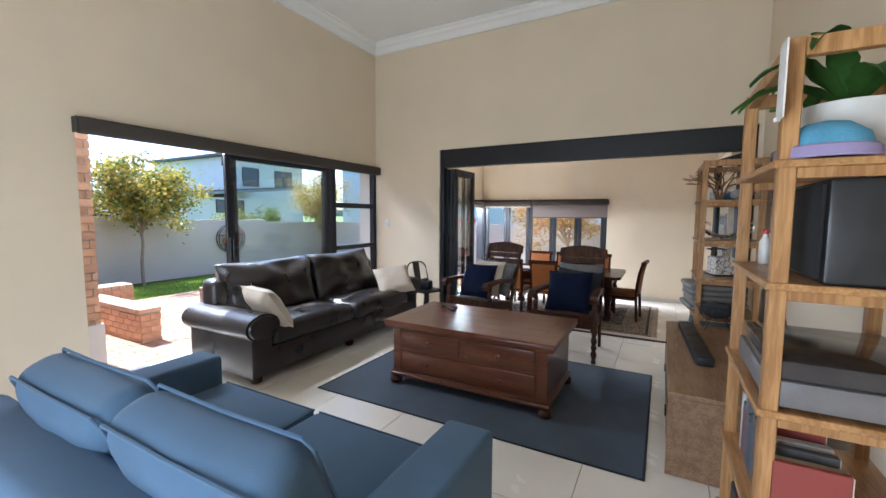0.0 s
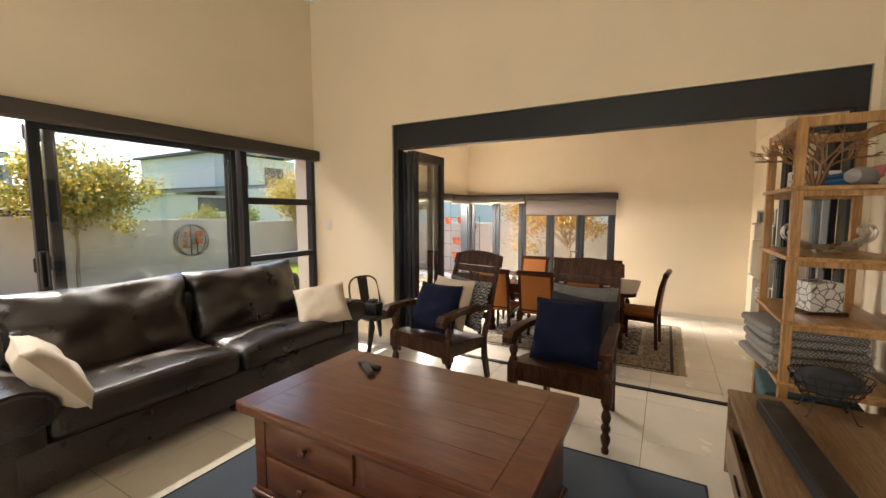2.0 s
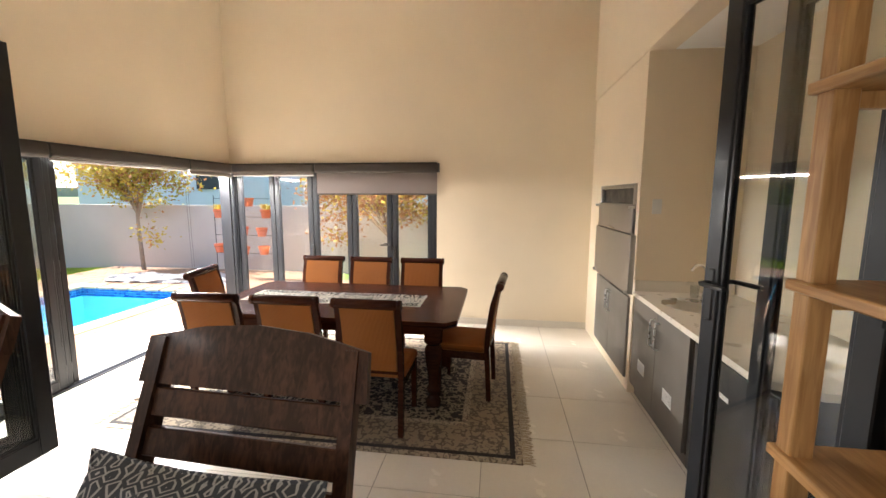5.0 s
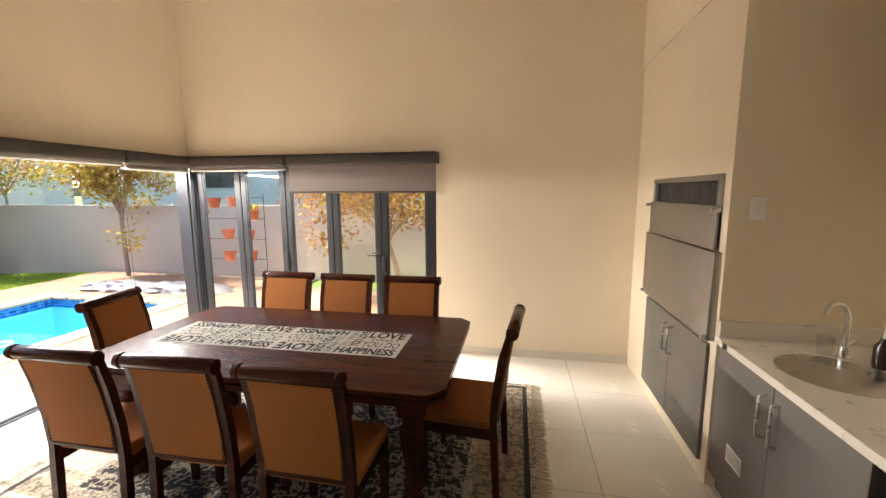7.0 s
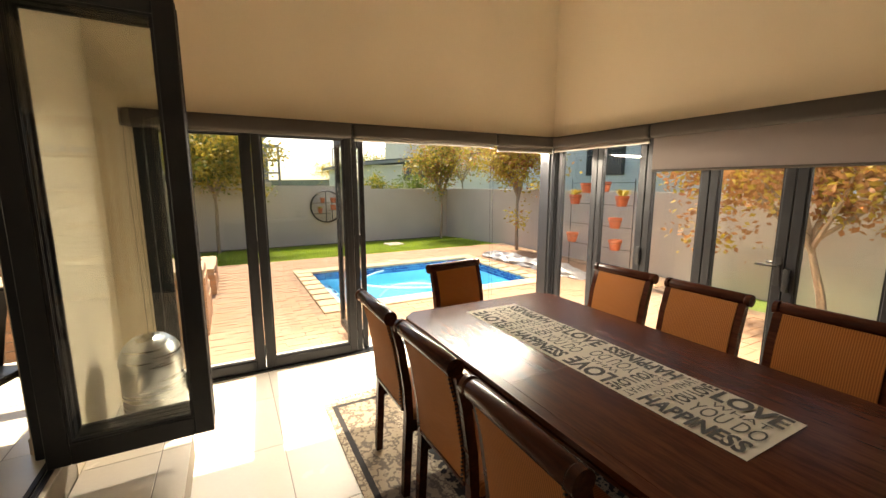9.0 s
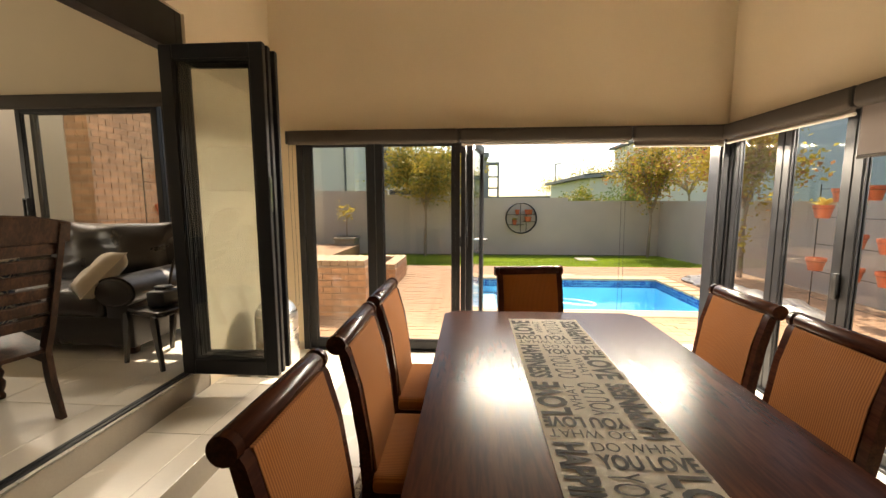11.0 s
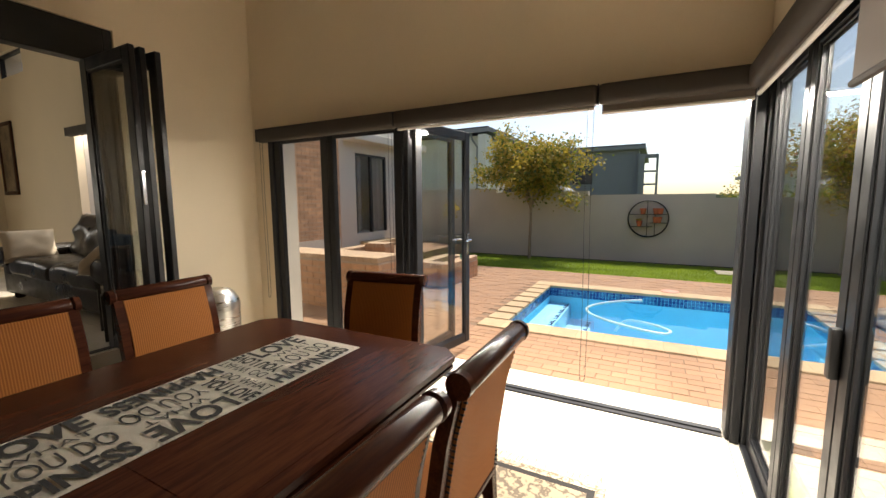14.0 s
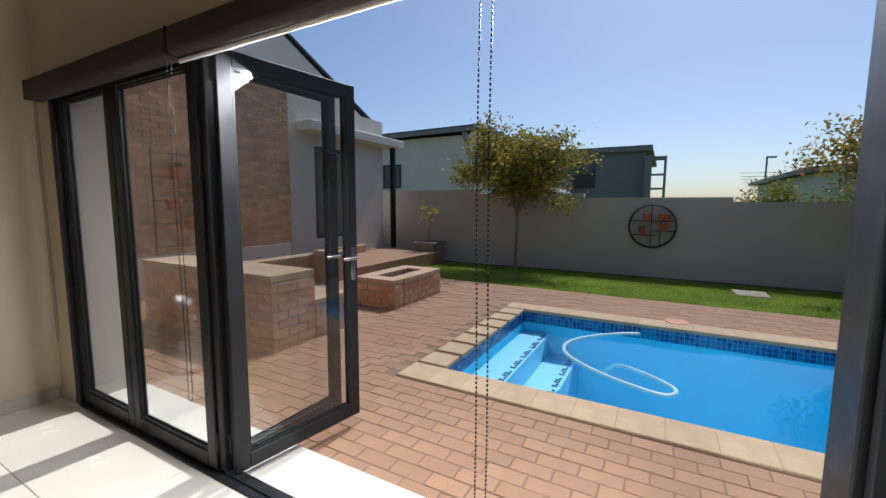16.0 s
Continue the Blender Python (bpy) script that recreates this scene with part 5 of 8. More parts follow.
def dining_table():
    t = thing("dining_table", "long polished mahogany dining table with clipped corners", "dining table", at=pose(0, 0, 0.012))
    c = 0.075
    T = TZ - 0.012

    def clipped(x0, x1, y0, y1, k):
        return [(x0 + k, y0), (x1 - k, y0), (x1, y0 + k), (x1, y1 - k), (x1 - k, y1), (x0 + k, y1), (x0, y1 - k), (x0, y0 + k)]
    s = Shape()
    mid = (TX0 + TX1) / 2
    s.prism(clipped(TX0, TX1, TY0, TY1, c), "z", T - 0.022, T - 0.001)
    part("tabletop", s, DINWOOD, t, "glossy dark mahogany top")
    part("leaf_board", Shape().box((TX0 + 0.1, TY0 + 0.05, T - 0.004), (mid - 0.0015, TY1 - 0.05, T)), DINWOOD, t, "", False)
    part("leaf_board", Shape().box((mid + 0.0015, TY0 + 0.05, T - 0.004), (TX1 - 0.1, TY1 - 0.05, T)), DINWOOD, t, "", False)
    part("top_moulding", Shape().prism(clipped(TX0 + 0.012, TX1 - 0.012, TY0 + 0.012, TY1 - 0.012, c), "z", T - 0.036, T - 0.022).prism(clipped(TX0 + 0.004, TX1 - 0.004, TY0 + 0.004, TY1 - 0.004, c), "z", T - 0.05, T - 0.038), DINWOOD, t, "stepped edge moulding")
    s = Shape()
    s.box((TX0 + 0.14, TY0 + 0.14, T - 0.15), (TX1 - 0.14, TY0 + 0.165, T - 0.05)).box((TX0 + 0.14, TY1 - 0.165, T - 0.15), (TX1 - 0.14, TY1 - 0.14, T - 0.05))
    s.box((TX0 + 0.14, TY0 + 0.165, T - 0.15), (TX0 + 0.165, TY1 - 0.165, T - 0.05)).box((TX1 - 0.165, TY0 + 0.165, T - 0.15), (TX1 - 0.14, TY1 - 0.165, T - 0.05))
    part("apron", s, DINWOOD, t, "", False)
    leg = [(0.04, 0), (0.055, 0.01), (0.06, 0.05), (0.045, 0.08), (0.035, 0.10), (0.05, 0.13), (0.055, 0.15), (0.04, 0.18), (0.045, 0.26), (0.066, 0.40), (0.072, 0.47), (0.06, 0.50), (0.045, 0.515), (0.07, 0.535), (0.07, 0.55)]
    for x in (TX0 + 0.20, TX1 - 0.20):
        for y in (TY0 + 0.20, TY1 - 0.20):
            part("leg", Shape().lathe(leg, (x, y, 0), 20).box((x - 0.065, y - 0.065, 0.545), (x + 0.065, y + 0.065, T - 0.05), 0.006, 1), DINWOOD, t, "heavy turned leg")


dining_table()

# printed runner
RUN0, RUN1, RUY0, RUY1 = -2.425, -0.80, 7.235, 7.625
RUNNER = material("cream_printed_cotton", (0.74, 0.69, 0.60), 0.9, 0, 0.06, 6, 300, 0.3)
INK = material("black_fabric_ink", (0.02, 0.019, 0.018), 0.9, 0, 0.15, 20, 200, 0.1)
t = thing("table_runner", "cream cotton table runner printed with black words", "table runner", at=pose(RUN1, RUY0, TZ + 0.001, 0, 0, 90))
# local x across (0 to 0.39), local y along towards the pool
RW, RL = RUY1 - RUY0, RUN1 - RUN0
s = Shape()
n, q = 40, 6
gr = [[s.bm.verts.new((RW * j / q, RL * i / n, 0.0015 + 0.0012 * noise.noise(Vector((j * 0.8, i * 0.35, 0))))) for j in range(q + 1)] for i in range(n + 1)]
for i in range(n):
    for j in range(q):
        s.bm.faces.new((gr[i][j], gr[i][j + 1], gr[i + 1][j + 1], gr[i + 1][j]))
bmesh.ops.solidify(s.bm, geom=s.bm.faces[:], thickness=0.002)
part("cloth", s, RUNNER, t)
# the words lie in blocks that turn about, so that they read from every side
def printed(txt, x0, x1, y0, y1, turn_z, heavy):
    """One word stretched over a rectangle of the cloth."""
    cu = bpy.data.curves.new("printed_word", "FONT")
    cu.body, cu.size, cu.extrude, cu.offset = txt, 1.0, 0.0, 0.035 if heavy else 0.0
    cu.resolution_u = 3
    tmp = new("printed_word", cu)
    me = bpy.data.meshes.new_from_object(tmp)
    bpy.data.objects.remove(tmp)
    me.materials.clear()
    me.materials.append(INK)
    xs_, ys_ = [v.co.x for v in me.vertices], [v.co.y for v in me.vertices]
    w_, h_ = (x1 - x0, y1 - y0) if turn_z in (0, 180) else (y1 - y0, x1 - x0)
    me.transform(Matrix.Translation(((x0 + x1) / 2, (y0 + y1) / 2, 0.0042)) @ pose(0, 0, 0, 0, 0, turn_z) @ Matrix.Diagonal((w_ / (max(xs_) - min(xs_)), h_ / (max(ys_) - min(ys_)), 1, 1)) @ Matrix.Translation((-(max(xs_) + min(xs_)) / 2, -(max(ys_) + min(ys_)) / 2, 0)))
    ob = new("printed_word", me)
    ob.parent = t


for o in (0.015, 0.81):
    for flip in (False, True):
        for txt, x0, x1, y0, y1, turn_z, heavy in (("LOVE", 0.275, 0.38, 0.01, 0.25, -90, True), ("WHAT", 0.225, 0.263, 0.03, 0.22, -90, False), ("YOU DO", 0.125, 0.21, 0.01, 0.25, -90, False), ("HAPPINESS", 0.015, 0.105, 0.01, 0.375, -90, True), ("YOU LOVE", 0.12, 0.38, 0.262, 0.325, 0, True), ("DO WHAT", 0.125, 0.375, 0.337, 0.38, 0, False)):
            if flip:
                printed(txt, RW - x1, RW - x0, o + 0.78 - y1, o + 0.78 - y0, turn_z + 180, heavy)
            else:
                printed(txt, x0, x1, o + y0, o + y1, turn_z, heavy)


def dining_chair():
    """Local origin on the rug under the seat's middle; the back towards -y."""
    t = thing("dining_chair", "dark mahogany dining chair with rust ribbed seat and scrolled back", "dining chair", "chairs round the dining table")
    W = 0.46
    for x in (-W / 2 + 0.02, W / 2 - 0.02):
        pst = [(-0.235, 0.0), (-0.20, 0.0), (-0.185, 0.25), (-0.175, 0.44), (-0.185, 0.60), (-0.215, 0.80), (-0.25, 0.93), (-0.285, 0.985), (-0.31, 0.985), (-0.285, 0.93), (-0.255, 0.80), (-0.225, 0.60), (-0.215, 0.44), (-0.225, 0.25)]
        part("back_post", Shape().prism(pst, "x", x - 0.019, x + 0.019), DINWOOD, t)
        part("front_leg", Shape().prism([(0.19, 0.0), (0.215, 0.0), (0.225, 0.20), (0.235, 0.40), (0.185, 0.40), (0.185, 0.22)], "x", x - 0.019, x + 0.019), DINWOOD, t)
        part("side_rail", Shape().box((x - 0.012, -0.19, 0.345), (x + 0.012, 0.20, 0.41), 0.003, 1), DINWOOD, t)
    part("front_rail", Shape().box((-W / 2 + 0.03, 0.19, 0.345), (W / 2 - 0.03, 0.225, 0.41), 0.003, 1), DINWOOD, t)
    s = Shape().box((-W / 2 - 0.005, -0.19, 0.405), (W / 2 + 0.005, 0.245, 0.475), 0.03, 4)
    part("seat", s, CHAIRFAB, t, "rust ribbed seat pad")
    # rolled crest: a thick scroll with turned ends
    part("crest_roll", Shape().lathe([(0.012, -W / 2 - 0.012), (0.034, -W / 2 - 0.01), (0.036, -W / 2 + 0.012), (0.030, -W / 2 + 0.02), (0.034, -W / 2 + 0.03), (0.034, W / 2 - 0.03), (0.030, W / 2 - 0.02), (0.036, W / 2 - 0.012), (0.034, W / 2 + 0.01), (0.012, W / 2 + 0.012)], (0, 0, 0), 16, Matrix.Translation((0, -0.29, 0.965)) @ pose(0, 0, 0, 0, 90, 0)), DINWOOD, t, "rolled crest rail")
    cv = [(-0.176, 0.47), (-0.19, 0.60), (-0.22, 0.80), (-0.262, 0.945), (-0.292, 0.945), (-0.256, 0.80), (-0.226, 0.60), (-0.212, 0.47)]
    part("back_pad", Shape().prism([(u + (0.008 if i < 4 else -0.008), v) for i, (u, v) in enumerate(cv)], "x", -W / 2 + 0.04, W / 2 - 0.04), CHAIRFAB, t, "rust ribbed back pad")
    part("lower_rail", Shape().box((-W / 2 + 0.038, -0.225, 0.455), (W / 2 - 0.038, -0.172, 0.475), 0.003, 1), DINWOOD, t)
    st = Shape()
    for sg in (-1, 1):
        for i in range(26):
            z = 0.49 + i * 0.0172
            yb = -0.218 - max(0, (z - 0.60)) * 0.15 - (max(0, z - 0.8) * 0.12)
            st.box((sg * (W / 2 - 0.042) - 0.003, yb - 0.016, z - 0.003), (sg * (W / 2 - 0.042) + 0.003, yb - 0.006, z + 0.003))
    part("stud_row", st, BLACKMETAL, t, "row of dark metal studs", False)["kind"] = "stuff"
    return t


first = dining_chair()
first.matrix_basis = pose(-2.20, 6.83, 0.012)
for m in (pose(-1.62, 6.84, 0.012, 0, 0, 1), pose(-1.02, 6.82, 0.012, 0, 0, -1),
          pose(-2.13, 8.07, 0.012, 0, 0, 180), pose(-1.57, 8.06, 0.012, 0, 0, 179), pose(-0.98, 8.06, 0.012, 0, 0, 181),
          pose(-2.63, 7.46, 0.012, 0, 0, -81), pose(-0.415, 7.42, 0.012, 0, 0, 85)):
    copy_thing(first, m)


# Persian-style rug
def rug_material(name, base, fig, scale):
    m = material(name, base, 0.95, 0, 0.12, 8, 220, 0.35)
    nd_, ln_, bs = nodes_of(m)
    tc, vo, no, rp, mx = nd_.new("ShaderNodeTexCoord"), nd_.new("ShaderNodeTexVoronoi"), nd_.new("ShaderNodeTexNoise"), nd_.new("ShaderNodeValToRGB"), nd_.new("ShaderNodeMath")
    vo.feature, vo.distance = "SMOOTH_F1", "CHEBYCHEV"
    vo.inputs["Scale"].default_value, vo.inputs["Randomness"].default_value = scale, 0.75
    no.inputs["Scale"].default_value, no.inputs["Detail"].default_value = scale * 2.4, 2
    ln_.new(tc.outputs["Object"], vo.inputs["Vector"])
    ln_.new(tc.outputs["Object"], no.inputs["Vector"])
    mx.operation = "MULTIPLY_ADD"
    mx.inputs[1].default_value = 0.55
    ln_.new(no.outputs[0], mx.inputs[0])
    ln_.new(vo.outputs["Distance"], mx.inputs[2])
    e = rp.color_ramp.elements
    e[0].position, e[0].color = 0.47, (*base, 1)
    e[1].position, e[1].color = 0.52, (*fig, 1)
    for p, c in ((0.58, fig), (0.62, base), (0.76, base), (0.79, fig), (0.86, base)):
        q_ = rp.color_ramp.elements.new(p)
        q_.color = (*c, 1)
    ln_.new(mx.outputs[0], rp.inputs[0])
    ln_.new(rp.outputs[0], bs.inputs["Base Color"])
    return m


RX0, RX1, RY0_, RY1_ = -3.06, 0.02, 6.42, 8.60
t = thing("dining_rug", "cream and black patterned oriental rug with fringed ends", "rug", at=pose(RX0, RY0_, 0.0))
RGX, RGY = RX1 - RX0, RY1_ - RY0_
FIELD = rug_material("rug_black_field", (0.016, 0.014, 0.014), (0.30, 0.25, 0.18), 13.0)
BORDER = rug_material("rug_tan_border", (0.30, 0.24, 0.165), (0.12, 0.095, 0.07), 12.0)
BAND = material("rug_black_band", (0.02, 0.018, 0.018), 0.95, 0, 0.2, 9, 200, 0.3)
CREAMB = rug_material("rug_cream_guard", (0.42, 0.35, 0.25), (0.16, 0.12, 0.09), 20.0)


def ring(x0, y0, x1, y1, w, z):
    return Shape().box((x0, y0, 0), (x1, y0 + w, z)).box((x0, y1 - w, 0), (x1, y1, z)).box((x0, y0 + w, 0), (x0 + w, y1 - w, z)).box((x1 - w, y0 + w, 0), (x1, y1 - w, z))


part("edge_band", ring(0, 0, RGX, RGY, 0.045, 0.009), CREAMB, t, "cream outer border", False)
part("edge_band", ring(0.045, 0.045, RGX - 0.045, RGY - 0.045, 0.035, 0.009), BAND, t, "black border band", False)
part("border", ring(0.08, 0.08, RGX - 0.08, RGY - 0.08, 0.30, 0.009), BORDER, t, "tan figured border", False)
part("edge_band", ring(0.38, 0.38, RGX - 0.38, RGY - 0.38, 0.05, 0.009), CREAMB, t, "cream inner border", False)
part("field", Shape().box((0.43, 0.43, 0), (RGX - 0.43, RGY - 0.43, 0.009)), FIELD, t, "black field with cream vine figures", False)
r = random.Random(9)
s = Shape()
for xe, sg in ((0.0, -1), (RGX, 1)):
    for k in range(int(RGY / 0.011)):
        y0 = 0.006 + k * 0.011
        s.tube([(xe, y0, 0.005), (xe + sg * 0.035, y0 + r.uniform(-0.006, 0.006), 0.006), (xe + sg * r.uniform(0.06, 0.085), y0 + r.uniform(-0.014, 0.014), 0.003)], 0.0028, 3)
part("fringe", s, material("cream_fringe", (0.44, 0.37, 0.26), 0.95, 0, 0.15, 8, 200, 0.2), t, "cream knotted fringe")["kind"] = "stuff"


# ---- barbecue, cupboards, scullery counter ----
CABGREY = material("warm_grey_lacquer", (0.145, 0.128, 0.108), 0.5, 0, 0.04, 3, 160, 0.03)
STONE = material("cream_engineered_stone", (0.68, 0.62, 0.53), 0.3, 0, 0.02, 9, 220, 0.02, rough_vary=0.04)
BBQ = material("smoked_stainless", (0.33, 0.31, 0.29), 0.34, 0.9, 0.06, 3, 60, 0.05, stretch=(1, 14, 1), rough_vary=0.05)
bx = 0.955
t = thing("built_in_barbecue", "stainless built-in barbecue with sliding doors and a black-filled throat", "barbecue")
# a solid black box stands for the shade inside the open throat
part("throat", Shape().box((0.99, 7.62, 1.62), (1.54, 8.70, 1.79)), PLASTIC_B, t, "solid black fill for the shaded opening above the doors", False)
part("surround", Shape().box((bx, 7.60, 0.875), (0.985, 7.635, 1.80), 0.003, 1).box((bx, 8.685, 0.875), (0.985, 8.72, 1.80), 0.003, 1).box((bx, 7.635, 1.765), (0.985, 8.685, 1.80), 0.003, 1), BBQ, t, "", False)
u = part("upper_door", Shape().box((bx - 0.012, 7.60, 1.375), (0.99, 8.72, 1.625), 0.006, 2), BBQ, t, "brushed steel sliding door")
part("handle", Shape().box((bx - 0.03, 8.08, 1.385), (bx - 0.012, 8.24, 1.40), 0.004, 1), STEEL, u)
lo = part("lower_door", Shape().box((bx - 0.024, 7.56, 0.862), (0.985, 8.755, 1.370), 0.006, 2), BBQ, t, "brushed steel sliding door")
for y in (7.58, 8.735):
    for z in (0.88, 1.60):
        part("counterweight_knob", Shape().tube([(bx, y, z), (bx - 0.045, y, z)], 0.012, 10), STEEL, t)


def cupboard(m, w, h, d, label, vents=0):
    """Local x along the front, y into the wall; two doors with bar handles."""
    t = thing("base_cupboard", label, "cupboard", "grey base cupboards", m)
    part("carcass", Shape().box((0, 0.02, 0.10), (w, d, h)), CABGREY, t, "", False)
    part("kick_board", Shape().box((0, 0.045, 0), (w, 0.06, 0.10)), CABGREY, t, "", False)
    for k in range(2):
        x0 = k * w / 2
        dr = part("door", Shape().box((x0 + 0.002, 0, 0.105), (x0 + w / 2 - 0.002, 0.019, h - 0.004), 0.0015, 1), CABGREY, t, "", False)
        hx = w / 2 + (-0.045 if k == 0 else 0.045)
        part("handle", Shape().tube([(hx, 0.002, h - 0.27), (hx, -0.03, h - 0.265), (hx, -0.032, h - 0.255), (hx, -0.032, h - 0.085), (hx, -0.03, h - 0.075), (hx, 0.002, h - 0.07)], 0.006, 8), STEEL, dr, "steel bar handle")
        if vents:
            v = Shape().box((x0 + w / 4 - 0.07, -0.004, 0.29), (x0 + w / 4 + 0.07, 0.0, 0.30)).box((x0 + w / 4 - 0.07, -0.004, 0.37), (x0 + w / 4 + 0.07, 0.0, 0.38))
            for i in range(8):
                xx = x0 + w / 4 - 0.07 + i * 0.0187
                v.box((xx, -0.004, 0.30), (xx + 0.008, 0.0, 0.37))
            part("vent_grille", v, PLASTIC_W, dr, "white vent grille", False)
    return t


cupboard(pose(0.957, 8.72, 0, 0, 0, -90), 1.115, 0.83, 0.55, "warm grey cupboard below the barbecue")
cupboard(pose(0.985, 7.525, 0, 0, 0, -90), 1.0, 0.865, 0.6, "warm grey cupboard with vents below the sink", 1)
t = thing("worktop", "cream stone worktop with an inset round sink", "worktop")
cx, cy, cr = 1.26, 7.10, 0.20
s = Shape()
n = 40
z0, z1 = 0.868, 0.905
outer = []
for k in range(n):
    a = 2 * math.pi * (k + 0.5) / n
    ca, sa = math.cos(a), math.sin(a)
    hx = (1.745 - cx if ca > 0 else cx - 0.965)
    hy = (7.527 - cy if sa > 0 else cy - 5.75)
    f = min(hx / max(abs(ca), 1e-6), hy / max(abs(sa), 1e-6))
    outer.append((cx + ca * f, cy + sa * f))
inner = [(cx + cr * math.cos(2 * math.pi * (k + 0.5) / n), cy + cr * math.sin(2 * math.pi * (k + 0.5) / n)) for k in range(n)]
vo_, vi_, lo_, li_ = ([s.bm.verts.new((x, y, z)) for x, y in ring_] for ring_, z in ((outer, z1), (inner, z1), (outer, z0), (inner, z0)))
for k in range(n):
    j = (k + 1) % n
    s.bm.faces.new((vo_[k], vo_[j], vi_[j], vi_[k]))
    s.bm.faces.new((lo_[k], li_[k], li_[j], lo_[j]))
    s.bm.faces.new((vo_[k], lo_[k], lo_[j], vo_[j]))
    s.bm.faces.new((vi_[k], vi_[j], li_[j], li_[k]))
part("slab", s, STONE, t, "", False)
part("corner_fill", Shape().box((0.965, 7.40, z0 + 0.001), (1.06, 7.527, z1 - 0.0005)).box((1.65, 7.40, z0 + 0.001), (1.745, 7.527, z1 - 0.0005)), STONE, t, "", False)
part("upstand", Shape().box((0.975, 7.508, z1), (1.745, 7.528, z1 + 0.09), 0.002, 1), STONE, t, "", False)
t = thing("sink", "round stainless steel sink set in the worktop", "sink")
part("bowl", Shape().lathe([(0.205, 0.909), (0.215, 0.907), (0.215, 0.9055), (0.198, 0.905), (0.19, 0.80), (0.17, 0.765), (0.03, 0.76), (0.001, 0.758), (0.001, 0.757), (0.172, 0.76), (0.193, 0.80), (0.2, 0.9)], (cx, cy, 0), 36), STEEL, t)
t = thing("tap", "chrome swan-neck tap beside the sink", "tap", at=pose(1.42, 7.30, 0.905))
part("base", Shape().lathe([(0.028, 0), (0.028, 0.01), (0.02, 0.015), (0.02, 0.06)], (0, 0, 0), 16), CHROME, t)
part("spout", Shape().tube(spline_of([(0, 0, 0.05), (0, 0, 0.20), (-0.03, -0.01, 0.26), (-0.09, -0.03, 0.27), (-0.13, -0.05, 0.23)]), 0.011, 10), CHROME, t)
part("lever", Shape().tube([(0.0, 0, 0.06), (0.05, 0.02, 0.085)], 0.006, 8), CHROME, t)
t = thing("soap_bottle", "dark soap bottle with a pump by the sink", "bottle", at=pose(1.50, 7.20, 0.905))
part("body", Shape().lathe([(0.03, 0), (0.033, 0.01), (0.033, 0.10), (0.014, 0.13), (0.014, 0.14)], (0, 0, 0), 16), material("dark_amber", (0.03, 0.015, 0.008), 0.2), t)
part("pump", Shape().tube([(0, 0, 0.14), (0, 0, 0.18), (-0.035, 0, 0.185)], 0.006, 8), PLASTIC_W, t)
t = thing("glass_tumbler", "clear tumbler by the sink", "glass", at=pose(1.36, 7.33, 0.905))
part("glass_wall", Shape().lathe([(0.028, 0), (0.034, 0.10), (0.031, 0.10), (0.026, 0.006), (0.001, 0.006)], (0, 0, 0), 20), GLASS, t)
t = thing("bar_fridge", "black under-counter bar fridge beside the grey cupboard", "fridge", at=pose(0.99, 5.80, 0))
part("cabinet", Shape().box((0.03, 0, 0.02), (0.60, 0.68, 0.85), 0.01, 2), PLASTIC_B, t)
part("door", Shape().box((0, 0.003, 0.05), (0.03, 0.677, 0.845), 0.008, 2), PLASTIC_B, t)
part("badge", Shape().box((-0.002, 0.30, 0.66), (0.0, 0.38, 0.685)), PLASTIC_W, t, "", False)
for y in (0.06, 0.62):
    part("foot", Shape().lathe([(0.02, 0), (0.02, 0.022)], (0.3, y, 0), 10), PLASTIC_B, t)

# pedal bin
t = thing("pedal_bin", "brushed steel dome-top bin standing by the wall", "bin", at=pose(-3.20, 5.42, 0))
part("body", Shape().lathe([(0.16, 0), (0.165, 0.01), (0.165, 0.50)], (0, 0, 0), 32), STEEL, t)
part("dome_lid", Shape().lathe([(0.168, 0.505), (0.168, 0.53), (0.158, 0.58), (0.13, 0.63), (0.09, 0.665), (0.04, 0.68), (0.001, 0.683)], (0, 0, 0), 32), STEEL, t)
part("base_ring", Shape().lathe([(0.168, 0), (0.168, 0.03), (0.164, 0.032)], (0, 0, 0), 32), PLASTIC_B, t)

# ---- outside: ground, paving, pool ----
LAWN = material("lawn_soil", (0.10, 0.155, 0.024), 0.95, 0, 0.35, 2.0, 60, 0.6, second=(0.18, 0.26, 0.04))
GRASS = material("grass_blade", (0.26, 0.38, 0.035), 0.7, 0, 0.25, 1.5, 20, 0, second=(0.40, 0.52, 0.07))
SOIL = material("dark_soil", (0.07, 0.05, 0.035), 0.95, 0, 0.3, 5, 60, 0.5)
PAVER = material("terracotta_paver", (0.315, 0.182, 0.108), 0.85, 0, 0.13, 7, 70, 0.3, random_tint=0.08)
PAVERJ = material("sandy_joint", (0.205, 0.130, 0.085), 0.95, 0, 0.15, 6, 90, 0.3)
COPING = material("sandstone_coping", (0.46, 0.335, 0.205), 0.8, 0, 0.14, 6, 60, 0.25, random_tint=0.07)
BRICK = material("orange_face_brick", (0.55, 0.315, 0.185), 0.85, 0, 0.2, 9, 80, 0.3, random_tint=0.14)
MORTAR = material("pale_mortar", (0.46, 0.37, 0.29), 0.95, 0, 0.1, 9, 90, 0.3)
BRICKCAP = material("pale_brick_capping", (0.52, 0.36, 0.24), 0.85, 0, 0.14, 8, 70, 0.25, random_tint=0.08)
POOLBLUE = material("pool_blue_plaster", (0.13, 0.70, 0.95), 0.6, 0, 0.08, 2, 30, 0.05)
POOLSTEP = material("pool_step_plaster", (0.36, 0.70, 0.90), 0.6, 0, 0.06, 2, 30, 0.05)
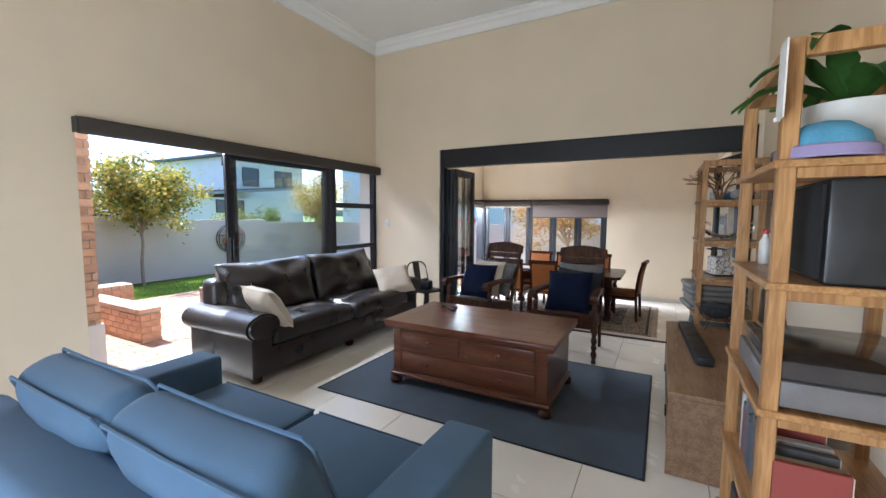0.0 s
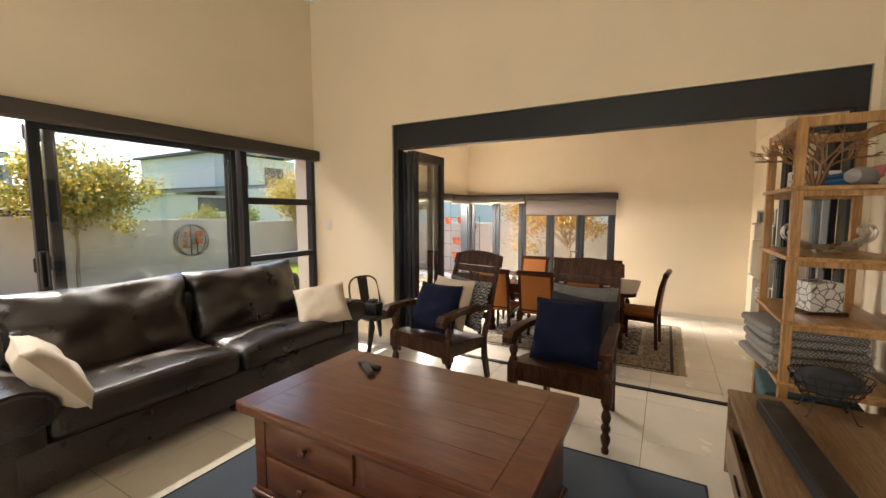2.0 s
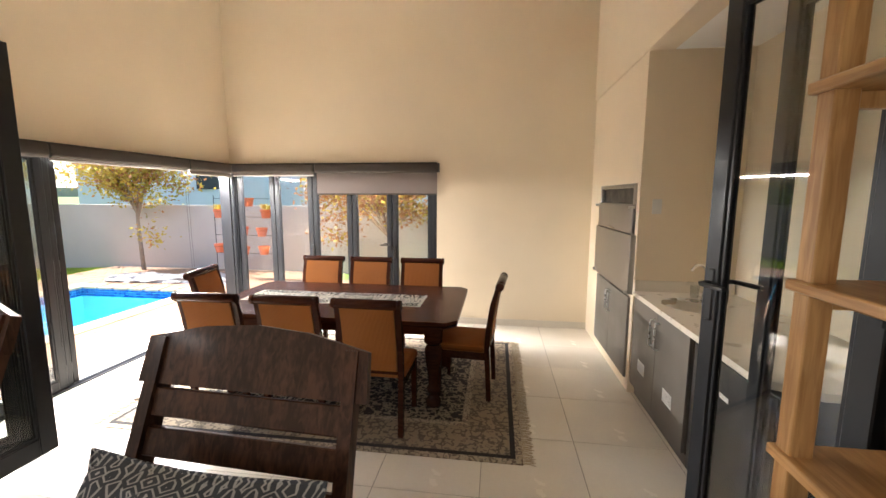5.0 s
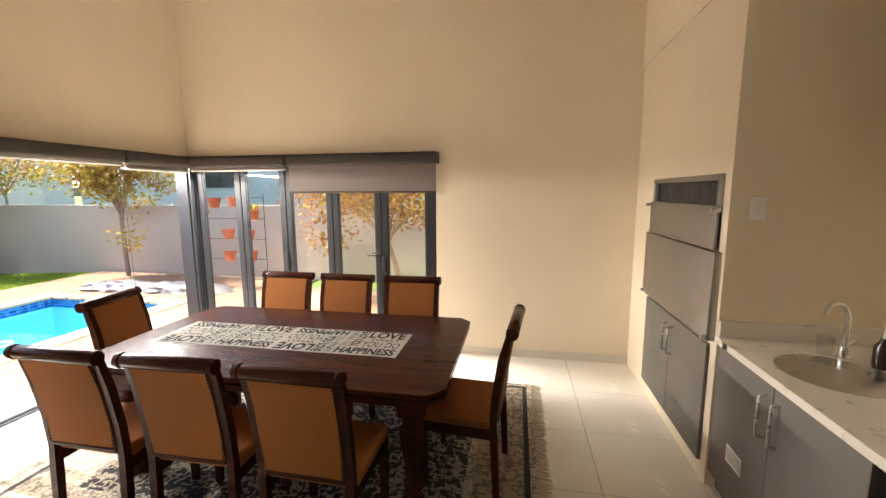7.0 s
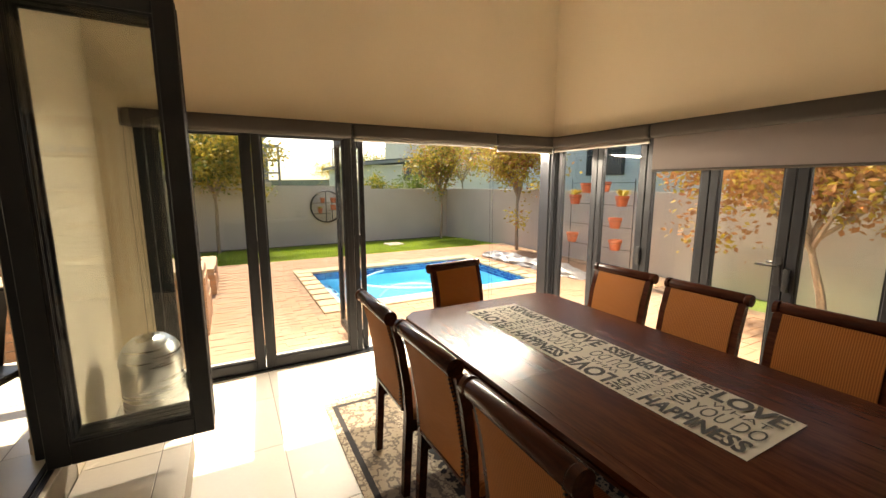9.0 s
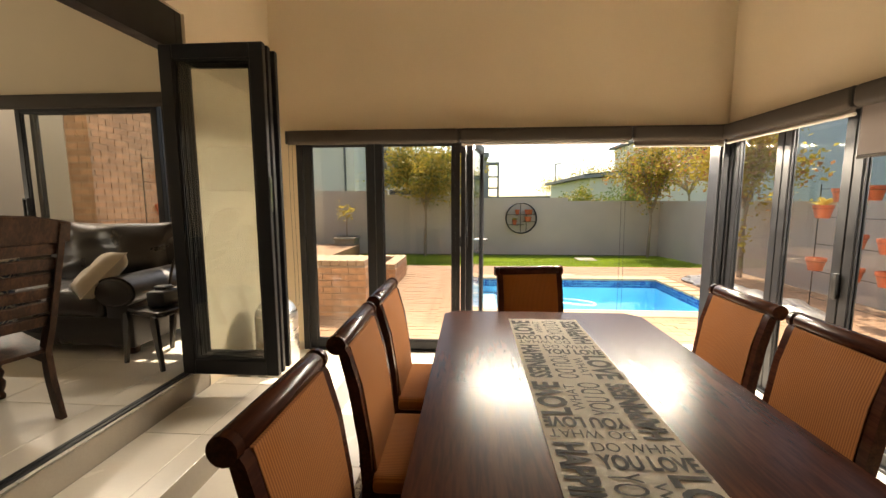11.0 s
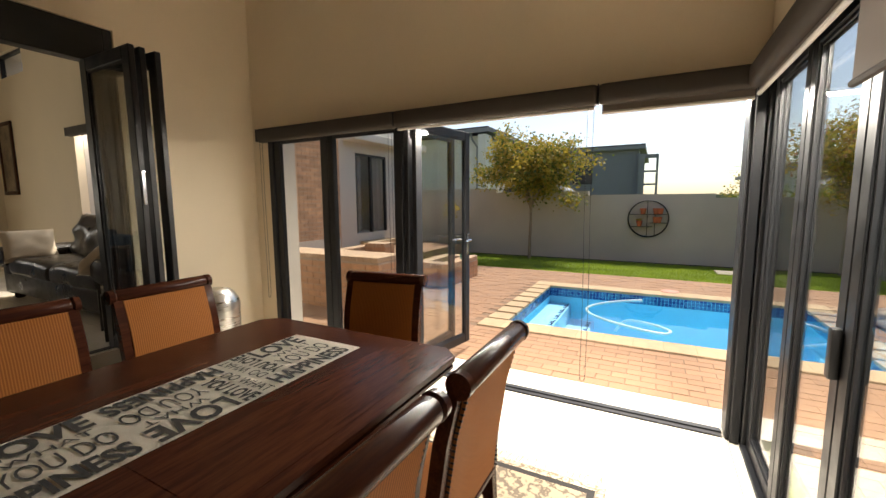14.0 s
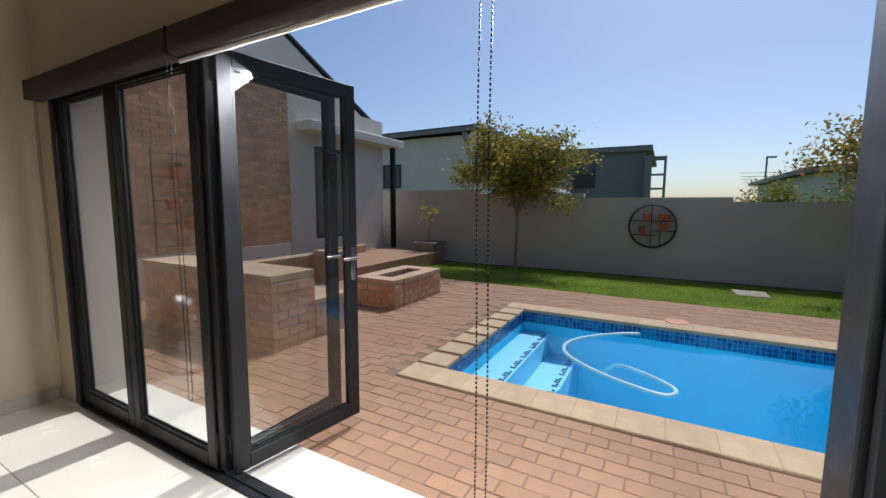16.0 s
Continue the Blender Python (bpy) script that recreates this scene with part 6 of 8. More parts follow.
MOSAIC_A = material("deep_blue_mosaic", (0.012, 0.05, 0.20), 0.2, 0, 0.2, 9, 60, 0.02, random_tint=0.3)
MOSAIC_B = material("sky_blue_mosaic", (0.05, 0.20, 0.42), 0.2, 0, 0.2, 9, 60, 0.02, random_tint=0.3)
TERRA = material("terracotta_pot", (0.50, 0.13, 0.055), 0.75, 0, 0.12, 8, 90, 0.15)
LEAF_G = material("green_leaf", (0.06, 0.115, 0.020), 0.55, 0, 0.3, 3, 20, 0, second=(0.24, 0.28, 0.04))
LEAF_Y = material("yellow_green_leaf", (0.37, 0.30, 0.035), 0.6, 0, 0.3, 2, 20, 0, second=(0.58, 0.43, 0.08))
LEAF_R = material("russet_leaf", (0.36, 0.13, 0.05), 0.6, 0, 0.3, 2, 20, 0, second=(0.48, 0.26, 0.10))


def lets_light_through(m, share=0.4):
    """Thin leaves glow a little when lit from behind."""
    nd_, ln_, bs = nodes_of(m)
    tr_, mx_, out_ = nd_.new("ShaderNodeBsdfTranslucent"), nd_.new("ShaderNodeMixShader"), nd_["Material Output"]
    mx_.inputs[0].default_value = share
    ln_.new(bs.inputs["Base Color"].links[0].from_socket, tr_.inputs["Color"])
    ln_.new(bs.outputs[0], mx_.inputs[1])
    ln_.new(tr_.outputs[0], mx_.inputs[2])
    ln_.new(mx_.outputs[0], out_.inputs["Surface"])


for m in (GRASS, LEAF_G, LEAF_Y, LEAF_R):
    lets_light_through(m)
BARK = material("grey_brown_bark", (0.27, 0.21, 0.15), 0.9, 0, 0.25, 10, 60, 0.5)

GZ = -0.06
PX0, PX1, PY0, PY1 = -8.04, -5.70, 7.18, 10.58   # inner edge of the pool


def ground_z(x, y):
    """Flat paving, then a lawn that falls away slightly to the boundary wall, and flat land behind it."""
    if x < -13.1:
        return 0.25 if x > -300 else -0.4
    f = min(1.0, max(0.0, (-9.5 - x) / 3.5))
    return -0.10 - 0.16 * f


s = Shape()
xs = [-2500, -600, -150, -60, -30, -20, -14.5, -13.15, -13.05, -12.4, -11.7, -11, -10.3, -9.55, -8.33, -5.4, -4, 3, 60, 600, 2500]
ys = [-2500, -600, -150, -50, -20, -8, 0, 4, 6.9, 10.85, 12.7, 20, 60, 300, 2500]
gv = {(i, j): s.bm.verts.new((x, y, ground_z(x, y))) for i, x in enumerate(xs) for j, y in enumerate(ys)}
for i in range(len(xs) - 1):
    for j in range(len(ys) - 1):
        if xs[i] == -8.33 and xs[i + 1] == -5.4 and ys[j] == 6.9:
            continue
        s.bm.faces.new((gv[i, j], gv[i + 1, j], gv[i + 1, j + 1], gv[i, j + 1]))
structure("ground", s, LAWN, "lawn and open ground that reaches the horizon", "ground")

# pool shell, steps, water
s = Shape()
D = -1.35
s.quad((PX0, PY0, D), (PX1, PY0, D), (PX1, PY1, D), (PX0, PY1, D))
for a, b in (((PX0, PY0), (PX1, PY0)), ((PX1, PY0), (PX1, PY1)), ((PX1, PY1), (PX0, PY1)), ((PX0, PY1), (PX0, PY0))):
    s.quad((*a, D), (*b, D), (*b, GZ - 0.02), (*a, GZ - 0.02))
pool = structure("pool", s, POOLBLUE, "blue plastered swimming pool with mosaic band and steps", "pool")
part("pool_step", Shape().box((PX0 + 0.002, PY0 + 0.002, D), (PX1 - 0.002, PY0 + 0.36, -0.34), 0.02, 2), POOLSTEP, pool, "pale blue pool step")
part("pool_step", Shape().box((PX0 + 0.002, PY0 + 0.36, D), (PX1 - 0.002, PY0 + 0.74, -0.60), 0.02, 2), POOLSTEP, pool, "pale blue pool step")
tile = mesh_of("mosaic_tile", Shape().box((-0.0225, -0.004, -0.0225), (0.0225, 0.004, 0.0225)), MOSAIC_A, False)
tile2 = mesh_of("mosaic_tile", Shape().box((-0.0225, -0.004, -0.0225), (0.0225, 0.004, 0.0225)), MOSAIC_B, False)
rnd = random.Random(4)
band_a, band_b = Shape(), Shape()
for (a, b), step in ((((PX0, PY0), (PX1, PY0)), 0), (((PX0, PY1), (PX1, PY1)), 0), (((PX0, PY0), (PX0, PY1)), 1), (((PX1, PY0), (PX1, PY1)), 1)):
    n = int(math.hypot(b[0] - a[0], b[1] - a[1]) / 0.05)
    for k in range(n):
        for r in range(3):
            f = (k + 0.5) / n
            x, y, z = a[0] + (b[0] - a[0]) * f, a[1] + (b[1] - a[1]) * f, GZ - 0.045 - 0.05 * r
            d = (0.0225, 0.006) if step == 0 else (0.006, 0.0225)
            (band_a if rnd.random() < 0.55 else band_b).box((x - d[0], y - d[1], z - 0.0225), (x + d[0], y + d[1], z + 0.0225))
for y0 in (PY0 + 0.34, PY0 + 0.70):
    z = -0.338 if y0 < PY0 + 0.5 else -0.598
    for k in range(36):
        x = PX0 + 0.08 + k * 0.057
        if k % 6 != 5:
            band_a.box((x, y0 - 0.028, z - 0.003), (x + 0.030, y0, z + 0.003))
            if k % 3:
                band_a.box((x, y0 - 0.060, z - 0.003), (x + 0.030, y0 - 0.032, z + 0.003))
part("mosaic_band", band_a, MOSAIC_A, pool, "deep blue mosaic tiles", False)["kind"] = "stuff"
part("mosaic_band", band_b, MOSAIC_B, pool, "sky blue mosaic tiles", False)["kind"] = "stuff"
water = bpy.data.materials.new("pool_water")
water.use_nodes = True
nt = water.node_tree
nt.nodes.clear()
wo, wm = nt.nodes.new("ShaderNodeOutputMaterial"), nt.nodes.new("ShaderNodeMixShader")
wt, wg, wf = nt.nodes.new("ShaderNodeBsdfTransparent"), nt.nodes.new("ShaderNodeBsdfGlossy"), nt.nodes.new("ShaderNodeFresnel")
wt.inputs[0].default_value = (0.80, 0.97, 1.0, 1)
wg.inputs["Roughness"].default_value = 0.03
wf.inputs["IOR"].default_value = 1.33
wn, wb = nt.nodes.new("ShaderNodeTexNoise"), nt.nodes.new("ShaderNodeBump")
wn.inputs["Scale"].default_value, wn.inputs["Detail"].default_value = 3.5, 2
wb.inputs["Strength"].default_value, wb.inputs["Distance"].default_value = 0.12, 0.03
nt.links.new(wn.outputs[0], wb.inputs["Height"])
nt.links.new(wb.outputs[0], wg.inputs["Normal"])
nt.links.new(wb.outputs[0], wf.inputs["Normal"])
nt.links.new(wf.outputs[0], wm.inputs[0])
nt.links.new(wt.outputs[0], wm.inputs[1])
nt.links.new(wg.outputs[0], wm.inputs[2])
nt.links.new(wm.outputs[0], wo.inputs[0])
w = structure("water", Shape().quad((PX0, PY0, GZ - 0.10), (PX1, PY0, GZ - 0.10), (PX1, PY1, GZ - 0.10), (PX0, PY1, GZ - 0.10)), water, "clear still pool water", "water")
w.visible_shadow = False
if w.data.polygons[0].normal.z < 0:
    w.data.flip_normals()

# floating cleaner hose
hose_pts = [(-7.98, 8.62, -0.155), (-7.85, 8.40, -0.155), (-7.55, 8.10, -0.155), (-7.20, 7.93, -0.155), (-6.90, 7.98, -0.155), (-6.65, 8.20, -0.155), (-6.45, 8.50, -0.155), (-6.33, 8.80, -0.155), (-6.35, 8.93, -0.155), (-6.50, 8.95, -0.155), (-6.75, 8.72, -0.17), (-7.05, 8.45, -0.25), (-7.35, 8.30, -0.5)]


def spline(points, n=6):
    """A smooth run of points through the given ones."""
    out, p = [], [Vector(q) for q in points]
    for i in range(len(p) - 1):
        a, b, c, d = p[max(i - 1, 0)], p[i], p[i + 1], p[min(i + 2, len(p) - 1)]
        for k in range(n):
            t = k / n
            out.append(0.5 * (2 * b + (c - a) * t + (2 * a - 5 * b + 4 * c - d) * t * t + (3 * b - a - 3 * c + d) * t ** 3))
    return out + [p[-1]]


single("pool_hose", Shape().tube(spline(hose_pts), 0.019, 8), material("pale_blue_hose", (0.50, 0.72, 0.76), 0.4), "pale ribbed pool cleaner hose floating on the water", "pool hose")

# ---- boundary walls ----
XB, YS = -13.0, 12.8
s = Shape()
s.box((XB - 0.2, -6.0, -0.6), (XB, 4.33, 1.79)).box((XB - 0.2, 4.33, -0.6), (XB, 7.05, 1.665)).box((XB - 0.2, 7.05, -0.6), (XB, 10.02, 1.555)).box((XB - 0.2, 10.02, -0.6), (XB, YS + 0.2, 1.45))
structure("wall_boundary", s, WALL_OUT, "stepped grey-beige plastered boundary wall", "wall")
structure("wall_side_boundary", Shape().box((XB, YS, -0.6), (4.0, YS + 0.2, 1.45)), WALL_OUT, "grey-beige plastered side boundary wall", "wall")


# ---- bricks ----
def brick_block(parent, lo, hi, faces, bl=0.222, bh=0.075, gap=0.012, joined=False, cap=True):
    """A mortar core with bricks proud of it on the named faces ('x+', 'x-', 'y+', 'y-') and a flat capping on top."""
    x0, y0, z0 = lo
    x1, y1, z1 = hi
    top = z1 - (0.075 if cap else 0)
    part("mortar_core", Shape().box((x0 + 0.006, y0 + 0.006, z0), (x1 - 0.006, y1 - 0.006, top)), MORTAR, parent, "", False)
    todo = []
    for f in faces:
        along = (y0, y1) if f[0] == "x" else (x0, x1)
        fixed = {"x+": x1, "x-": x0, "y+": y1, "y-": y0}[f]
        rows = int((top - z0) / (bh + gap))
        for r in range(rows):
            z = z0 + r * (bh + gap) + gap / 2 + bh / 2
            u = along[0] + (0 if r % 2 else -(bl + gap) / 2)
            while u < along[1]:
                a, b = max(u, along[0]), min(u + bl, along[1])
                if b - a > 0.04:
                    todo.append((f, (a + b) / 2, b - a, z, fixed))
                u += bl + gap
    shared = {}
    if joined or len(todo) > 300:
        s = Shape()
        verts, fcs = [], []
        for f, c, w_, z, fx in todo:
            h = (0.006, w_ / 2) if f[0] == "x" else (w_ / 2, 0.006)
            cx, cy = (fx, c) if f[0] == "x" else (c, fx)
            n0 = len(verts)
            verts += [(cx + sx * h[0], cy + sy * h[1], z + sz * bh / 2) for sx in (-1, 1) for sy in (-1, 1) for sz in (-1, 1)]
            fcs += [tuple(n0 + i for i in q) for q in ((0, 1, 3, 2), (4, 6, 7, 5), (0, 4, 5, 1), (2, 3, 7, 6), (0, 2, 6, 4), (1, 5, 7, 3))]
        me = bpy.data.meshes.new("bricks")
        me.from_pydata(verts, [], fcs)
        me.materials.append(BRICK_ISLAND)
        ob = new("brickwork", me)
        ob.parent = parent
        ob["kind"] = "stuff"
    else:
        for f, c, w_, z, fx in todo:
            key = (f[0], round(w_, 2))
            if key not in shared:
                h = (0.006, w_ / 2) if f[0] == "x" else (w_ / 2, 0.006)
                shared[key] = mesh_of("brick", Shape().box((-h[0], -h[1], -bh / 2), (h[0], h[1], bh / 2)), BRICK, False)
            ob = new("brick", shared[key])
            ob.parent = parent
            ob.location = (fx, c, z) if f[0] == "x" else (c, fx, z)
    if cap:
        lng = 0 if (x1 - x0) >= (y1 - y0) else 1
        n = max(1, round((hi[lng] - lo[lng]) / 0.115))
        st = (hi[lng] - lo[lng]) / n
        me = mesh_of("capping_brick", Shape().box((-st / 2 + 0.004, -(y1 - y0) / 2 - 0.012, -0.034), (st / 2 - 0.004, (y1 - y0) / 2 + 0.012, 0.034), 0.006, 1) if lng == 0 else
                     Shape().box((-(x1 - x0) / 2 - 0.012, -st / 2 + 0.004, -0.034), ((x1 - x0) / 2 + 0.012, st / 2 - 0.004, 0.034), 0.006, 1), BRICKCAP, False)
        for k in range(n):
            ob = new("capping_brick", me)
            ob.parent = parent
            c = [(x0 + x1) / 2, (y0 + y1) / 2, z1 - 0.036]
            c[lng] = lo[lng] + st * (k + 0.5)
            ob.location = c


BRICK_ISLAND = material("orange_face_brick_wall", (0.55, 0.315, 0.185), 0.85, 0, 0.22, 9, 80, 0.3)
nd, ln, b = nodes_of(BRICK_ISLAND)
gi, hs, mr = nd.new("ShaderNodeNewGeometry"), nd.new("ShaderNodeHueSaturation"), nd.new("ShaderNodeMapRange")
mr.inputs["To Min"].default_value, mr.inputs["To Max"].default_value = 0.78, 1.2
ln.new(gi.outputs["Random Per Island"], mr.inputs["Value"])
ln.new(mr.outputs[0], hs.inputs["Value"])
ln.new(b.inputs["Base Color"].links[0].from_socket, hs.inputs["Color"])
ln.new(hs.outputs[0], b.inputs["Base Color"])

# other wing of the house: tall brick wall, plastered part with a curtained door, gable roof and a lean-to canopy
PLASTER_W = material("pale_house_plaster", (0.62, 0.58, 0.52), 0.85, 0, 0.05, 1.5, 80, 0.15)
ROOF = material("charcoal_roof_sheet", (0.035, 0.037, 0.042), 0.5, 0.3, 0.1, 3, 60, 0.1)
wing = thing("house_wing", "house wing with orange brick wall, plastered gable and curtained door", "house wing")
brick_block(wing, (-8.65, -3.5, -0.1), (-5.23, 1.93, 3.7), ("y+", "x+"), joined=True, cap=False)
part("plaster_plinth", Shape().box((-5.26, -3.5, -0.1), (-5.20, 1.955, 0.55)).box((-8.6, 1.90, -0.1), (-5.262, 1.952, 0.55)), PLASTER_W, wing, "pale plaster base course", False)
s = Shape()
s.box((-9.7, -3.5, -0.1), (-8.653, 1.55, 3.7)).box((-11.1, -3.5, -0.1), (-9.7, 1.55, 0.55)).box((-11.1, -3.5, 2.72), (-9.7, 1.55, 3.7)).box((-12.3, -3.5, -0.1), (-11.1, 1.55, 3.7))
part("wall", s, PLASTER_W, wing, "pale plastered wall", False)
part("gable", Shape().prism([(-12.6, 3.7), (-5.1, 3.7), (-8.4, 5.75)], "y", -3.0, 0.9), PLASTER_W, wing, "pale plastered gable", False)
part("roof", Shape().prism([(-12.9, 3.66), (-12.9, 3.73), (-8.4, 5.87), (-4.9, 3.83), (-4.9, 3.76), (-8.4, 5.80)], "y", -3.2, 0.96), ROOF, wing, "charcoal sheet roof edge", False)
part("canopy", Shape().box((-12.75, 0.0, 2.98), (-9.2, 2.0, 3.2), 0.02, 1), PLASTER_W, wing, "flat plastered canopy", False)
part("canopy_post", Shape().box((-12.5, 1.75, 0.1), (-12.38, 1.87, 2.98), 0.006, 1), BLACKMETAL, wing, "black steel post", False)
part("plaster_facing", Shape().box((-5.24, -3.5, 0.55), (-5.213, 1.60, 3.7)), PLASTER_W, wing, "pale plastered wall", False)
wd = part("door", frame_of((-11.1, 1.50, 0.55), (-9.7, 1.50, 2.72), 0.06, 0.08, "x").box((-10.44, 1.46, 0.55), (-10.36, 1.54, 2.66)), FRAME, wing, "dark framed glazed door", False)
part("pane", Shape().box((-11.04, 1.497, 0.6), (-9.76, 1.503, 2.66)), GLASS, wd, "", False)
for x0, x1 in ((-11.02, -10.5), (-10.1, -9.8)):
    c = Shape()
    n = 24
    pl = [(x0 + (x1 - x0) * k / n, 1.38 + 0.035 * math.sin(k * 1.9)) for k in range(n + 1)]
    c.prism(pl + [(x, y - 0.006) for x, y in pl[::-1]], "z", 0.6, 2.64)
    part("curtain", c, material("grey_curtain", (0.42, 0.38, 0.36), 0.9, 0, 0.08, 5, 200, 0.2), wd, "pale grey curtain")
part("room_back", Shape().box((-11.1, -2.0, 0.55), (-9.7, -1.9, 2.7)), PLASTER_W, wing, "", False)
patio = structure("patio", Shape().box((-12.3, 0.9, -0.2), (-8.6, 3.55, 0.13), 0.008, 1), PAVER, "raised brick patio before the curtained door", "patio")
single("door_step", Shape().box((-11.0, 1.56, 0.13), (-9.8, 1.98, 0.33), 0.01, 1), COPING, "pale stone step before the curtained door", "step", kind="structure")

bench = thing("brick_counter", "orange face-brick garden counter with pale capping", "garden counter")
brick_block(bench, (-5.75, 3.3, -0.1), (-5.23, 5.62, 0.69), ("x+", "y+"))
brick_block(bench, (-6.30, 5.05, -0.1), (-5.76, 5.62, 0.36), ("y+", "x-"))
brick_block(bench, (-8.55, 3.0, -0.1), (-8.2, 3.55, 0.5), ("y+", "x+"))
wallb = thing("brick_seat_wall", "low orange brick seat wall with pale capping", "garden wall")
brick_block(wallb, (-8.55, 2.75, -0.1), (-6.2, 3.0, 0.42), ("x+", "y+", "y-"))
pit = thing("brick_fire_pit", "square orange brick fire pit with pale capping and a hollow middle", "fire pit")
brick_block(pit, (-7.35, 4.95, -0.1), (-7.15, 5.65, 0.34), ("x+", "y+", "y-"))
brick_block(pit, (-8.40, 4.95, -0.1), (-8.20, 5.65, 0.34), ("x-", "y+", "y-"))
brick_block(pit, (-8.188, 5.45, -0.1), (-7.362, 5.65, 0.34), ("y+",))
brick_block(pit, (-8.188, 4.95, -0.1), (-7.362, 5.15, 0.34), ("y-",))
part("ash_bed", Shape().box((-8.2, 5.15, -0.1), (-7.35, 5.45, 0.10)), SOIL, pit, "dark ash", False)

# ---- trees and plants ----
def tree(name, label, base, trunk, crown, radii, mats, leaves, seed, leaf=0.055, lean=(0.0, 0.0)):
    """A tapered trunk, branching limbs and a crown of many small leaves in uneven clumps."""
    t = thing(name, label, "tree", "", pose(*base))
    r = random.Random(seed)
    c = Vector(crown) - Vector(base)
    top = Vector((lean[0], lean[1], trunk))
    pts = spline_of([(0, 0, -0.1), (lean[0] * 0.2 + r.uniform(-0.05, 0.05), lean[1] * 0.3, trunk * 0.4), (lean[0] * 0.7, lean[1] * 0.6 + r.uniform(-0.04, 0.04), trunk * 0.75), top])
    n = len(pts)
    part("trunk", Shape().tube(pts, 0.06, 9, [0.05 * (1 - 0.5 * i / n) for i in range(n)]), BARK, t)
    tips = []
    for k in range(9):
        a = 2 * math.pi * k / 9 + r.uniform(-0.3, 0.3)
        f = r.uniform(0.55, 0.9)
        tip = c + Vector((math.cos(a) * radii[0] * f, math.sin(a) * radii[1] * f, r.uniform(-0.5, 0.75) * radii[2]))
        start = Vector(pts[int(n * r.uniform(0.72, 0.98))])
        mid = (start + tip) / 2 + Vector((r.uniform(-0.1, 0.1), r.uniform(-0.1, 0.1), 0.12))
        lp = spline_of([start, mid, tip], 4)
        part("limb", Shape().tube(lp, 0.02, 6, [0.030 * (1 - 0.8 * i / len(lp)) for i in range(len(lp))]), BARK, t)
        tips += [tip, mid, (mid + tip) / 2]
    clumps = tips + [c + Vector((r.gauss(0, 0.45) * radii[0], r.gauss(0, 0.45) * radii[1], r.gauss(0, 0.42) * radii[2])) for _ in range(44)]
    for mi, mat in enumerate(mats):
        verts, fcs = [], []
        for k in range(leaves // len(mats)):
            q = r.choice(clumps)
            p = q + Vector((r.gauss(0, 0.17) * radii[0], r.gauss(0, 0.17) * radii[1], r.gauss(0, 0.15) * radii[2]))
            d = Vector((r.gauss(0, 1), r.gauss(0, 1), r.gauss(0, 0.7) - 0.3)).normalized()
            w = d.cross(Vector((r.gauss(0, 1), r.gauss(0, 1), r.gauss(0, 1)))).normalized()
            s1 = leaf * r.uniform(0.6, 1.3)
            n0 = len(verts)
            verts += [p, p + d * s1 * 0.5 + w * s1 * 0.28, p + d * s1, p + d * s1 * 0.5 - w * s1 * 0.28]
            fcs.append((n0, n0 + 1, n0 + 2, n0 + 3))
        me = bpy.data.meshes.new("crown")
        me.from_pydata(verts, [], fcs)
        me.materials.append(mat)
        ob = new("crown", me)
        ob.parent = t
        ob["kind"] = "stuff"
    return t


def shrub(name, label, at, size, mats, leaves, seed, leaf=0.06, category="shrub"):
    t = thing(name, label, category, "", pose(*at))
    r = random.Random(seed)
    for k in range(7):
        a = 2 * math.pi * k / 7
        part("stem", Shape().tube([(0, 0, 0), (0.4 * size[0] * math.cos(a), 0.4 * size[1] * math.sin(a), size[2] * 0.8)], 0.02, 5, [0.03, 0.01]), BARK, t)
    verts, fcs = [], []
    cl = [Vector((r.gauss(0, 0.42) * size[0], r.gauss(0, 0.42) * size[1], size[2] * (0.15 + 0.75 * r.random()))) for _ in range(40)]
    for k in range(leaves):
        p = r.choice(cl) + Vector((r.gauss(0, 0.12) * size[0], r.gauss(0, 0.12) * size[1], r.gauss(0, 0.09) * size[2]))
        d = Vector((r.gauss(0, 1), r.gauss(0, 1), r.gauss(0, 0.8))).normalized()
        w = d.cross(Vector((r.gauss(0, 1), r.gauss(0, 1), r.gauss(0, 1)))).normalized()
        s1 = leaf * r.uniform(0.6, 1.3)
        n0 = len(verts)
        verts += [p, p + d * s1 * 0.5 + w * s1 * 0.3, p + d * s1, p + d * s1 * 0.5 - w * s1 * 0.3]
        fcs.append((n0, n0 + 1, n0 + 2, n0 + 3))
    me = bpy.data.meshes.new("foliage")
    me.from_pydata(verts, [], fcs)
    for m in mats:
        me.materials.append(m)
    if len(mats) > 1:
        for i, p in enumerate(me.polygons):
            p.material_index = i % len(mats)
    ob = new("foliage", me)
    ob.parent = t
    ob["kind"] = "stuff"
    return t


tree("tree", "young round-crowned tree with yellow-green leaves by the boundary wall", (-12.3, 5.6, -0.26), 1.6, (-12.3, 5.7, 2.24), (1.1, 1.15, 0.95), (LEAF_Y, LEAF_Y, LEAF_G), 15000, 1, 0.10)
tree("tree", "slim young tree with yellowing leaves in the garden corner", (-12.4, 12.25, -0.26), 1.5, (-12.4, 12.2, 2.3), (0.95, 0.95, 1.0), (LEAF_Y, LEAF_Y, LEAF_R, LEAF_Y, LEAF_G), 6500, 2, 0.09)
tree("tree", "young bent-trunked tree with yellowing leaves beside the side wall", (-8.4, 12.35, -0.1), 1.5, (-8.6, 12.3, 2.3), (1.25, 0.8, 0.95), (LEAF_Y, LEAF_Y, LEAF_R, LEAF_Y), 8000, 3, 0.09, (-0.15, 0.1))
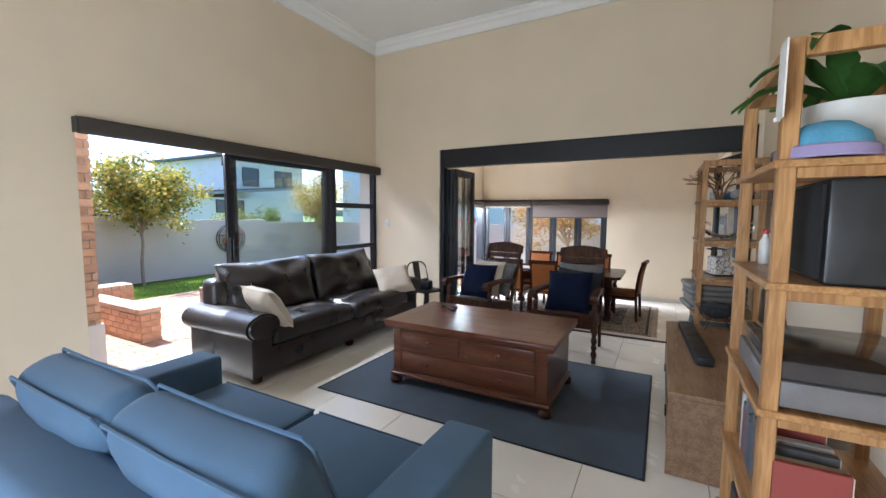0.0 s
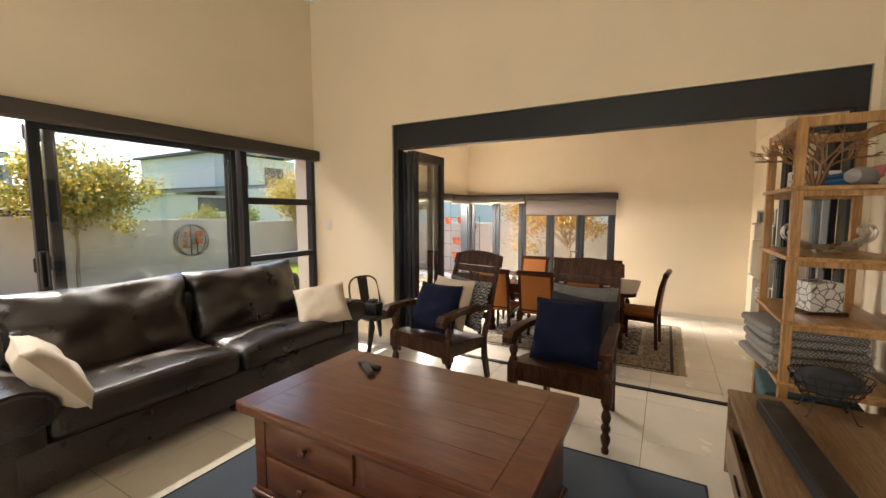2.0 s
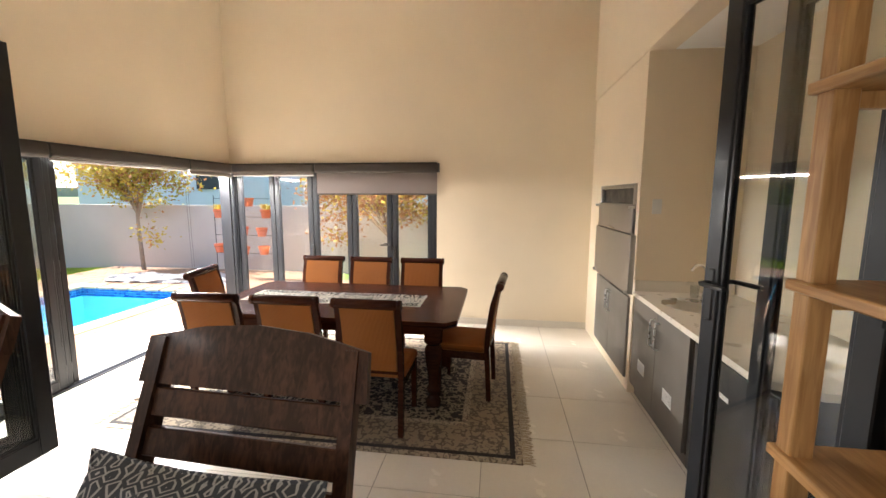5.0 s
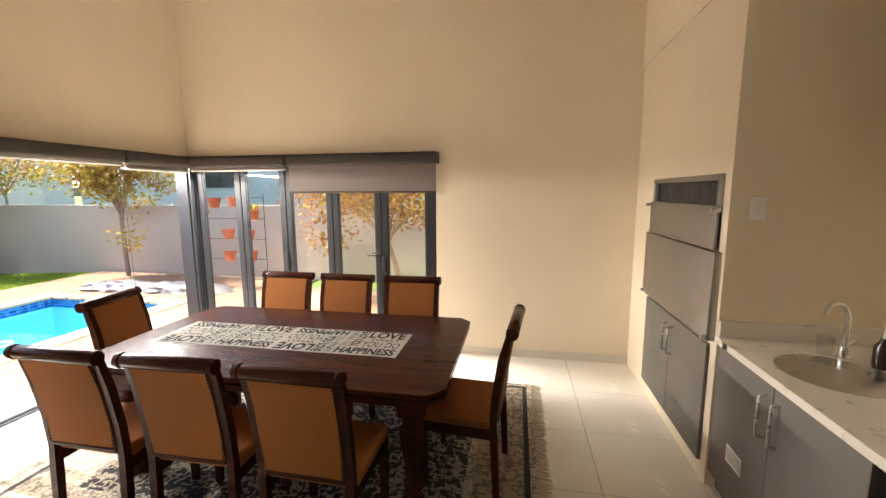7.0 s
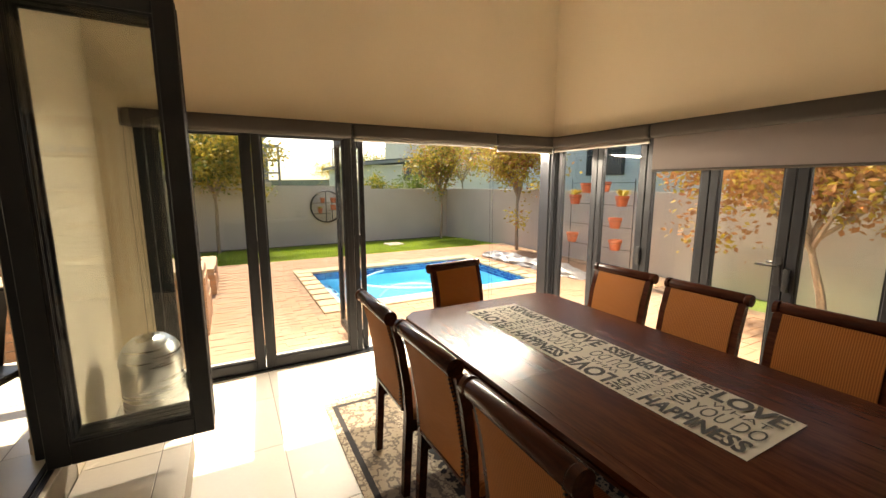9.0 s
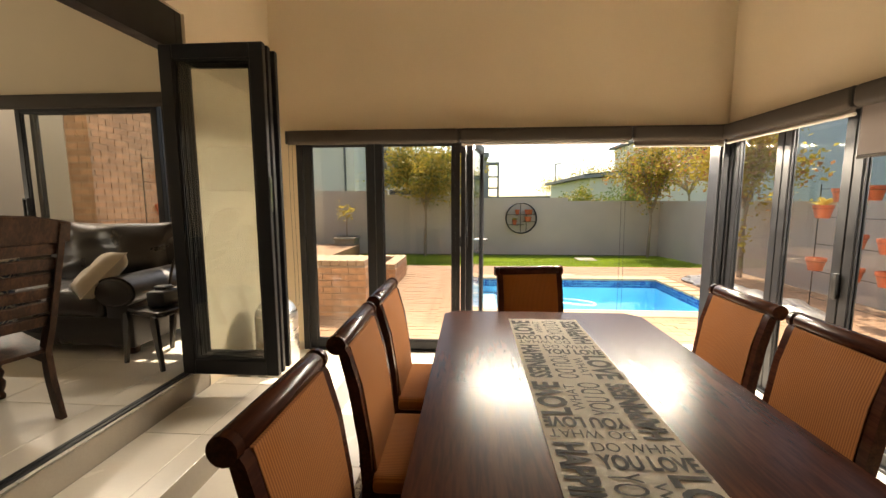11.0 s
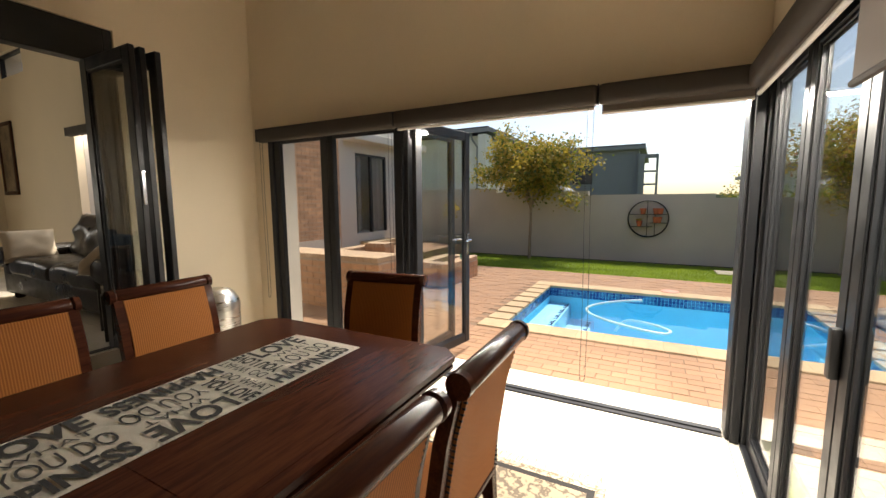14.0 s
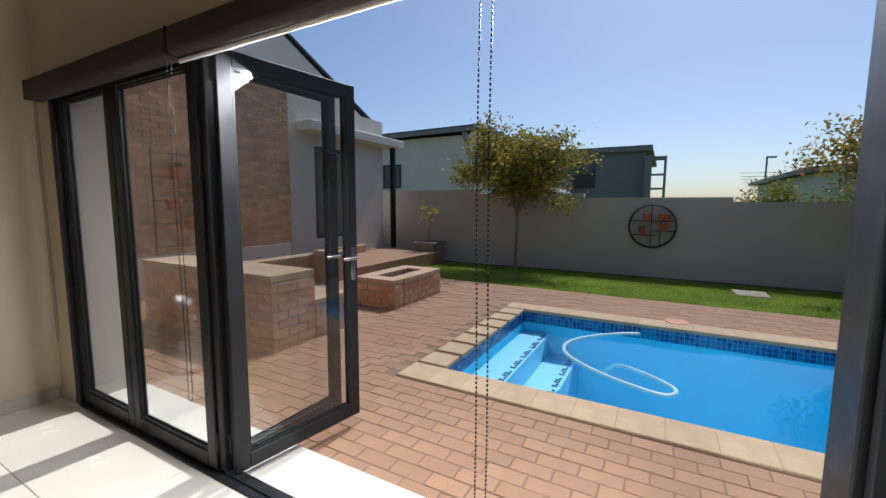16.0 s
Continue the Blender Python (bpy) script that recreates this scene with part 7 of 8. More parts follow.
tree("tree", "young tree with russet autumn leaves beside the side wall", (-2.0, 11.5, -0.1), 1.15, (-2.5, 11.5, 1.75), (1.35, 0.8, 0.8), (LEAF_R, LEAF_R, LEAF_Y), 7000, 4, 0.085, (-0.25, 0.0))


def flower_pot(parent, at, r, h, plant, seed):
    """A tapered clay pot with a rim, sunk in a rack; plant: leaf length or 0."""
    p = part("flower_pot", Shape().lathe([(r * 0.68, 0), (r * 0.92, h * 0.74), (r, h * 0.74), (r, h), (r * 0.86, h), (r * 0.8, h * 0.8), (0.001, h * 0.8)], at, 16), TERRA, parent, "terracotta flower pot")
    if plant:
        rr = random.Random(seed)
        s = Shape()
        for k in range(26):
            a, up = rr.uniform(0, 6.28), rr.uniform(0.5, 1.3)
            d = Vector((math.cos(a), math.sin(a), up)).normalized()
            w = Vector((-math.sin(a), math.cos(a), 0)) * plant * 0.10
            b0 = Vector(at) + Vector((0, 0, h * 0.8))
            m1, e1 = b0 + d * plant * 0.6, b0 + d * plant * 0.9 + Vector((math.cos(a), math.sin(a), -0.4)) * plant * 0.25
            v = [s.bm.verts.new(q) for q in (b0, m1 + w, e1, m1 - w)]
            s.bm.faces.new(v)
        part("foliage", s, LEAF_G if seed % 2 else LEAF_Y, p, "spreading green leaves")
    return p


def pot_rack(m, w, h, pots, label):
    """A wall rack of thin iron rods with pot rings."""
    t = thing("pot_rack", label, "pot rack", "iron pot racks", m)
    for x in (0, w):
        part("upright", Shape().tube([(x, 0, 0), (x, 0, h)], 0.007, 6), BLACKMETAL, t)
    for k in range(5):
        z = h * (0.08 + 0.22 * k)
        part("crossbar", Shape().tube([(0, 0, z), (w, 0, z)], 0.005, 6), BLACKMETAL, t)
    for k, (x, z, pl) in enumerate(pots):
        part("pot_ring", Shape().tube([(x + 0.108 * math.cos(2 * math.pi * i / 16), 0.09 + 0.108 * math.sin(2 * math.pi * i / 16), z + 0.13) for i in range(17)], 0.004, 5), BLACKMETAL, t)
        flower_pot(t, (x, 0.09, z), 0.115, 0.18, pl, k)
    return t


pot_rack(pose(-4.75, 11.9, -0.06, 0, 0, 180), 1.40, 1.75, [(0.17, 1.28, 0.26), (0.55, 1.52, 0), (1.22, 1.28, 0.24), (0.95, 1.50, 0), (0.70, 0.92, 0), (0.28, 0.90, 0), (1.25, 0.55, 0), (0.25, 0.52, 0), (0.70, 0.50, 0)], "freestanding iron rack of terracotta pots, some planted")
pot_rack(pose(-7.0, 1.945, 0.55), 0.95, 1.65, [(0.20, 1.35, 0), (0.62, 1.20, 0.2), (0.30, 0.85, 0.30), (0.70, 0.70, 0), (0.45, 0.40, 0.2)], "iron rack of terracotta pots on the brick wall")

# round wall planter
t = thing("wheel_planter", "round iron wall planter holding terracotta pots", "wall planter", at=pose(-12.99, 8.56, 0.92, 0, 0, 0))
for r0 in (0.47,):
    part("rim", Shape().tube([(0.06, r0 * math.cos(2 * math.pi * k / 48), r0 * math.sin(2 * math.pi * k / 48)) for k in range(49)], 0.014, 8), BLACKMETAL, t)
    part("rim", Shape().tube([(0.19, r0 * math.cos(2 * math.pi * k / 48), r0 * math.sin(2 * math.pi * k / 48)) for k in range(49)], 0.014, 8), BLACKMETAL, t)
for z, y0, y1 in ((-0.20, -0.40, 0.10), (0.12, -0.44, 0.43), (-0.10, 0.05, 0.44)):
    part("ledge", Shape().box((0.05, y0, z - 0.012), (0.20, y1, z), 0.003, 1), BLACKMETAL, t)
for y, z0, z1 in ((-0.02, -0.46, 0.46), (0.16, -0.42, 0.12)):
    part("upright", Shape().box((0.10, y - 0.008, z0), (0.13, y + 0.008, z1)), BLACKMETAL, t)
for k, (y, z, pl) in enumerate(((-0.20, -0.20, 0.16), (0.18, 0.12, 0), (-0.12, 0.12, 0), (0.25, -0.10, 0), (0.18, -0.10, 0), (0.28, 0.12, 0.0))):
    flower_pot(t, (0.125, y, z), 0.075, 0.15, pl, k)

# square stone planter with a small bare tree
STONEP = material("weathered_cast_stone", (0.30, 0.27, 0.22), 0.9, 0, 0.25, 6, 60, 0.4)
t = thing("stone_planter", "weathered square stone planter with a sparse small tree", "planter", at=pose(-12.2, 3.2, -0.2))
part("box", Shape().prism([(-0.27, 0.0), (0.27, 0.0), (0.31, 0.50), (-0.31, 0.50)], "y", -0.29, 0.29).box((-0.34, -0.33, 0.50), (0.34, 0.33, 0.57), 0.015, 2).box((-0.30, -0.30, 0.0), (0.30, 0.30, 0.07), 0.01, 1), STONEP, t)
part("relief_ring", Shape().tube([(0.30, 0.15 * math.cos(2 * math.pi * k / 24), 0.27 + 0.15 * math.sin(2 * math.pi * k / 24)) for k in range(25)], 0.015, 6), STONEP, t)
part("soil", Shape().box((-0.29, -0.28, 0.50), (0.29, 0.28, 0.575)), SOIL, t, "", False)
part("stem", Shape().tube([(0, 0, 0.55), (0.02, 0.0, 0.9), (0, 0.02, 1.25)], 0.015, 6), BARK, t)
r = random.Random(8)
s = Shape()
for k in range(90):
    p = Vector((r.gauss(0, 0.12), r.gauss(0, 0.12), 1.35 + r.gauss(0, 0.13)))
    d = Vector((r.gauss(0, 1), r.gauss(0, 1), r.gauss(0, 1))).normalized() * 0.09
    w = d.orthogonal() * 0.3
    s.bm.faces.new([s.bm.verts.new(q) for q in (p, p + d * 0.5 + w, p + d, p + d * 0.5 - w)])
part("foliage", s, LEAF_Y, t)

# rolled pool cover beside the side wall, manhole lid, lawn edging
t = thing("pool_cover", "crumpled silver pool cover heaped along the end of the pool", "pool cover")
COVER = material("silver_bubble_sheet", (0.46, 0.46, 0.47), 0.35, 0.3, 0.25, 9, 40, 0.5)
s = Shape()
n, q = 44, 14
heap = []
for i in range(n + 1):
    u = i / n
    swell = min(1.0, 6 * u, 5 * (1 - u)) ** 0.5 * (0.75 + 0.35 * noise.noise(Vector((u * 5, 1.7, 0))))
    row = []
    for j in range(q + 1):
        a = math.pi * j / q
        fold = 1 + 0.28 * noise.noise(Vector((u * 16, a * 2.2, 2.0))) + 0.14 * noise.noise(Vector((u * 38, a * 5, 7.0)))
        row.append(s.bm.verts.new((-8.15 + 2.95 * u, 11.26 + 0.16 * u - 0.30 * math.cos(a) * (0.5 + 0.5 * swell) * fold, GZ + 0.004 + 0.21 * math.sin(a) * swell * fold)))
    heap.append(row)
for p0, p1 in zip(heap, heap[1:]):
    for j in range(q):
        s.bm.faces.new((p0[j], p0[j + 1], p1[j + 1], p1[j]))
bmesh.ops.solidify(s.bm, geom=s.bm.faces[:], thickness=0.003)
part("sheet", s, COVER, t)
single("manhole_cover", Shape().box((-11.75, 9.95, -0.22), (-11.2, 10.45, -0.155), 0.01, 1), STONEP, "square concrete manhole cover in the lawn", "manhole cover")
s = Shape()
r = random.Random(6)
bed_pts = [(-12.95, -3 + 0.5 * k, 0.28 + 0.10 * noise.noise(Vector((k * 0.6, 0, 0)))) for k in range(32)]
for (x, y, w0), (x2, y2, w1) in zip(bed_pts, bed_pts[1:]):
    s.quad((x, y, -0.235), (x + w0, y, -0.235), (x2 + w1, y2, -0.235), (x2, y2, -0.235))
structure("soil_bed", s, SOIL, "dark soil strip at the foot of the boundary wall", "soil")
single("skimmer_lid", Shape().lathe([(0.13, 0), (0.13, 0.012), (0.11, 0.016)], (-8.35, 9.0, GZ + 0.006), 18), material("coral_plastic", (0.55, 0.22, 0.15), 0.5), "round coral skimmer lid on the paving", "lid")

# grass blades on the lawn
r = random.Random(11)
verts, fcs = [], []
for k in range(52000):
    x = -9.56 - 3.2 * r.random() ** 1.1
    y = r.uniform(3.6, 12.7)
    z = ground_z(x, y)
    h, a = r.uniform(0.02, 0.05), r.uniform(0, 6.28)
    dx, dy = 0.006 * math.cos(a), 0.006 * math.sin(a)
    lx, ly = r.gauss(0, 0.014), r.gauss(0, 0.014)
    n0 = len(verts)
    verts += [(x - dx, y - dy, z), (x + dx, y + dy, z), (x + lx, y + ly, z + h)]
    fcs.append((n0, n0 + 1, n0 + 2))
me = bpy.data.meshes.new("grass")
me.from_pydata(verts, [], fcs)
me.materials.append(GRASS)
tagged(new("grass", me), "short green lawn grass before the boundary wall", "grass", "", "stuff")

# ---- beyond the wall: houses, car, hedges, lamp post, cables ----
GREYH = material("slate_grey_plaster", (0.20, 0.20, 0.21), 0.85, 0, 0.06, 1.5, 60, 0.1)
DARKG = material("dark_window_glass", (0.03, 0.035, 0.04), 0.1, 0, 0.1, 2, 20, 0, rough_vary=0.03)


def house(name, label, lo, hi, wallmat, slope, windows, overhang=0.5):
    """A flat-roofed neighbour house with a mono-pitch roof sheet; windows on its face towards the garden (x+)."""
    t = thing(name, label, "house")
    x0, y0, z0 = lo
    x1, y1, z1 = hi
    part("wall", Shape().box(lo, hi), wallmat, t, "", False)
    part("roof", Shape().prism([(y0 - overhang, z1), (y1 + overhang, z1 + slope), (y1 + overhang, z1 + slope + 0.22), (y0 - overhang, z1 + 0.22)], "x", x0 - overhang, x1 + overhang), ROOF, t, "charcoal sheet roof", False)
    part("fascia", Shape().prism([(y0 - overhang - 0.02, z1 - 0.05), (y1 + overhang + 0.02, z1 + slope - 0.05), (y1 + overhang + 0.02, z1 + slope + 0.15), (y0 - overhang - 0.02, z1 + 0.15)], "x", x1 + overhang, x1 + overhang + 0.04), GREYH, t, "", False)
    for wy0, wy1, wz0, wz1 in windows:
        w = part("window", Shape().box((x1 - 0.02, wy0, wz0), (x1 + 0.02, wy1, wz1)).box((x1 - 0.02, (wy0 + wy1) / 2 - 0.03, wz0), (x1 + 0.05, (wy0 + wy1) / 2 + 0.03, wz1)), DARKG, t, "", False)
        part("frame", Shape().box((x1, wy0 - 0.06, wz0 - 0.06), (x1 + 0.06, wy1 + 0.06, wz0)).box((x1, wy0 - 0.06, wz1), (x1 + 0.06, wy1 + 0.06, wz1 + 0.06)).box((x1, wy0 - 0.06, wz0), (x1 + 0.06, wy0, wz1)).box((x1, wy1, wz0), (x1 + 0.06, wy1 + 0.06, wz1)), FRAME, w, "", False)
    return t


h1 = house("neighbour_house", "pale plastered single-storey house with a charcoal roof behind the wall", (-30, -14.0, -0.5), (-20, 0.95, 4.62), PLASTER_W, 0.12, [(-5.2, -3.2, 2.3, 3.35)])
part("downpipe", Shape().tube([(-19.6, 0.55, 4.7), (-19.6, 0.6, 4.4), (-19.93, 0.75, 4.05), (-19.93, 0.75, -0.5)], 0.05, 8), GREYH, h1)
part("corner_pier", Shape().box((-20.3, 0.96, -0.5), (-19.5, 1.35, 4.6)), PLASTER_W, h1, "", False)
house("neighbour_house", "slate grey flat-roofed house behind the wall", (-36, 1.6, -0.5), (-26, 7.75, 4.2), GREYH, 0.0, [(4.3, 5.3, 2.4, 3.6)], 0.3)
single("pergola_end", Shape().box((-26, 7.76, -0.5), (-25.5, 8.05, 3.85)).box((-26, 8.6, -0.5), (-25.8, 8.72, 3.85)).box((-26, 8.05, 3.65), (-25.8, 8.6, 3.85)).box((-26, 8.05, 2.9), (-25.9, 8.6, 3.0)).box((-26, 8.05, 2.2), (-25.9, 8.6, 2.3)), GREYH, "grey framed porch at the end of the grey house", "porch", smooth=False)
h3 = house("neighbour_house", "long white house with a low grey roof beyond the wall", (-40, 14.6, -0.5), (-27, 24.0, 2.9), PLASTER_W, 1.0, [(17, 19, 1.9, 2.7)])
house("neighbour_house", "two-storey pale blue-grey house far behind the wall", (-46, 22.5, -0.5), (-34, 31.0, 6.9), PLASTER_W, 0.3, [(24, 25.6, 4.4, 6.0), (27.5, 29.5, 4.4, 6.0)])
h4 = thing("neighbour_house", "pale blue-grey plastered house close behind the side wall", "house")
part("wall", Shape().box((-16.0, 17.5, -0.5), (6.0, 26, 5.2)), material("pale_blue_plaster", (0.42, 0.47, 0.53), 0.85, 0, 0.06, 1.2, 60, 0.1), h4, "", False)
part("roof", Shape().box((-16.5, 17.1, 5.2), (6.5, 26.5, 5.45)), ROOF, h4, "", False)
for x in (-11, -4.5, 1.0):
    part("window", Shape().box((x, 17.46, 1.9), (x + 1.6, 17.52, 3.0)), DARKG, h4, "", False)

# parked car behind the wall
t = thing("parked_car", "white family car parked behind the boundary wall", "car", at=pose(-15.2, 5.55, 0.25))
CARW = material("white_car_paint", (0.62, 0.63, 0.65), 0.25, 0, 0.03, 3, 60, 0, coat=0.6)
part("body", Shape().prism([(-2.0, 0.35), (2.0, 0.35), (2.05, 0.75), (1.95, 0.95), (1.1, 1.1), (-1.9, 1.15), (-2.05, 0.8)], "x", -0.85, 0.85), CARW, t)
part("cabin", Shape().prism([(-1.95, 1.1), (1.15, 1.1), (0.45, 1.62), (0.1, 1.7), (-1.3, 1.72), (-1.75, 1.6)], "x", -0.75, 0.75), CARW, t)
part("side_window", Shape().prism([(-1.7, 1.15), (0.95, 1.15), (0.40, 1.56), (-1.45, 1.6)], "x", 0.751, 0.756), DARKG, t, "", False)
for y in (-1.25, 1.3):
    for x in (-0.78, 0.78):
        w = part("wheel", Shape().lathe([(0.19, -0.09), (0.30, -0.09), (0.32, -0.05), (0.32, 0.05), (0.30, 0.09), (0.19, 0.09)], (0, 0, 0), 22, Matrix.Translation((x, y, 0.32)) @ pose(0, 0, 0, 0, 90, 0)), PLASTIC_B, t, "black tyre")
        part("rim", Shape().lathe([(0.001, -0.07), (0.19, -0.07), (0.19, 0.07), (0.001, 0.07)], (0, 0, 0), 16, Matrix.Translation((x, y, 0.32)) @ pose(0, 0, 0, 0, 90, 0)), STEEL, w)
shrub("shrub", "rounded green shrub behind the boundary wall", (-17.0, 11.55, 0.2), (0.85, 0.85, 1.85), (LEAF_G, LEAF_G, LEAF_Y), 4200, 22, 0.09)
shrub("shrub", "rounded green shrub behind the boundary wall", (-17.0, 13.3, 0.2), (0.95, 1.05, 1.9), (LEAF_G,), 4600, 23, 0.09)
tree("tree", "airy tree with pinkish leaves behind the boundary wall", (-15.5, 14.9, 0.2), 1.6, (-15.5, 14.9, 2.9), (1.5, 1.5, 1.3), (LEAF_Y, LEAF_R), 3200, 25, 0.08)
tree("tree", "distant thin tree behind the houses", (-48, 21.0, -0.5), 3.0, (-48, 21.0, 4.2), (3.0, 3.0, 1.8), (LEAF_G, LEAF_Y), 2200, 26, 0.22)
tree("tree", "distant thin tree behind the houses", (-60, 19.0, -0.5), 2.6, (-60, 19.0, 3.6), (2.4, 2.4, 1.3), (LEAF_Y,), 1400, 27, 0.22)
t = thing("street_lamp", "tall grey street lamp behind the houses", "street lamp", at=pose(-40, 15.0, -0.5))
part("mast", Shape().tube([(0, 0, 0), (0, 0, 5.4)], 0.06, 8), GREYH, t)
part("lamp_head", Shape().box((-0.1, -0.05, 5.38), (0.1, 0.55, 5.5), 0.03, 2), GREYH, t)
for z in (4.4, 4.8, 5.3):
    pts = [(-75, 18 + 8 * k, z + 0.9 - 0.10 * (4 - abs(k - 4)) + 0.05 * k) for k in range(9)]
    single("power_line", Shape().tube(pts, 0.03, 5), BLACKMETAL, "thin overhead power line far behind the houses", "power line", "power lines")
# far low hills and bush on the horizon
s = Shape()
hp = []
for k in range(61):
    a = radians(60 + k * 5)
    h = 6 + 5 * noise.noise(Vector((k * 0.35, 0, 0))) + 2 * noise.noise(Vector((k * 1.1, 3, 0)))
    hp.append((math.cos(a) * 420, math.sin(a) * 420, h))
for p, q_ in zip(hp, hp[1:]):
    s.quad((p[0], p[1], -2), (q_[0], q_[1], -2), q_, p)
structure("backdrop_hills", s, material("hazy_bush", (0.20, 0.20, 0.15), 0.95, 0, 0.3, 0.05, 1, 0), "low hazy bush line on the horizon", "backdrop")

# ---- floors ----
def tiled(name, x0, x1, y0, y1, z, label, ox=-0.245, oy=6.11, pitch=0.625, py=0.615, thick=0.012):
    """A grouted bed with one porcelain tile object for each tile."""
    bed = structure(name, Shape().box((x0, y0, z - 0.20), (x1, y1, z - 0.0025)), GROUT, label, "floor")
    shared = {}
    i0, j0 = math.floor((x0 - ox) / pitch), math.floor((y0 - oy) / py)
    for i in range(i0, math.ceil((x1 - ox) / pitch)):
        for j in range(j0, math.ceil((y1 - oy) / py)):
            a, b_ = max(x0, ox + i * pitch + 0.002), min(x1, ox + (i + 1) * pitch - 0.002)
            c, d = max(y0, oy + j * py + 0.002), min(y1, oy + (j + 1) * py - 0.002)
            if b_ - a < 0.02 or d - c < 0.02:
                continue
            key = (round(b_ - a, 3), round(d - c, 3))
            if key not in shared:
                shared[key] = mesh_of("floor_tile", Shape().box((-key[0] / 2, -key[1] / 2, -thick), (key[0] / 2, key[1] / 2, 0), 0.0015, 1), TILE, False)
            ob = new("floor_tile", shared[key])
            ob.parent = bed
            ob.location = ((a + b_) / 2, (c + d) / 2, z)
    return bed


tiled("floor_living", XL - 0.1, XR - 0.001, YB, YD - 0.004, LF, "glossy cream porcelain tiles")
tiled("floor_dining", XL - 0.1, 1.75, YD, 9.36, 0.0, "glossy cream porcelain tiles")
tiled("step_between_rooms", -2.86, 0.955, YD + 0.003, 5.63, 0.155, "cream tiled step down to the dining room")

# sill tiles outside the pool doors
sill = structure("sill_pool_door", Shape().box((-4.26, 5.3, -0.15), (-3.95, 9.5, -0.012), 0.004, 1), TILE, "pale tiled sill outside the pool doors", "sill")

# ---- brick paving: pieces near the doors are parts, the rest is joined ----
bed = structure("paving", Shape().box((-9.55, 3.0, -0.2), (-8.33, 12.75, GZ - 0.005)).box((-8.33, 1.96, -0.2), (-5.4, 6.9, GZ - 0.005)).box((-8.33, 10.87, -0.2), (-5.4, 12.75, GZ - 0.005)).box((-5.4, 1.4, -0.2), (-4.18, 12.75, GZ - 0.005)).box((-4.18, 9.5, -0.2), (0.0, 12.0, GZ - 0.005)), PAVERJ, "terracotta clay brick paving round the pool", "paving")
PISL = material("terracotta_paver_far", (0.315, 0.182, 0.108), 0.85, 0, 0.13, 7, 70, 0.3)
nd, ln, b = nodes_of(PISL)
gi, hs, mr = nd.new("ShaderNodeNewGeometry"), nd.new("ShaderNodeHueSaturation"), nd.new("ShaderNodeMapRange")
mr.inputs["To Min"].default_value, mr.inputs["To Max"].default_value = 0.91, 1.09
ln.new(gi.outputs["Random Per Island"], mr.inputs["Value"])
ln.new(mr.outputs[0], hs.inputs["Value"])
ln.new(b.inputs["Base Color"].links[0].from_socket, hs.inputs["Color"])
ln.new(hs.outputs[0], b.inputs["Base Color"])
pw, pl = 0.112, 0.225
one = mesh_of("paver", Shape().box((-pw / 2 + 0.0028, -pl / 2 + 0.0028, -0.03), (pw / 2 - 0.0028, pl / 2 - 0.0028, 0.0), 0.004, 1), PAVER, False)
verts, fcs, count = [], [], 0
r = random.Random(2)
nx = int((9.55 - 4.27) / pw)
cells = [(-4.27 - (i + 0.5) * pw, 1.5 + (j + 0.5 * (i % 2)) * pl) for i in range(nx) for j in range(int(11.2 / pl))]
cells += [(-4.2 + (i + 0.5) * pw, 9.62 + (j + 0.5 * (i % 2)) * pl) for i in range(37) for j in range(10)]
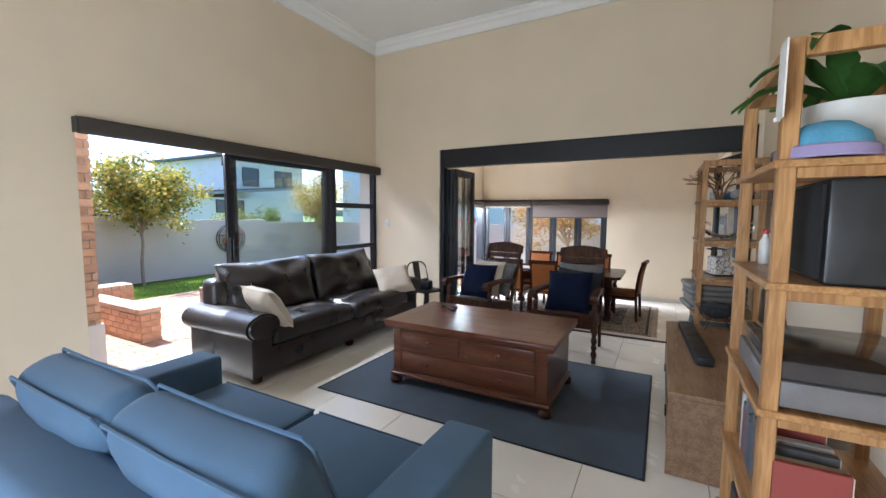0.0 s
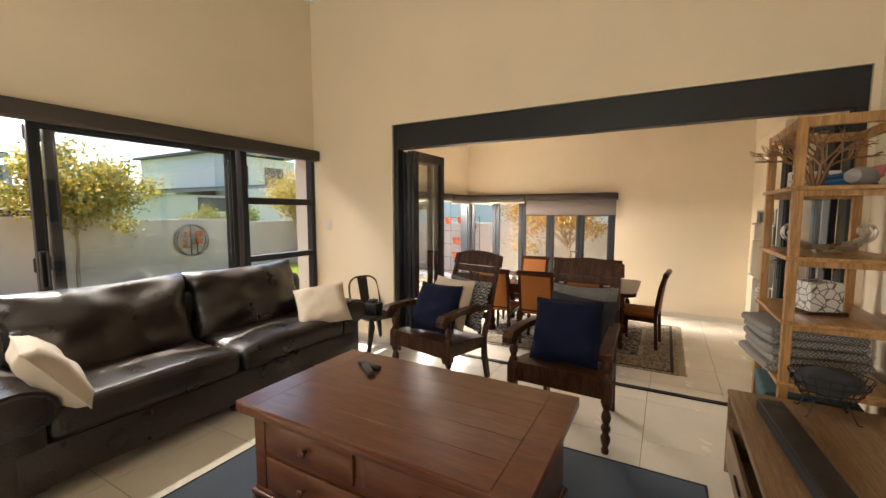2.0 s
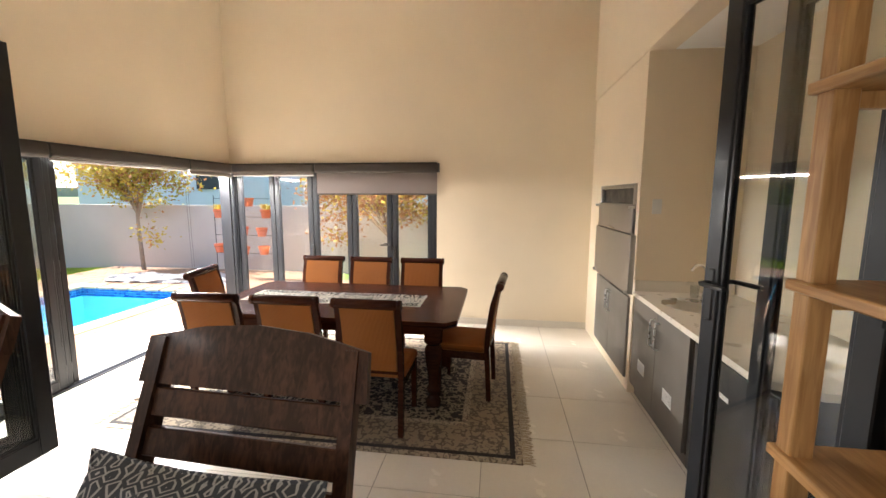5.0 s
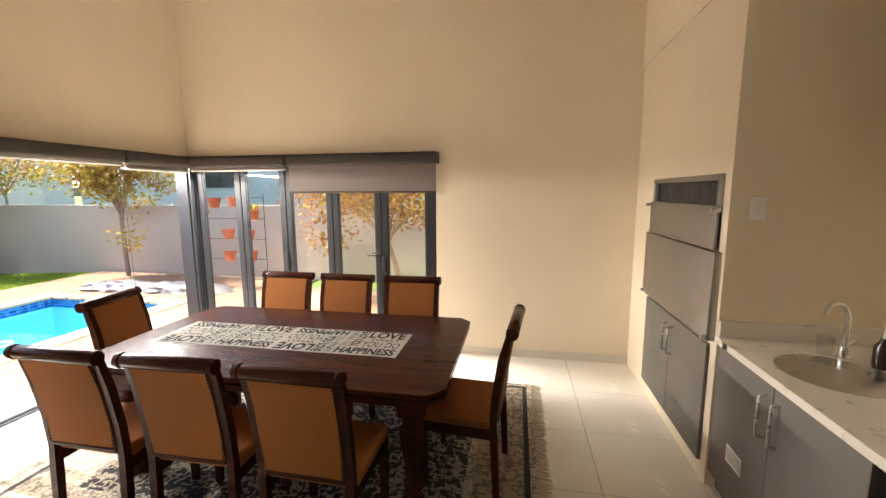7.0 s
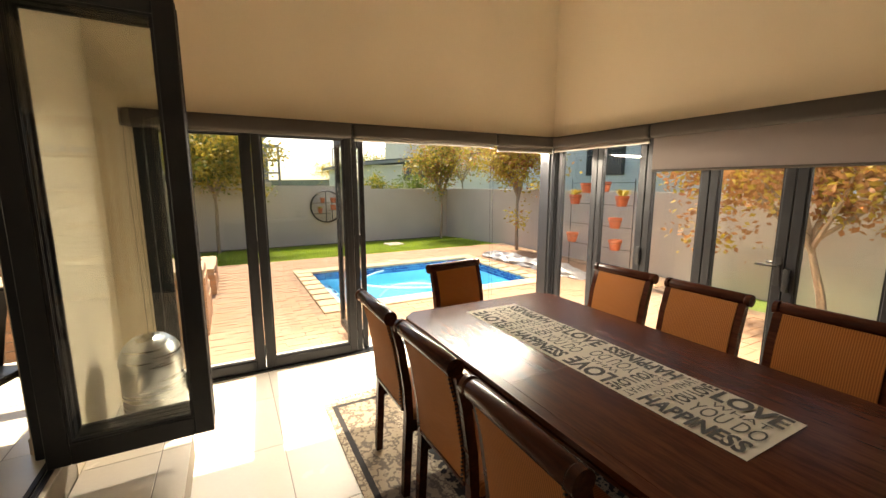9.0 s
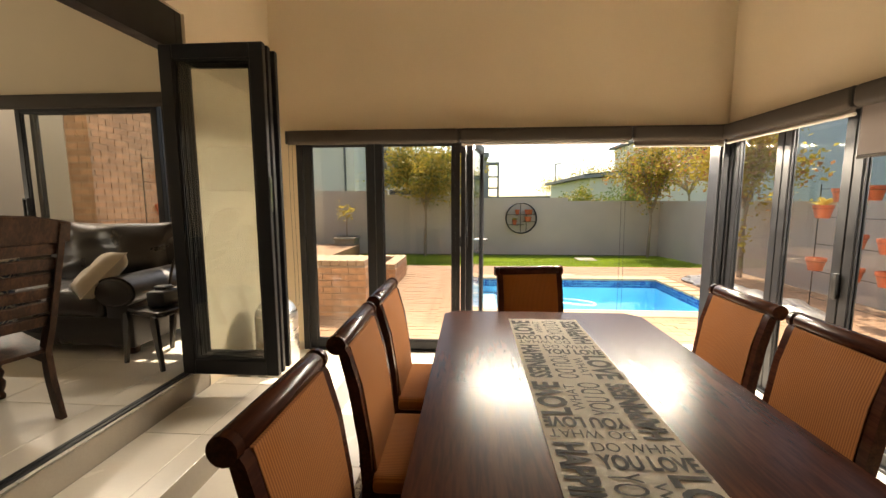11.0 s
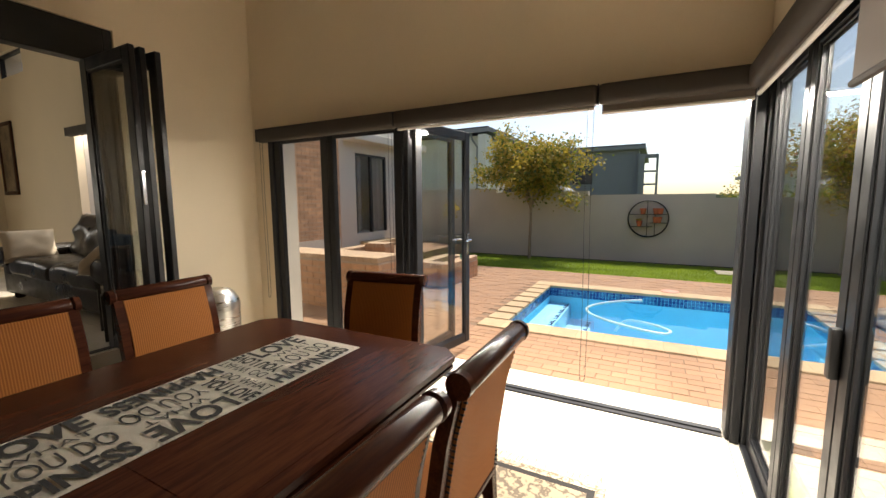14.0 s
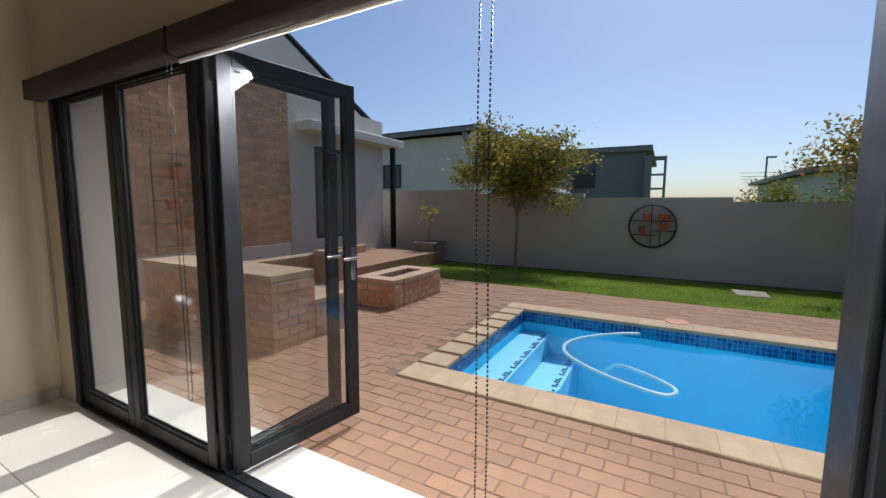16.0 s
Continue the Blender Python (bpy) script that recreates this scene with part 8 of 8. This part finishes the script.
for x, y in cells:
    if -8.35 < x < -5.39 and 6.88 < y < 10.9:
        continue
    if y < 3.1 and x < -8.2 or y < 2.05 and x < -5.1 or (-8.5 < x < -7.1 and 4.9 < y < 5.7) or (x < -8.5 and y < 3.7):
        continue
    z = GZ + r.uniform(-0.003, 0.002)
    if count < 300 and x > -5.39 and 6.6 < y < 9.3:
        ob = new("paver", one)
        ob.parent = bed
        ob.location = (x, y, z)
        ob.rotation_euler = (0, 0, r.uniform(-0.012, 0.012))
        count += 1
    else:
        n0 = len(verts)
        a, c = pw / 2 - 0.0028, pl / 2 - 0.0028
        verts += [(x - a, y - c, z - 0.03), (x + a, y - c, z - 0.03), (x + a, y + c, z - 0.03), (x - a, y + c, z - 0.03), (x - a, y - c, z), (x + a, y - c, z), (x + a, y + c, z), (x - a, y + c, z)]
        fcs += [tuple(n0 + k for k in f) for f in ((4, 5, 6, 7), (0, 1, 5, 4), (1, 2, 6, 5), (2, 3, 7, 6), (3, 0, 4, 7))]
me = bpy.data.meshes.new("far_pavers")
me.from_pydata(verts, [], fcs)
me.materials.append(PISL)
ob = new("far_pavers", me)
ob.parent = bed
ob["kind"] = "stuff"

# pool coping slabs
cop = structure("pool_coping", Shape().box((PX0 - 0.29, PY0 - 0.27, -0.16), (PX0 - 0.001, PY1 + 0.27, GZ - 0.006)).box((PX1 + 0.001, PY0 - 0.27, -0.16), (PX1 + 0.29, PY1 + 0.27, GZ - 0.006)).box((PX0, PY0 - 0.27, -0.16), (PX1, PY0 - 0.001, GZ - 0.006)).box((PX0, PY1 + 0.001, -0.16), (PX1, PY1 + 0.27, GZ - 0.006)), PAVERJ, "pale sandstone coping round the pool", "coping")
for x in (PX0 - 0.135, PX1 + 0.135):
    me = mesh_of("coping_slab", Shape().box((-0.15, -0.143, -0.03), (0.15, 0.143, 0.012), 0.006, 1), COPING, False)
    for k in range(14):
        ob = new("coping_slab", me)
        ob.parent = cop
        ob.location = (x, PY0 - 0.27 + (k + 0.5) * (PY1 - PY0 + 0.54) / 14, GZ)
for y in (PY0 - 0.125, PY1 + 0.125):
    me = mesh_of("coping_slab", Shape().box((-0.131, -0.14, -0.03), (0.131, 0.14, 0.012), 0.006, 1), COPING, False)
    for k in range(7):
        ob = new("coping_slab", me)
        ob.parent = cop
        ob.location = (PX0 + 0.02 + (k + 0.5) * (PX1 - PX0 - 0.04) / 7, y, GZ)
